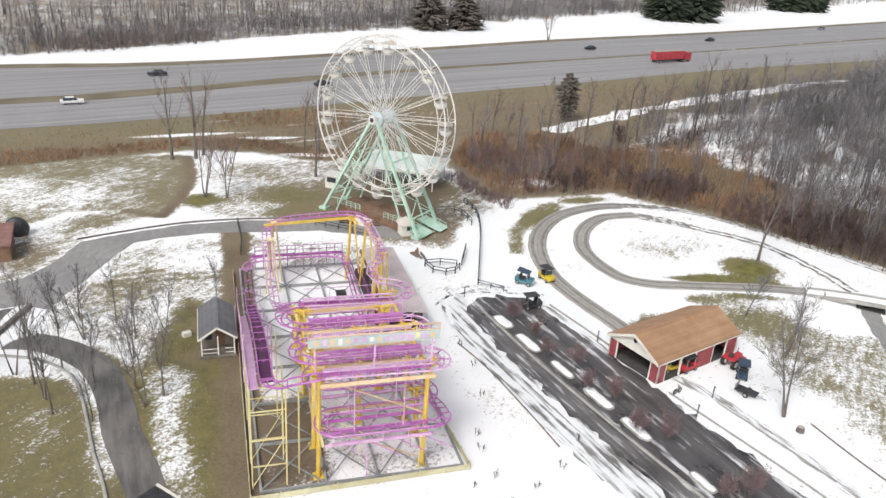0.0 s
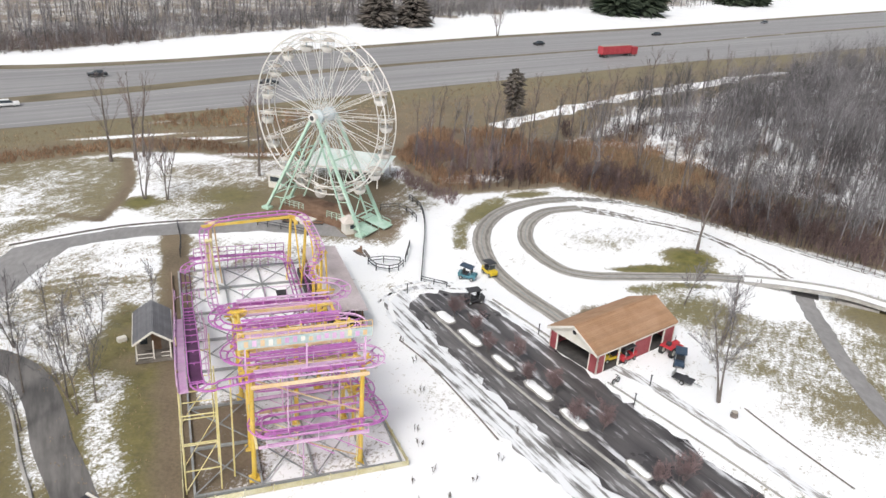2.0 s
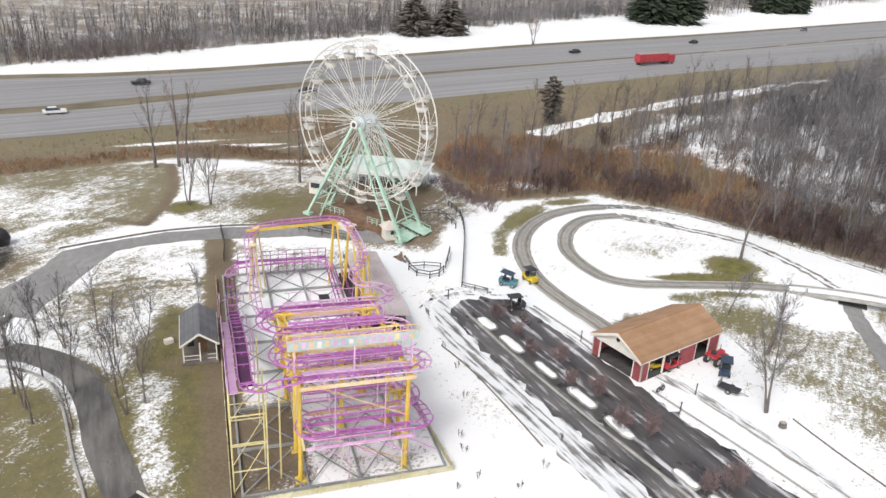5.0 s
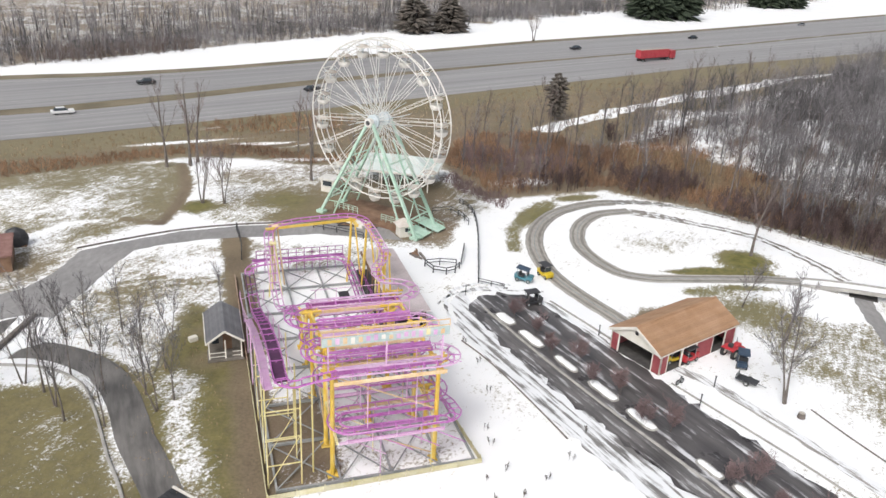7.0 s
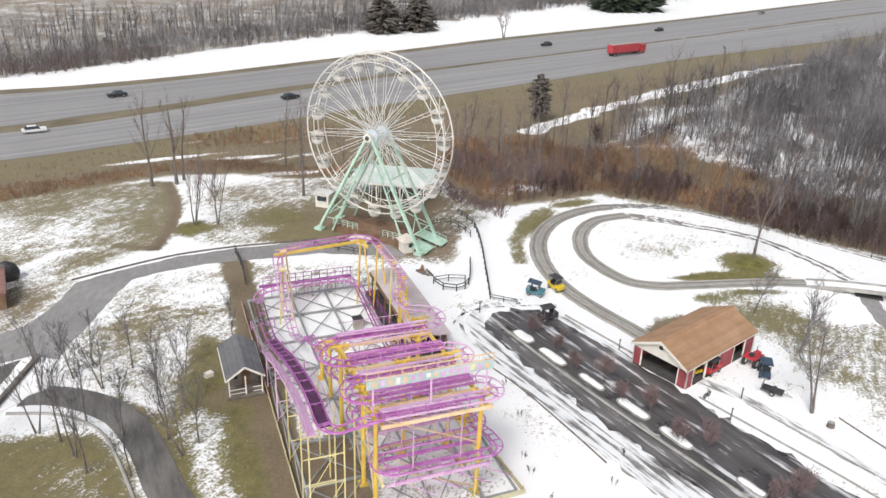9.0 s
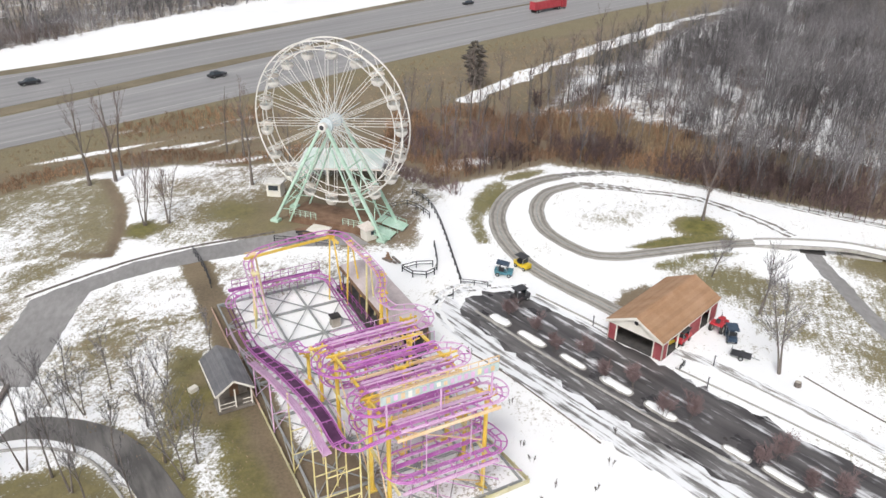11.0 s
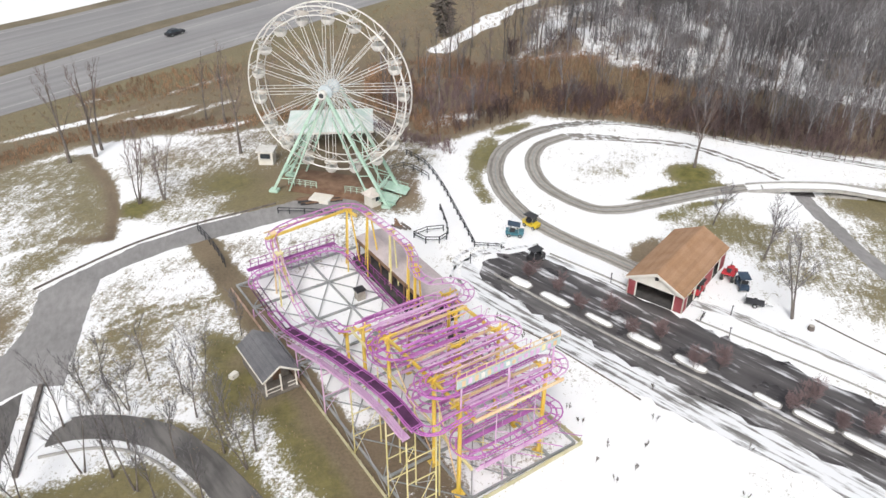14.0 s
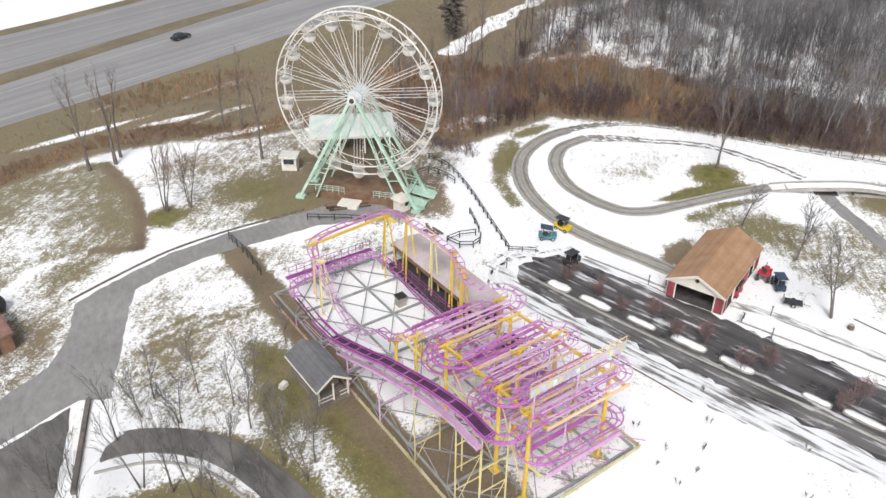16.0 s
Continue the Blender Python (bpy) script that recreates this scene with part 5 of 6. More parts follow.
    part("plank", box(bmesh.new(), (rng.uniform(-0.4, 0.4), -0.9 + 0.42 * (k % 5), 0.1 + 0.16 * (k // 5) + 0.04), (rng.uniform(5.2, 6.4), 0.36, 0.14), rz=rng.uniform(-3, 3)), WOOD if k % 3 else DARK, stack)
hut = thing("operator_hut", "small cream hut with a pale pyramid roof below the wheel", "hut", pose(-3.8, 103.4, 0, 0, 0, 25) @ Matrix.Scale(0.85, 4))
part("body", box(bmesh.new(), (0, 0, 1.05), (2.0, 2.0, 2.1), bevel=0.03), CREAM, hut)
bm = bmesh.new()
v = [bm.verts.new(p) for p in ((-1.4, -1.4, 2.1), (1.4, -1.4, 2.1), (1.4, 1.4, 2.1), (-1.4, 1.4, 2.1), (0, 0, 3.3))]
for f in ((0, 1, 4), (1, 2, 4), (2, 3, 4), (3, 0, 4), (3, 2, 1, 0)):
    bm.faces.new([v[k] for k in f])
part("roof", bm, worn("pale_pinkish_roofing", (0.50, 0.44, 0.40), (0.62, 0.57, 0.53), 0.7, 0.0, 0.6, 6), hut)
part("window", box(bmesh.new(), (0.3, -1.0, 1.35), (0.9, 0.06, 0.7)), GLASS, hut)
heap = thing("debris_heap", "dark heap of slush-covered timber beside the hut", "heap", pose(-1.8, 96.2, 0, 0, 0, -60))
for k in range(6):
    part("timber", box(bmesh.new(), (rng.uniform(-0.9, 0.9), rng.uniform(-0.5, 0.5), 0.1 + 0.09 * (k // 2)), (rng.uniform(1.2, 2.6), 0.28, 0.18), rz=rng.uniform(-35, 35)), BARK if k % 2 else WOOD, heap)


# ---- barn ----
BARN = Matrix.Translation((24.1, 67.7, 0)) @ Matrix(((0.82, -0.572, 0, 0), (0.572, 0.82, 0, 0), (0, 0, 1, 0), (0, 0, 0, 1)))
# in the barn's own frame x runs along the ridge, y across from the open side
barn = thing("barn", "red open-sided barn with cream trim and a tan shingle roof", "barn", BARN)
BL, BW, EAVE, RIDGE = 13.2, 7.1, 2.6, 4.35


def roof_slope(y0, z0, y1, z1, x0, x1, thick=0.14):
    bm = bmesh.new()
    top = [(x0, y0, z0), (x1, y0, z0), (x1, y1, z1), (x0, y1, z1)]
    a = [bm.verts.new(p) for p in top]
    b = [bm.verts.new((p[0], p[1], p[2] - thick)) for p in top]
    bm.faces.new(a), bm.faces.new(b[::-1])
    for i in range(4):
        bm.faces.new((a[i], b[i], b[(i + 1) % 4], a[(i + 1) % 4]))
    bmesh.ops.recalc_face_normals(bm, faces=bm.faces)
    return bm


def shingle_rows(parent, y0, z0, y1, z1, x0, x1, rows, mat):
    """Courses of shingles, each lapping the one below."""
    for i in range(rows):
        f0, f1 = i / rows, (i + 1.12) / rows
        lift = 0.035
        n = Vector((0, -(z1 - z0), y1 - y0)).normalized()
        if n.z < 0:
            n = -n
        p = Vector((0, y0 + (y1 - y0) * f0, z0 + (z1 - z0) * f0)) + n * lift
        q = Vector((0, y0 + (y1 - y0) * min(f1, 1.0), z0 + (z1 - z0) * min(f1, 1.0))) + n * 0.008
        bm = roof_slope(p.y, p.z, q.y, q.z, x0, x1, 0.02)
        part("shingle_course", bm, mat, parent)


for y0, y1 in ((-0.05, BW / 2), (BW + 0.05, BW / 2)):
    r = part("roof", roof_slope(y0, EAVE, y1, RIDGE, -0.35, BL + 0.1), TANROOF, barn, "tan shingle roof slope")
    shingle_rows(r, y0, EAVE, y1, RIDGE, -0.36, BL + 0.11, 16, TANROOF)
part("ridge_cap", box(bmesh.new(), (BL / 2 - 0.1, BW / 2, RIDGE + 0.04), (BL + 0.5, 0.3, 0.06), bevel=0.02), TANROOF, barn)
for x in (0.0, BL - 0.25):
    bm = bmesh.new()
    pts = [(0.12, EAVE - 0.45), (BW - 0.12, EAVE - 0.45), (BW - 0.05, EAVE - 0.12), (BW / 2, RIDGE - 0.15), (0.05, EAVE - 0.12)]
    a = [bm.verts.new((x, y, z)) for y, z in pts]
    b = [bm.verts.new((x + 0.12, y, z)) for y, z in pts]
    bm.faces.new(a), bm.faces.new(b[::-1])
    for i in range(5):
        bm.faces.new((a[i], a[(i + 1) % 5], b[(i + 1) % 5], b[i]))
    bmesh.ops.recalc_face_normals(bm, faces=bm.faces)
    part("gable", bm, CREAM, barn, "cream boarded gable")
vent = part("gable_vent", tube(bmesh.new(), (-0.06, BW / 2, 3.45), (0.02, BW / 2, 3.45), 0.36, seg=8), CREAM, barn)
part("vent_louvre", tube(bmesh.new(), (-0.09, BW / 2, 3.45), (-0.03, BW / 2, 3.45), 0.27, seg=8), DARK, vent)
for y in (0.02, BW - 0.02):
    part("fascia", box(bmesh.new(), (BL / 2 - 0.1, y, EAVE - 0.16), (BL + 0.4, 0.1, 0.34)), CREAM, barn)
for s, y0 in ((1, 0.0), (-1, BW)):
    bm = roof_slope(y0 - 0.04 * s, EAVE - 0.02, BW / 2, RIDGE - 0.02, -0.42, -0.34, 0.3)
    part("barge_board", bm, CREAM, barn)


def wall_panel(x0, y0, x1, y1, z0, z1, trim=True):
    w = part("wall", beam(bmesh.new(), (x0, y0, (z0 + z1) / 2), (x1, y1, (z0 + z1) / 2), 0.1, z1 - z0), RED, barn, "barn-red boarded wall panel")
    n = max(2, int(math.dist((x0, y0), (x1, y1)) / 0.3))
    bm = bmesh.new()
    d = Vector((x1 - x0, y1 - y0, 0)).normalized()
    s = Vector((-d.y, d.x, 0)) * 0.06
    for i in range(1, n):
        p = Vector((x0, y0, 0)).lerp(Vector((x1, y1, 0)), i / n)
        for k in (-1, 1):
            beam(bm, p + s * k + Vector((0, 0, z0)), p + s * k + Vector((0, 0, z1)), 0.04, 0.03)
    tagged(part("batten", bm, RED, w), kind="stuff")
    if trim:
        for x, y in ((x0, y0), (x1, y1)):
            part("corner_trim", box(bmesh.new(), (x, y, (z0 + z1) / 2), (0.14, 0.14, z1 - z0)), CREAM, w)
    return w


H = EAVE - 0.35
wall_panel(0.15, 0.15, 0.15, 1.25, 0, H), wall_panel(0.15, BW - 1.15, 0.15, BW - 0.15, 0, H)
wall_panel(0.15, 0.15, 1.2, 0.15, 0, H), wall_panel(6.0, 0.15, 8.9, 0.15, 0, H), wall_panel(11.2, 0.15, BL - 0.2, 0.15, 0, H)
wall_panel(0.15, BW - 0.15, BL - 0.2, BW - 0.15, 0, H), wall_panel(BL - 0.2, 0.15, BL - 0.2, BW - 0.15, 0, H)
wall_panel(6.0, 0.15, 6.0, BW - 0.2, 0, H, False)
# floor painted dark to stand for the barn's shaded interior
part("floor", box(bmesh.new(), (BL / 2, BW / 2, 0.03), (BL - 0.2, BW - 0.2, 0.08)), DARKFLOOR, barn)
for x in (3.6,):
    part("post", box(bmesh.new(), (x, 0.15, H / 2), (0.16, 0.16, H)), CREAM, barn)

# ---- shed with porch ----
SHED = pose(-21.0, 67.9, 0, 0, 0, 17)
shed = thing("garden_shed", "small weathered shed with a dark grey gable roof and white-posted porch", "shed", SHED)
for s in (-1, 1):
    r = part("roof", roof_slope(0, 0, 1, 1, 0, 1), GREYROOF, shed)
    r.data = r.data.copy()
    bm = bmesh.new()
    pts = [(1.85 * s, -0.3, 2.35), (1.85 * s, 6.5, 2.35), (0, 6.5, 3.65), (0, -0.3, 3.65)]
    a = [bm.verts.new(p) for p in pts]
    b = [bm.verts.new((p[0], p[1], p[2] - 0.12)) for p in pts]
    bm.faces.new(a), bm.faces.new(b[::-1])
    for i in range(4):
        bm.faces.new((a[i], b[i], b[(i + 1) % 4], a[(i + 1) % 4]))
    bmesh.ops.recalc_face_normals(bm, faces=bm.faces)
    bm.to_mesh(r.data)
    bm.free()
    for i in range(10):
        f = i / 10
        x0, x1 = 1.87 * (1 - f), 1.87 * (1 - f - 0.115)
        z0, z1 = 2.35 + 1.3 * f + 0.03, 2.35 + 1.3 * (f + 0.115) + 0.012
        part("shingle_course", beam(bmesh.new(), ((x0 + x1) / 2 * s, -0.32, (z0 + z1) / 2), ((x0 + x1) / 2 * s, 6.52, (z0 + z1) / 2), 0.225, 0.02), GREYROOF, r).rotation_euler = (0, 0, 0)
    part("fascia", beam(bmesh.new(), (1.86 * s, -0.34, 2.24), (1.86 * s, 6.54, 2.24), 0.2, 0.07), CREAM, shed)
    part("barge_board", beam(bmesh.new(), (1.9 * s, -0.36, 2.27), (0, -0.36, 3.58), 0.06, 0.2), CREAM, shed)
bm = bmesh.new()
a = [bm.verts.new(p) for p in ((-1.6, 1.75, 2.3), (1.6, 1.75, 2.3), (0, 1.75, 3.5))]
b = [bm.verts.new((v.co.x, 1.85, v.co.z)) for v in a]
bm.faces.new(a), bm.faces.new(b[::-1])
for i in range(3):
    bm.faces.new((a[i], b[i], b[(i + 1) % 3], a[(i + 1) % 3]))
part("gable", bm, CREAM, shed)
# shade on walls and porch deck is in the board colour
part("body", box(bmesh.new(), (0, 4.0, 1.2), (3.2, 4.4, 2.3)), GREYBOARD, shed, "grey weathered board walls, coloured dark for shade")
part("porch_deck", box(bmesh.new(), (0, 0.85, 0.2), (3.6, 2.2, 0.3), bevel=0.03), GREYBOARD, shed)
part("door", box(bmesh.new(), (0.3, 1.78, 1.2), (0.9, 0.06, 2.0)), WOOD, shed)
part("window", box(bmesh.new(), (-0.9, 1.78, 1.5), (0.7, 0.06, 0.8)), GLASS, shed)
for x in (-1.6, 0, 1.6):
    part("porch_post", box(bmesh.new(), (x, -0.1, 1.35), (0.13, 0.13, 2.2)), CREAM, shed)
bm = bmesh.new()
for x0, x1 in ((-1.6, 0), (0.7, 1.6)):
    for z in (0.6, 1.05):
        beam(bm, (x0, -0.1, z), (x1, -0.1, z), 0.06, 0.06)
part("porch_rail", bm, CREAM, shed)
crate = thing("pale_crate", "pale overturned crate lying in the grass", "crate", pose(-25.4, 71.6, 0, 0, 0, 40))
part("body", box(bmesh.new(), (0, 0, 0.25), (0.9, 0.6, 0.5), bevel=0.03), CREAM, crate)

# ---- low brown building by the drive ----
low = thing("brown_hut", "low brown hut with a rust-brown roof beside the drive", "hut", pose(-55.9, 88.0, 0, 0, 0, 24))
part("body", box(bmesh.new(), (0, 0, 1.15), (6.6, 6.0, 2.3), bevel=0.02), WOOD, low)
part("roof", box(bmesh.new(), (0, 0, 2.42), (7.1, 6.5, 0.28), bevel=0.05, tilt=(4, 0)), worn("rust_brown_roofing", (0.20, 0.10, 0.085), (0.28, 0.16, 0.14), 0.8), low)
part("door", box(bmesh.new(), (1.4, -3.02, 0.95), (1.0, 0.06, 1.8)), DARK, low)
tarp = thing("covered_machine", "black tarpaulin-covered machine behind the hut", "covered machine", pose(-54.9, 94.4, 0, 0, 0, 20))
bm = bmesh.new()
bmesh.ops.create_icosphere(bm, subdivisions=3, radius=1.0)
for v in bm.verts:
    v.co = Vector((v.co.x * 1.5, v.co.y * 1.0, max(v.co.z, -0.55) * 1.7 + 0.94))
    v.co += 0.12 * noise.noise_vector(v.co * 1.7)
part("cover", bm, DARK, tarp)
part("skid", box(bmesh.new(), (0, 0, 0.08), (2.4, 1.5, 0.16)), WOOD, tarp)

deck = thing("lane_bridge", "dark plank bridge with a pale edge beam across the lane", "bridge", pose(-20.0, 46.2, 0, 0, 0, -32))
for i in range(8):
    part("plank", box(bmesh.new(), (0, 1.4 - 0.42 * i, 0.12), (3.6, 0.39, 0.1)), DARK, deck)
part("edge_beam", box(bmesh.new(), (0, 1.75, 0.14), (3.7, 0.22, 0.16), bevel=0.02), CREAM, deck)

# low bridge that carries the ride track over the path
BRIDGE_RUN = smooth_run([(50.4, 92.4, 0.05), (53.5, 91.0, 0.5), (57, 89.0, 1.0), (61.5, 87.0, 1.15), (66, 84.4, 0.8), (75, 79.0, 0.06)], 1.0)
bridge = thing("track_bridge", "low snow-covered concrete bridge carrying the ride track over a path", "bridge")


def bridge_strip(half_in, half_out, lift, depth):
    """A strip along the bridge between two offsets from its middle line."""
    bm = bmesh.new()
    rows = []
    for i, p in enumerate(BRIDGE_RUN):
        d = BRIDGE_RUN[min(i + 1, len(BRIDGE_RUN) - 1)] - BRIDGE_RUN[max(i - 1, 0)]
        n = Vector((-d.y, d.x, 0)).normalized()
        z = p.z + lift
        rows.append([bm.verts.new((*(p + n * k).xy, zz)) for k, zz in ((half_out, max(z - depth, -0.1)), (half_out, z), (half_in, z), (half_in, max(z - depth, -0.1)))])
    for a, b in zip(rows, rows[1:]):
        for k in range(4):
            bm.faces.new((a[k], b[k], b[(k + 1) % 4], a[(k + 1) % 4]))
    bm.faces.new(rows[0]), bm.faces.new(rows[-1][::-1])
    bmesh.ops.recalc_face_normals(bm, faces=bm.faces)
    return bm


part("deck", bridge_strip(-1.1, 1.1, 0.0, 0.25), SNOW, bridge, "bridge deck under settled snow")
for a, b in ((1.05, 1.25), (-1.25, -1.05)):
    part("parapet", bridge_strip(a, b, 0.22, 0.5), KERB, bridge, "weathered concrete parapet")
for x, y, length in ((53.4, 90.9, 2.6), (63.0, 86.1, 5.0)):
    part("abutment", box(bmesh.new(), (x, y, 0.1), (length, 1.9, 0.5), rz=-28, bevel=0.03), KERB, bridge, "concrete abutment beside the underpass")
# thin dark sheet standing for the shade beneath the bridge
part("underpass_floor", box(bmesh.new(), (57.3, 89.0, 0.055), (3.4, 2.6, 0.03), rz=-26), DARKFLOOR, bridge)

# retaining wall of timber at the lower pavement
wall = thing("timber_wall", "weathered brown timber retaining wall", "retaining wall")
for i in range(10):
    f0, f1 = i / 10, (i + 0.98) / 10
    p, q = Vector((-43.9, 75.6, 0)).lerp(Vector((-44.6, 63.6, 0)), f0), Vector((-43.9, 75.6, 0)).lerp(Vector((-44.6, 63.6, 0)), f1)
    for z in (0.12, 0.36):
        part("sleeper", beam(bmesh.new(), p + Vector((0, 0, z)), q + Vector((0, 0, z)), 0.4, 0.22), BARK, wall)
slab("snow_wedge", [(-43.4, 75.3), (-41.8, 75.2), (-41.2, 71.2), (-40.6, 69.9), (-42.2, 68.6), (-42.6, 67.2), (-43.9, 65.6)], SNOW, 0.12, "clean snow drifted behind the timber wall", "snow", thick=0.12, ragged=0.1, step=0.6)


# ---- trees ----
def grow(rng, height, spread, lean=0.1, forks=1, levels=3, side=6):
    """Limbs of a bare tree as tapered lengths: start, end, radii, level."""
    out = []
    k_now = [0]

    def limb(p, d, length, r, level):
        n = 4 if level == 0 else 3 if level == 1 else 2
        for i in range(n):
            q = p + d * (length / n)
            r2 = r * (0.78 if level == 0 else 0.66)
            out.append((p, q, r, r2, level, k_now[0]))
            if level < levels:
                count = side if level == 0 and i > 0 else (2 if level else 0)
                for _ in range(rng.randint(max(0, count // 2), count)):
                    t = rng.uniform(0, 2 * math.pi)
                    tilt = rng.uniform(0.5, 1.0) if level == 0 else rng.uniform(0.35, 0.9)
                    s = Vector((math.cos(t), math.sin(t), 0))
                    nd = (d * math.cos(tilt) + s * math.sin(tilt) * spread + Vector((0, 0, 0.18))).normalized()
                    limb(p.lerp(q, rng.uniform(0.3, 1)), nd, length * rng.uniform(0.3, 0.5) * (1.15 - 0.15 * i), r2 * 0.5, level + 1)
            p, r = q, r2
            d = (d + Vector((rng.uniform(-lean, lean), rng.uniform(-lean, lean), rng.uniform(0, lean)))).normalized()

    for k in range(forks):
        t = rng.uniform(0, 2 * math.pi)
        k_now[0] = k
        tip = 0.0 if forks == 1 else rng.uniform(0.1, 0.28)
        limb(Vector((0.15 * math.cos(t) * (forks > 1), 0.15 * math.sin(t) * (forks > 1), -0.05)), Vector((math.cos(t) * tip, math.sin(t) * tip, 1)).normalized(), height * rng.uniform(0.8, 1.0), height * 0.0135 / forks ** 0.35, 0)
    return out


def limb_arrays(limbs, sides, thicken=1.0):
    """Vertices and quads of tapered prisms for a list of limbs."""
    V, F = [], []
    for p, q, r0, r1, *_ in limbs:
        d = (q - p).normalized()
        s = d.orthogonal().normalized()
        u = d.cross(s)
        b = len(V)
        for c, r in ((p, r0), (q, r1)):
            for k in range(sides):
                a = 2 * math.pi * k / sides
                V.append(c + (s * math.cos(a) + u * math.sin(a)) * max(r, 0.012) * thicken)
        for k in range(sides):
            F.append((b + k, b + (k + 1) % sides, b + sides + (k + 1) % sides, b + sides + k))
    return V, F


def bulk_mesh(name, V, Q, material):
    """A large mesh of quads from arrays."""
    me = bpy.data.meshes.new(name)
    me.vertices.add(len(V)), me.loops.add(Q.size), me.polygons.add(len(Q))
    me.vertices.foreach_set("co", V.astype(np.float32).ravel())
    me.loops.foreach_set("vertex_index", Q.astype(np.int32).ravel())
    me.polygons.foreach_set("loop_start", np.arange(0, Q.size, Q.shape[1], dtype=np.int32))
    me.update(calc_edges=True)
    me.materials.append(material)
    return new(name, me)


TREE_LABELS = {"tree": "bare leafless tree with grey-brown bark", "sapling": "slender bare grey sapling"}


def bare_tree(x, y, height, seed, spread=0.9, forks=1, side=5, name="tree", label="", group="", twig=None, levels=3, thick=1.3):
    rng = random.Random(seed)
    limbs = grow(rng, height, spread, 0.1, forks, levels, side)
    t = thing(name, label or TREE_LABELS[name], name, pose(x, y, 0, 0, 0, rng.uniform(0, 360)), group)
    for k in range(forks):
        bm = bmesh.new()
        stem = [l for l in limbs if l[4] == 0 and l[5] == k]
        rows = []
        for c, r in [(stem[0][0], stem[0][2] * 1.25)] + [(l[1], l[3]) for l in stem]:
            rows.append([bm.verts.new(c + Vector((math.cos(a), math.sin(a), 0)) * max(r, 0.012) * thick) for a in (2 * math.pi * j / 7 for j in range(7))])
        for a, b in zip(rows, rows[1:]):
            for j in range(7):
                bm.faces.new((a[j], a[(j + 1) % 7], b[(j + 1) % 7], b[j]))
        part("trunk", bm, BARK, t).data.shade_smooth()
    V, F = limb_arrays([l for l in limbs if l[4] > 0], 3, thick)
    raw("crown", V, F, twig or TWIG, t)
    return t


# pair of many-stemmed trees by the drive
bare_tree(-35.5, 113.2, 9.5, 11, 0.5, 3, 4, label="bare tree with several rising stems on green turf")
bare_tree(-32.2, 113.4, 8.5, 12, 0.5, 3, 4, label="bare tree with several rising stems on green turf")
# along the highway side
for i, (x, y, h) in enumerate(((-20.4, 126.4, 13), (-46.3, 130.4, 15), (-42.5, 131.6, 16), (-41.8, 134, 13), (-22, 139.5, 13), (-25, 142, 10), (6.4, 139.6, 11), (8.5, 141.5, 9), (11.7, 160, 10), (21.5, 147.6, 14), (23.6, 149, 12), (25.5, 137, 11), (36.5, 157, 12), (40, 160, 13), (44.3, 157.6, 12), (47.5, 163, 12), (33.2, 168, 11), (68, 196, 13), (64, 188, 12), (73, 201, 10), (53, 178, 12), (88, 212, 12), (100, 226, 11), (16.5, 152, 9), (28, 143, 10), (-14, 136, 10), (46, 131, 10), (53, 126.5, 12), (61, 120, 12), (69, 113, 13))):
    bare_tree(x, y, h, 40 + i, 0.55, 1, 4, label="tall thin bare tree beside the highway verge", group="trees along the verge")
bare_tree(40.3, 303, 10, 90, 0.6, 2, 4, label="lone bare tree on the far snow bank", thick=2.0)
# single trees on the lawns
bare_tree(46.6, 100.4, 12.5, 71, 0.7, 1, 6, label="tall bare tree standing on a green patch in the ride's island")
bare_tree(35.8, 63.4, 9.5, 72, 0.95, 2, 7, twig=GREYTWIG, label="broad bare pale-barked tree beside the barn lane")
bare_tree(40.4, 75.0, 8.5, 73, 0.85, 2, 6, twig=GREYTWIG, label="bare pale-barked tree behind the barn")
bare_tree(39.2, 84.5, 6, 74, 0.85, 2, 5, twig=GREYTWIG, label="small bare tree on the patchy lawn")
# grey saplings on the west lawns
for i, (x, y, h) in enumerate(((-34.5, 59.2, 9), (-36.5, 61.3, 8.5), (-41.2, 69.1, 8), (-25.1, 58.9, 8), (-27, 61.4, 7.5), (-24.2, 60.8, 7.5), (-35.4, 69.8, 7), (-24.1, 78.4, 5), (-35.2, 64.2, 7), (-39, 62.6, 8.5), (-31.2, 62.0, 7.5), (-30.4, 70.5, 6.5), (-28.2, 73, 5.5), (-33.6, 73.5, 6.5), (-37.8, 74, 6.5), (-38.8, 71.6, 7), (-29.2, 66.8, 6.5), (-26.6, 66, 6), (-43.5, 60, 8.5), (-32.8, 57, 8), (-29, 56.4, 7), (-46.5, 65, 7))):
    bare_tree(x, y, h, 100 + i, 0.6, 1 if i % 3 else 2, 6, "sapling", "slender bare grey-brown tree on the patchy west lawn", "west lawn trees", twig=GREYTWIG, thick=0.95)
# twiggy shrubs on the lot's islands
for i, (x, y, h) in enumerate(((10.2, 79.2, 2.6), (12.2, 75.6, 2.6), (13.2, 71.6, 2.2), (15.8, 69.6, 2.8), (16.6, 65.7, 2.2), (19.2, 63.8, 2.9), (20.2, 59.0, 2.4), (22.4, 58.2, 3.0), (25.6, 50.9, 2.2), (27.6, 51.0, 3.0), (28.0, 47.0, 2.2), (30.4, 46.0, 2.8))):
    bare_tree(x, y, h, 200 + i, 1.15, 6, 8, "tree", "low twiggy mauve-brown shrub on a lot island", "lot island shrubs", twig=MAUVE, levels=3, thick=0.75)


def conifer(x, y, h, r, seed, mat, label, blunt=False):
    rng = random.Random(seed)
    t = thing("conifer", label, "conifer", pose(x, y, 0))
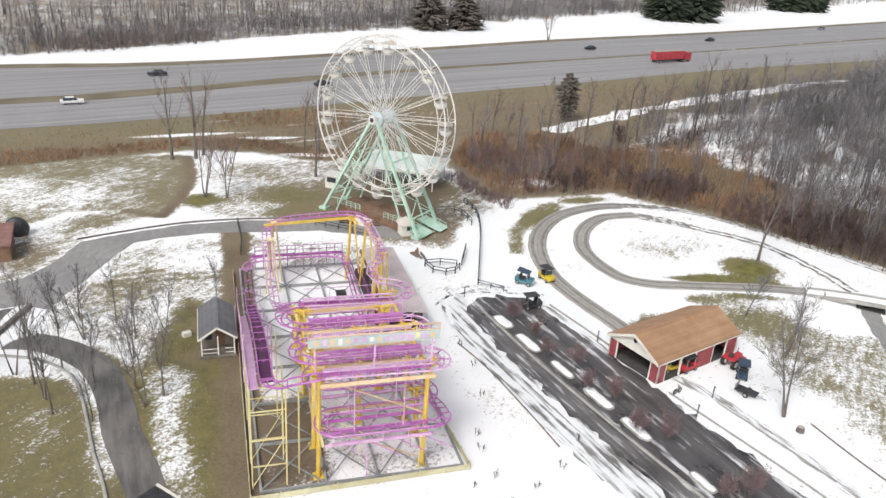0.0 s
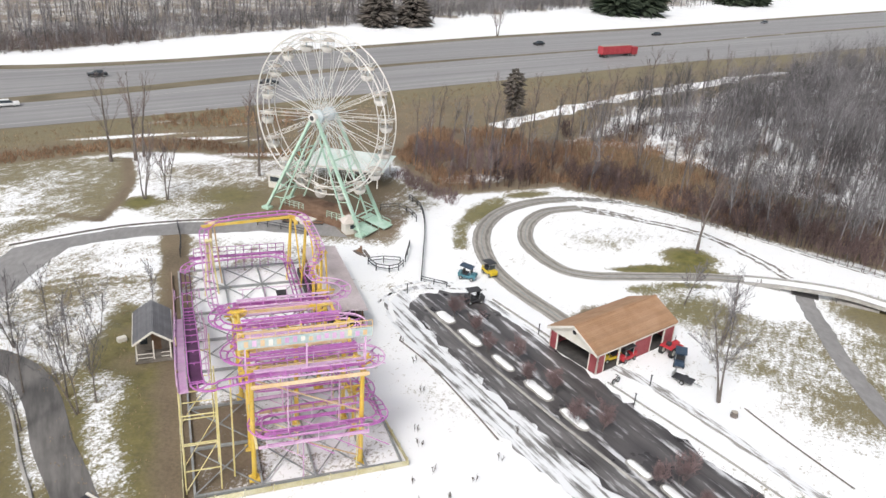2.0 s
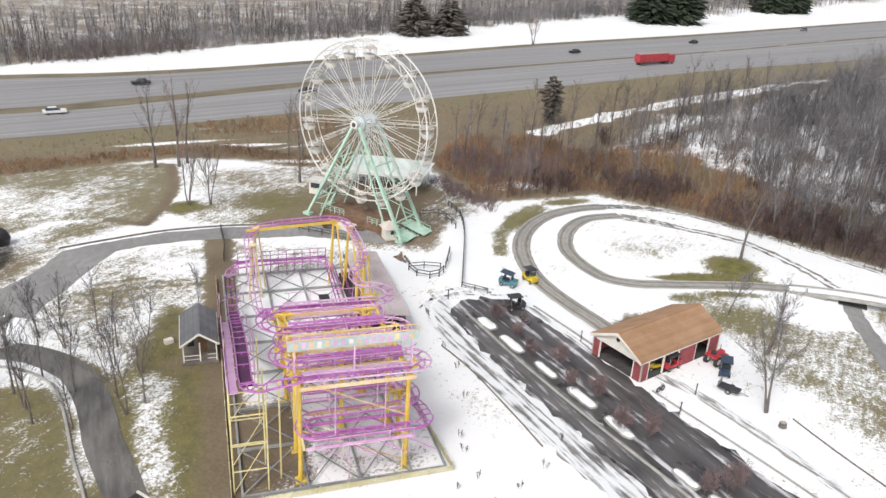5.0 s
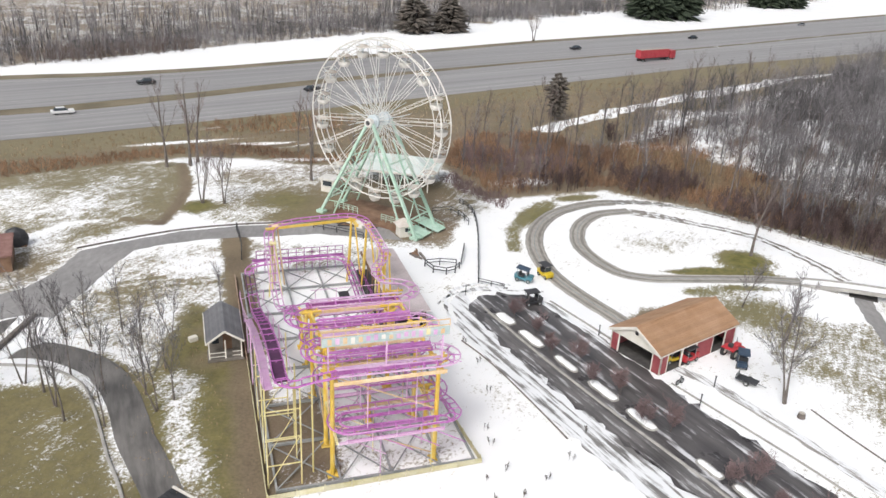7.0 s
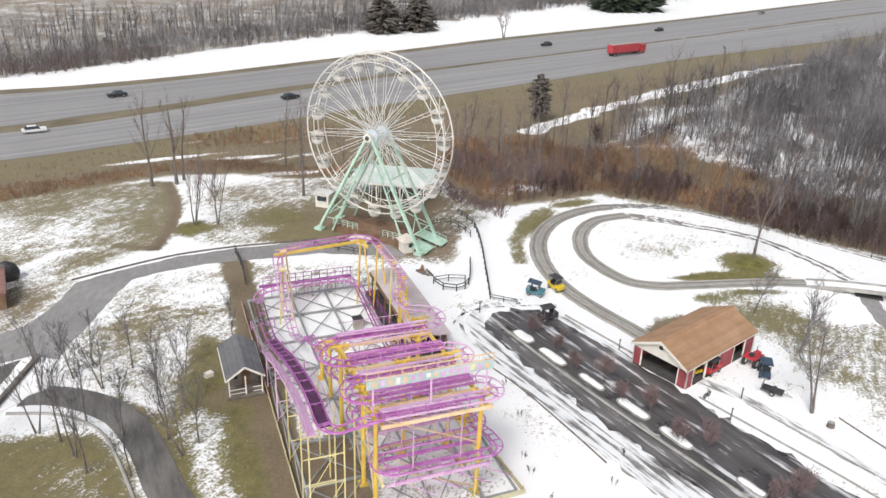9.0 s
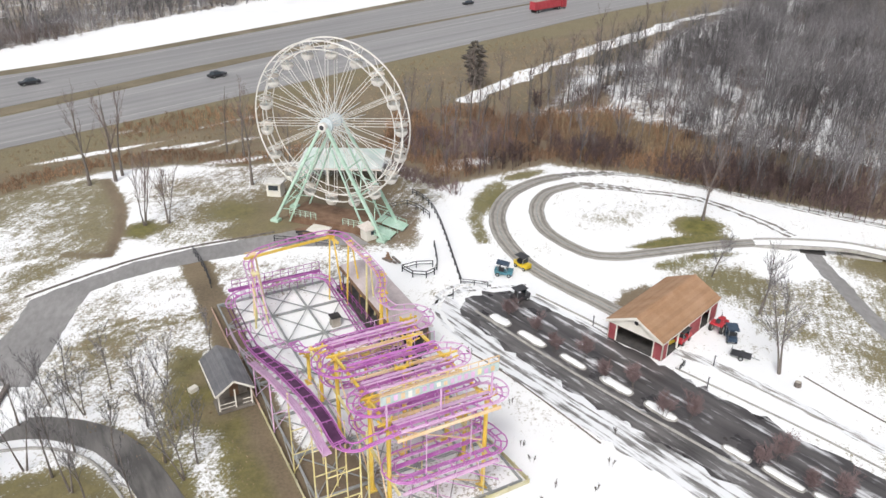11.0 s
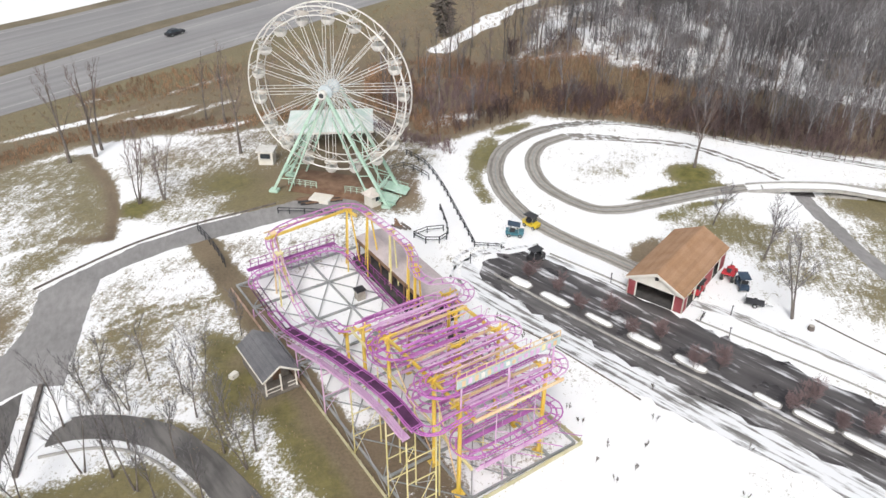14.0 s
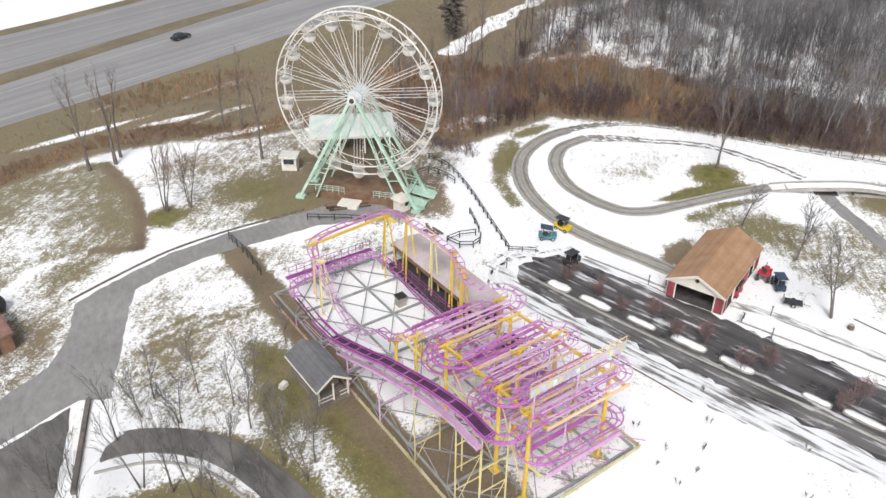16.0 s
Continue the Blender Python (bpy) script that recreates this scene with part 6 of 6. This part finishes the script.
    part("trunk", tube(bmesh.new(), (0, 0, -0.05), (0, 0, h * 0.95), 0.022 * h, 0.03, 7), BARK, t)
    V, F = [], []
    for _ in range(int(230 * h / 8)):
        z = h * (0.1 + 0.9 * rng.random() ** 1.25)
        a = rng.uniform(0, 2 * math.pi)
        taper = math.sin(math.pi * min(1.0, z / h) ** 1.3) ** 0.6 * 0.9 + 0.1 if blunt else min(1.0, 1.5 * (1.04 - z / h)) ** 0.7
        reach = r * taper * rng.uniform(0.35 if blunt else 0.5, 1.15)
        d = Vector((math.cos(a), math.sin(a), rng.uniform(-0.35, 0.2)))
        s = Vector((-math.sin(a), math.cos(a), 0)) * (0.16 + 0.14 * reach)
        up = Vector((0, 0, 0.16 + 0.05 * reach))
        p = Vector((0, 0, z)) + d * reach * 0.15
        q = Vector((0, 0, z)) + d * reach
        b = len(V)
        mid = p.lerp(q, 0.55)
        V += [p, mid + s + up * 0.3, q, mid - s + up * 0.3, mid + up * 1.4, mid - up]
        F += [(b, b + 1, b + 4), (b + 1, b + 2, b + 4), (b + 2, b + 3, b + 4), (b + 3, b, b + 4), (b + 1, b, b + 5), (b + 2, b + 1, b + 5), (b + 3, b + 2, b + 5), (b, b + 3, b + 5)]
    raw("crown", V, F, mat, t)


conifer(29.6, 177.5, 11.0, 3.2, 1, DRYNEEDLE, "dark shaggy round-topped evergreen on the highway verge", True)
bare_tree(37.9, 155.3, 5.5, 75, 1.0, 5, 7, twig=MAROON, label="broad dark bare bush at the edge of the brush")
conifer(112, 402, 26, 13, 4, NEEDLE, "large dark evergreen beyond the highway")
conifer(128, 408, 26, 13, 5, NEEDLE, "large dark evergreen beyond the highway")
conifer(210, 497, 26, 13, 6, NEEDLE, "large dark evergreen beyond the highway")
conifer(228, 505, 24, 12, 7, NEEDLE, "large dark evergreen beyond the highway")
conifer(-6, 310, 15, 8, 8, DRYNEEDLE, "brownish conifer beyond the snow bank")
conifer(8, 318, 14, 8, 9, DRYNEEDLE, "brownish conifer beyond the snow bank")


def scatter(poly, spacing, seed):
    """Jittered places inside a stretch of the plan."""
    g = np.random.default_rng(seed)
    P = np.array(poly)
    lo, hi = P.min(0), P.max(0)
    X, Y = np.meshgrid(np.arange(lo[0], hi[0], spacing), np.arange(lo[1], hi[1], spacing))
    X, Y = X + g.uniform(-0.5, 0.5, X.shape) * spacing, Y + g.uniform(-0.5, 0.5, Y.shape) * spacing
    keep = inside(X, Y, [tuple(p) for p in poly])
    return np.stack([X[keep], Y[keep]], -1), g


def planted(name, poly, spacing, seed, variants, lo, hi, material, label, category, sink=0.0, patchy=0.0):
    """Many plants of a few grown forms, turned and scaled, as one mesh; patchy leaves uneven clearings and heights."""
    places, g = scatter(poly, spacing, seed)
    swell = np.array([noise.noise(Vector((x * 0.085, y * 0.085, seed))) + 0.5 * noise.noise(Vector((x * 0.23, y * 0.23, seed + 5))) for x, y in places])
    keep = swell > -0.75 + patchy + g.uniform(-0.15, 0.15, len(places))
    places, swell = places[keep], swell[keep]
    VV, QQ, base = [], [], 0
    kind = g.integers(0, len(variants), len(places))
    for k, (V, F) in enumerate(variants):
        here = places[kind == k]
        if not len(here):
            continue
        V, F = np.array([tuple(v) for v in V]), np.array(F)
        turn, size = g.uniform(0, 2 * np.pi, len(here)), g.uniform(lo, hi, len(here)) * (1 + 0.35 * patchy * swell[kind == k])
        c, s = np.cos(turn)[:, None], np.sin(turn)[:, None]
        x = (V[:, 0] * c - V[:, 1] * s) * size[:, None] + here[:, :1]
        y = (V[:, 0] * s + V[:, 1] * c) * size[:, None] + here[:, 1:]
        z = V[:, 2] * size[:, None] - sink
        VV.append(np.stack([x, y, z], -1).reshape(-1, 3))
        QQ.append((F[None] + (base + np.arange(len(here)) * len(V))[:, None, None]).reshape(-1, F.shape[1]))
        base += len(here) * len(V)
    ob = bulk_mesh(name, np.concatenate(VV), np.concatenate(QQ), material)
    return tagged(ob, label, category, "", "stuff")


def tree_forms(n, seed, height, spread, side, levels, sides=3, thicken=1.0):
    out = []
    for i in range(n):
        out.append(limb_arrays(grow(random.Random(seed + i), height, spread, 0.09, 1, levels, side), sides, thicken))
    return out


def brush_forms(n, seed, stalks, height, splay):
    out = []
    for i in range(n):
        rng = random.Random(seed + i)
        limbs = []
        for _ in range(stalks):
            a, t = rng.uniform(0, 2 * math.pi), rng.uniform(0.05, splay)
            p = Vector((rng.uniform(-0.5, 0.5), rng.uniform(-0.5, 0.5), -0.05))
            d = Vector((math.cos(a) * t, math.sin(a) * t, 1)).normalized()
            q = p + d * height * rng.uniform(0.6, 1.1)
            limbs.append((p, q, 0.036, 0.018, 0))
            for _ in range(2):
                m = p.lerp(q, rng.uniform(0.35, 0.8))
                limbs.append((m, m + (d + Vector((rng.uniform(-0.7, 0.7), rng.uniform(-0.7, 0.7), 0.1))).normalized() * height * 0.35, 0.02, 0.012, 1))
        out.append(limb_arrays(limbs, 3))
    return out


NEAR_FOREST = [(39, 161), (56, 157), (64, 144), (71, 136), (79, 128), (101, 106), (128, 88), (150, 120), (165, 262), (146, 249), (116, 224), (86, 195), (60, 176), (46, 168)]
FAR_FOREST = [(128, 88), (190, 60), (330, 40), (420, 260), (300, 350), (190, 272), (160, 248), (150, 120)]
BEYOND = WOODS + [(720, 1000), (560, 960), (240, 660), (120, 540), (30, 450), (-60, 360), (-130, 300), (-220, 230), (-340, 190)]
planted("forest", NEAR_FOREST, 2.5, 21, tree_forms(10, 300, 10.5, 0.75, 9, 2, 3, 0.95), 0.55, 1.25, GREYTWIG, "dense leafless grey-brown woodland", "woodland", patchy=0.5)
planted("forest_distance", FAR_FOREST, 3.8, 22, tree_forms(5, 320, 11, 0.75, 6, 2, 3, 1.3), 0.7, 1.3, GREYTWIG, "dense leafless woodland further off", "woodland", patchy=0.35)
planted("forest_across_highway", BEYOND, 5.2, 23, tree_forms(5, 340, 9, 0.7, 3, 2, 3, 1.8), 0.6, 1.2, GREYTWIG, "leafless woodland beyond the highway's snow bank", "woodland")
planted("forest_undergrowth", NEAR_FOREST, 2.2, 24, brush_forms(6, 360, 9, 2.2, 0.9), 0.5, 1.3, MAROON, "tangled bare undergrowth on the woodland floor", "undergrowth", patchy=0.7)
BRUSH = [(2.5, 141), (8, 130), (10.5, 122.5), (20.5, 126), (31, 129.5), (45.6, 122), (56.5, 112), (66, 112), (69, 122), (64, 140), (56, 156), (38.6, 159), (26, 163), (8, 160)]
BRUSH_FRONT = [(14, 123.6), (20.5, 124.4), (31, 127.4), (45, 119.4), (55.2, 108.8), (66, 99.8), (88, 80.5), (98, 92), (72, 112), (60, 122), (47, 131), (33, 137), (18, 134)]
WOOD_EDGE = [(55, 111.6), (66.5, 102.4), (90, 84), (130, 62), (165, 60), (100, 105), (79, 127), (71, 135), (62, 143)]
planted("brush", BRUSH, 1.05, 25, brush_forms(6, 380, 9, 1.9, 0.9), 0.4, 1.15, RUSSET, "russet-brown thicket of bare brush", "brush", patchy=0.55)
planted("front_scrub", BRUSH_FRONT, 1.3, 41, tree_forms(6, 640, 3.4, 1.0, 8, 2, 3, 1.5), 0.5, 1.3, MAROON, "maroon-brown scrub along the edge of the snow", "brush", patchy=0.5)
planted("corner_scrub", [(4, 140), (9, 128), (13, 123), (22, 126), (30, 131), (27, 141), (14, 148)], 1.8, 42, tree_forms(5, 660, 3.8, 1.0, 8, 2, 3, 1.4), 0.45, 1.1, MAUVE, "pale mauve tangled scrub behind the wheel", "brush", patchy=0.75)
planted("brush_saplings", BRUSH, 6.5, 43, tree_forms(5, 680, 8.0, 0.6, 7, 2, 3, 1.0), 0.6, 1.2, GREYTWIG, "scattered bare saplings standing in the brush", "saplings", patchy=0.3)
planted("woodland_edge_trees", WOOD_EDGE, 2.6, 36, tree_forms(6, 560, 9.5, 0.75, 9, 2, 3, 0.95), 0.5, 1.2, GREYTWIG, "bare trees crowding the edge of the snow", "woodland", patchy=0.45)
planted("woodland_edge", WOOD_EDGE, 1.5, 34, brush_forms(6, 520, 8, 2.2, 0.9), 0.4, 1.2, MAROON, "maroon-brown thicket under the first trees", "undergrowth", patchy=0.5)
planted("reeds", [(34, 133), (52, 127), (60, 120), (63, 130), (60, 140), (52, 150), (40, 150)], 1.3, 26, brush_forms(4, 400, 8, 1.9, 0.3), 0.7, 1.2, REED, "tan standing reeds among the brush", "reeds")
planted("hedge_thicket", [(-85, 113), (-70, 121), (-59.6, 128), (-45.6, 138), (-33.5, 139), (-21.5, 135.5), (-6, 139), (-6, 144), (-22, 141), (-34, 146), (-46, 143.5), (-61, 134), (-86, 122)], 1.0, 27, brush_forms(5, 420, 8, 1.0, 0.9), 0.5, 1.2, RUSSET, "low dark thicket along the highway ditch", "brush")
planted("verge_grass", [(-85, 122), (-61, 134), (-46, 143.5), (-34, 146), (-6, 144), (8, 160), (26, 163), (38, 159), (61, 186), (84, 200), (100, 222), (54, 230), (0, 190), (-30, 170), (-65, 146), (-90, 132)], 2.0, 28, brush_forms(4, 440, 6, 0.7, 0.7), 0.5, 1.1, REED, "tufts of dead tan grass on the verge", "grass")
planted("verge_brush", [(-45, 152), (-20, 158), (-16, 170), (-30, 171), (-48, 160)], 1.4, 35, brush_forms(4, 540, 7, 1.2, 0.6), 0.6, 1.2, RUSSET, "patch of russet brush below the highway", "brush")
planted("lawn_tufts", [(-27, 77), (-22, 69), (-19, 58), (-14.5, 48), (-10, 36), (-24, 36), (-24, 50), (-29, 62), (-40, 71), (-40, 92), (-27, 96)], 1.7, 29, brush_forms(4, 460, 5, 0.28, 1.0), 0.5, 1.2, REED, "tufts of dead grass through the snow", "grass")
planted("bush_row", [(12, 116.5), (13.5, 121.5), (10.2, 123), (4, 133), (1, 130), (8, 120)], 0.9, 31, brush_forms(4, 480, 8, 1.2, 0.9), 0.6, 1.2, MAUVE, "bare tangle of low bushes behind the wheel", "bushes")

planted("far_thicket", [(-112, 211), (-98, 220), (-84, 235), (-70, 250), (-80, 254), (-98, 240), (-114, 222)], 2.2, 33, brush_forms(4, 500, 10, 4.0, 0.5), 0.7, 1.2, TWIG, "dark bare thicket on the far bank", "brush")
planted("far_wood_edge", [(-200, 161), (-115.3, 205), (-94.6, 227), (-62.3, 262.6), (-18.4, 305), (43.4, 366), (92.7, 416), (141.4, 434), (135, 460), (80, 440), (25, 385), (-35, 325), (-85, 275), (-130, 228), (-205, 182)], 3.0, 44, brush_forms(5, 700, 10, 4.6, 0.6), 0.6, 1.4, GREYTWIG, "dark leafless wood edge beyond the snow bank", "woodland", patchy=0.4)

# ---- small plants dotted over the snow ----
for i, (x, y) in enumerate(((5.5, 55.4), (12.4, 53.6), (6.5, 52.0), (9.9, 51.0), (4.8, 50.8), (7.5, 48.8), (5.4, 48.1), (18.7, 47.7), (15.2, 43.3), (5.9, 63.5), (5.2, 69), (3.9, 73), (5.2, 57.6), (14.6, 57.4))):
    rng = random.Random(600 + i)
    s = thing("snow_shrub", "small dark shrub poking through clean snow", "shrub", pose(x, y, 0, 0, 0, 60 * i), "shrubs in the snow")
    V, F = limb_arrays(grow(rng, 0.8, 0.5, 0.15, 2, 2, 4), 3, 1.1)
    raw("bush", V, F, BARK, s)


# ---- rails and fences ----
def rail_fence(name, run, h, label, mat=None, step=1.6, rails=(1.0, 0.55), r=0.045, category="fence"):
    t = thing(name, label, category)
    pts = smooth_run(run, step)
    for f in rails:
        part("rail", sweep(bmesh.new(), [p + Vector((0, 0, h * f)) for p in pts], r, 5), mat or DARK, t)
    for p in pts:
        part("post", tube(bmesh.new(), p + Vector((0, 0, -0.05)), p + Vector((0, 0, h)), r * 1.2, seg=6), mat or DARK, t)


rail_fence("path_fence", [(5.0, 118.2), (6.8, 113.6), (7.2, 106.2), (6.7, 95.6), (6.3, 88.4)], 0.9, "long dark rail fence across the snow", r=0.065)
rail_fence("short_fence", [(6.3, 88.4), (9.5, 87.0)], 0.7, "short low dark rail at the fence's end", r=0.05)
rail_fence("queue_rail", [(-0.6, 92.9), (0.5, 91.1), (2.2, 90.6), (3.4, 91.3), (4.0, 92.6)], 0.95, "curved dark queue rail bent round the entrance", r=0.07)
rail_fence("gate_rail", [(4.3, 94.0), (4.6, 96.4), (4.9, 99.2)], 0.95, "straight dark rail by the queue", r=0.07)
rail_fence("queue_bar", [(-0.6, 92.9), (1.4, 93.6), (3.6, 93.4)], 0.95, "dark bar closing the queue", r=0.06)
rail_fence("boundary_fence", [(-27.8, 102.6), (-26, 97.4), (-24.9, 92.8)], 1.3, "dark fence between the drive and the coaster", step=1.2, rails=(1.0, 0.66, 0.33), r=0.05)
rail_fence("wheel_fence", [(0.5, 112.6), (3.4, 113.6), (5.4, 110.4), (6.0, 108.6)], 1.0, "dark railing beside the wheel's ramp", r=0.06)
rail_fence("plaza_rail", [(-9.5, 101.6), (-13.5, 103.4), (-17, 104.6)], 0.9, "dark rail between the drive and the wheel", r=0.06)
for i, (x, y) in enumerate(((21.4, 75.2), (19.4, 75.9), (4.5, 84.8), (29.4, 66.0), (26.8, 62.6))):
    p = thing("marker_post", "thin dark marker post standing in the snow", "post", pose(x, y, 0), "marker posts")
    part("shaft", tube(bmesh.new(), (0, 0, -0.05), (0, 0, 1.3), 0.06, seg=6), DARK, p)
    part("cap", box(bmesh.new(), (0, 0, 1.33), (0.16, 0.16, 0.08), bevel=0.02), DARK, p)


# ---- carts, tractor and clutter ----
def wheels(t, spots, r, w):
    for x, y in spots:
        tyre = part("wheel", tube(bmesh.new(), (x, y - w / 2, r), (x, y + w / 2, r), r, seg=16), RUBBER, t)
        part("rim", tube(bmesh.new(), (x, y - w / 2 - 0.01, r), (x, y + w / 2 + 0.01, r), r * 0.55, seg=12), GALV, tyre)


def cart(x, y, rz, body, roof, label, tilt_roof=0.0):
    t = thing("ride_cart", label, "cart", pose(x, y, 0.04, 0, 0, rz), "carts on the ride")
    wheels(t, ((0.75, 0.5), (0.75, -0.5), (-0.75, 0.5), (-0.75, -0.5)), 0.27, 0.18)
    bm = box(bmesh.new(), (0.0, 0, 0.5), (2.3, 1.1, 0.35), bevel=0.1)
    box(bm, (0.85, 0, 0.78), (0.75, 1.0, 0.36), bevel=0.12), box(bm, (-0.95, 0, 0.75), (0.5, 1.0, 0.4), bevel=0.08)
    part("body", bm, body, t)
    bm = box(bmesh.new(), (-0.25, 0, 0.82), (0.55, 0.95, 0.16), bevel=0.05)
    box(bm, (-0.55, 0, 1.1), (0.14, 0.95, 0.5), bevel=0.04)
    part("seat", bm, DARK, t)
    for px in (0.5, -0.8):
        for py in (0.48, -0.48):
            part("roof_post", tube(bmesh.new(), (px, py, 0.7), (px, py, 1.75), 0.03, seg=6), GALV, t)
    part("roof", box(bmesh.new(), (-0.15, 0, 1.8), (1.7, 1.25, 0.09), bevel=0.03, tilt=(0, tilt_roof)), roof, t)
    part("windscreen", box(bmesh.new(), (0.52, 0, 1.25), (0.03, 0.9, 0.6)), GLASS, t)
    part("steering_wheel", tube(bmesh.new(), (0.3, 0.2, 1.0), (0.33, 0.2, 1.03), 0.17, seg=12), DARK, t)


cart(15.3, 91.0, -62, CARTYELLOW, DARK, "yellow open ride cart with a dark roof on the track")
cart(12.3, 89.5, -25, TEAL, NAVY, "teal open cart with a tilted dark roof in the snow", 9)
cart(12.6, 83.0, 20, DARK, DARK, "dark snow-dusted cart at the head of the lot")
cart(33.9, 70.4, 70, NAVY, NAVY, "navy cart parked beside the barn")
cart(26.3, 70.8, 205, CARTYELLOW, CARTYELLOW, "yellow cart parked inside the barn")
cart(28.2, 71.0, 35, CARTRED, DARK, "dark red cart in the barn's open bay")

tractor = thing("tractor", "small red tractor parked beside the barn", "tractor", pose(33.6, 72.6, 0.0, 0, 0, 40))
for y in (0.62, -0.62):
    w = part("rear_wheel", tube(bmesh.new(), (-0.6, y - 0.16, 0.62), (-0.6, y + 0.16, 0.62), 0.62, seg=18), RUBBER, tractor)
    part("rim", tube(bmesh.new(), (-0.6, y - 0.17, 0.62), (-0.6, y + 0.17, 0.62), 0.34, seg=14), CREAM, w)
    w = part("front_wheel", tube(bmesh.new(), (0.95, y * 0.8 - 0.1, 0.36), (0.95, y * 0.8 + 0.1, 0.36), 0.36, seg=14), RUBBER, tractor)
part("bonnet", box(bmesh.new(), (0.65, 0, 0.95), (1.4, 0.62, 0.55), bevel=0.1), CARTRED, tractor)
part("mudguard", box(bmesh.new(), (-0.6, 0, 1.2), (1.2, 1.5, 0.16), bevel=0.07), CARTRED, tractor)
part("seat", box(bmesh.new(), (-0.55, 0, 1.45), (0.5, 0.5, 0.4), bevel=0.1), DARK, tractor)
part("exhaust", tube(bmesh.new(), (0.9, 0.1, 1.2), (0.9, 0.1, 1.9), 0.04, seg=8), DARK, tractor)
part("loader", box(bmesh.new(), (1.55, 0, 0.5), (0.3, 1.3, 0.5), bevel=0.08), CARTRED, tractor)

sledge = thing("flat_trailer", "low grey flat trailer half under snow", "trailer", pose(33.2, 67.0, 0, 0, 0, -40))
wheels(sledge, ((0.1, 0.65), (0.1, -0.65)), 0.28, 0.16)
part("bed", box(bmesh.new(), (0, 0, 0.45), (2.2, 1.15, 0.12), bevel=0.02), DARK, sledge)
part("rail", box(bmesh.new(), (-1.05, 0, 0.75), (0.08, 1.1, 0.5)), GALV, sledge)
part("drawbar", beam(bmesh.new(), (1.0, 0, 0.4), (2.0, 0, 0.3), 0.08), GALV, sledge)
rack = thing("wheel_rack", "small dark wheeled frame in front of the barn", "hand cart", pose(25.9, 66.4, 0, 0, 0, 35))
wheels(rack, ((0.35, 0), (-0.35, 0)), 0.32, 0.06)
bm = bmesh.new()
for a, b in (((-0.35, 0, 0.32), (0.1, 0, 0.85)), ((0.1, 0, 0.85), (0.35, 0, 0.32)), ((-0.35, 0, 0.32), (0.0, 0, 0.32)), ((0.1, -0.25, 0.95), (0.1, 0.25, 0.95)), ((0.1, 0, 0.85), (0.1, 0, 0.95))):
    tube(bm, a, b, 0.035, seg=6)
part("frame", bm, DARK, rack)
stump = thing("stump", "dark cut stump at the edge of the barn lane", "stump", pose(36.4, 61.2, 0))
part("wood", tube(bmesh.new(), (0, 0, -0.05), (0, 0, 0.5), 0.4, 0.32, 12), BARK, stump)
part("cut_face", tube(bmesh.new(), (0, 0, 0.5), (0, 0, 0.52), 0.29, seg=12), PALEWOOD, stump)


# ---- highway traffic ----
def road_car(x, y, rz, paint, label):
    t = thing("car", label, "car", pose(x, y, 0.06, 0, 0, rz), "cars on the highway")
    wheels(t, ((1.4, 0.78), (1.4, -0.78), (-1.35, 0.78), (-1.35, -0.78)), 0.33, 0.22)
    bm = box(bmesh.new(), (0, 0, 0.62), (4.6, 1.8, 0.58), bevel=0.16)
    part("body", bm, paint, t)
    bm = bmesh.new()
    lo, hi = [(1.15, 0.82), (-1.75, 0.82)], [(0.45, 0.62), (-1.3, 0.62)]
    a = [bm.verts.new((px, py * s, 0.88)) for (px, py), s in ((lo[0], 1), (lo[0], -1), (lo[1], -1), (lo[1], 1))]
    b = [bm.verts.new((px, py * s, 1.45)) for (px, py), s in ((hi[0], 1), (hi[0], -1), (hi[1], -1), (hi[1], 1))]
    for i in range(4):
        bm.faces.new((a[i], a[(i + 1) % 4], b[(i + 1) % 4], b[i]))
    bm.faces.new(b)
    part("windows", bm, GLASS, t)
    part("cabin_roof", box(bmesh.new(), (-0.43, 0, 1.46), (1.7, 1.25, 0.06), bevel=0.02), paint, t)


for x, y, rz, paint, label in ((-78.2, 162.8, 30, CARWHITE, "white car on the near carriageway"), (-71.5, 195.6, 210, CARBLACK, "black car on the far carriageway"), (53.8, 287, 216, CARBLACK, "black car on the far carriageway"), (111.7, 332, 216, CARBLACK, "black car on the far carriageway"), (191, 404, 218, CARGREY, "silver-grey car on the far carriageway"), (-29.7, 196.4, 38, CARBLACK, "black car on the near carriageway")):
    road_car(x, y, rz, paint, label)
truck = thing("articulated_lorry", "red articulated lorry with a pale top on the near carriageway", "lorry", pose(80, 272.6, 0.06, 0, 0, 32.5))
trailer = part("trailer", box(bmesh.new(), (-2.6, 0, 2.5), (14.0, 2.6, 2.7), bevel=0.08), TRUCKRED, truck, "red curtain-sided trailer")
part("trailer_top", box(bmesh.new(), (-2.6, 0, 3.9), (13.8, 2.4, 0.1)), PALEWOOD, trailer)
cab = part("cab", box(bmesh.new(), (6.7, 0, 1.9), (2.6, 2.5, 2.6), bevel=0.2), TRUCKRED, truck)
part("windscreen", box(bmesh.new(), (8.02, 0, 2.4), (0.05, 2.1, 0.9)), GLASS, cab)
part("chassis", box(bmesh.new(), (0.5, 0, 0.85), (15.5, 1.2, 0.3)), DARK, truck)
wheels(truck, [(x, y) for x in (-8.2, -7.0, 3.6, 4.8, 7.2) for y in (1.0, -1.0)], 0.5, 0.35)
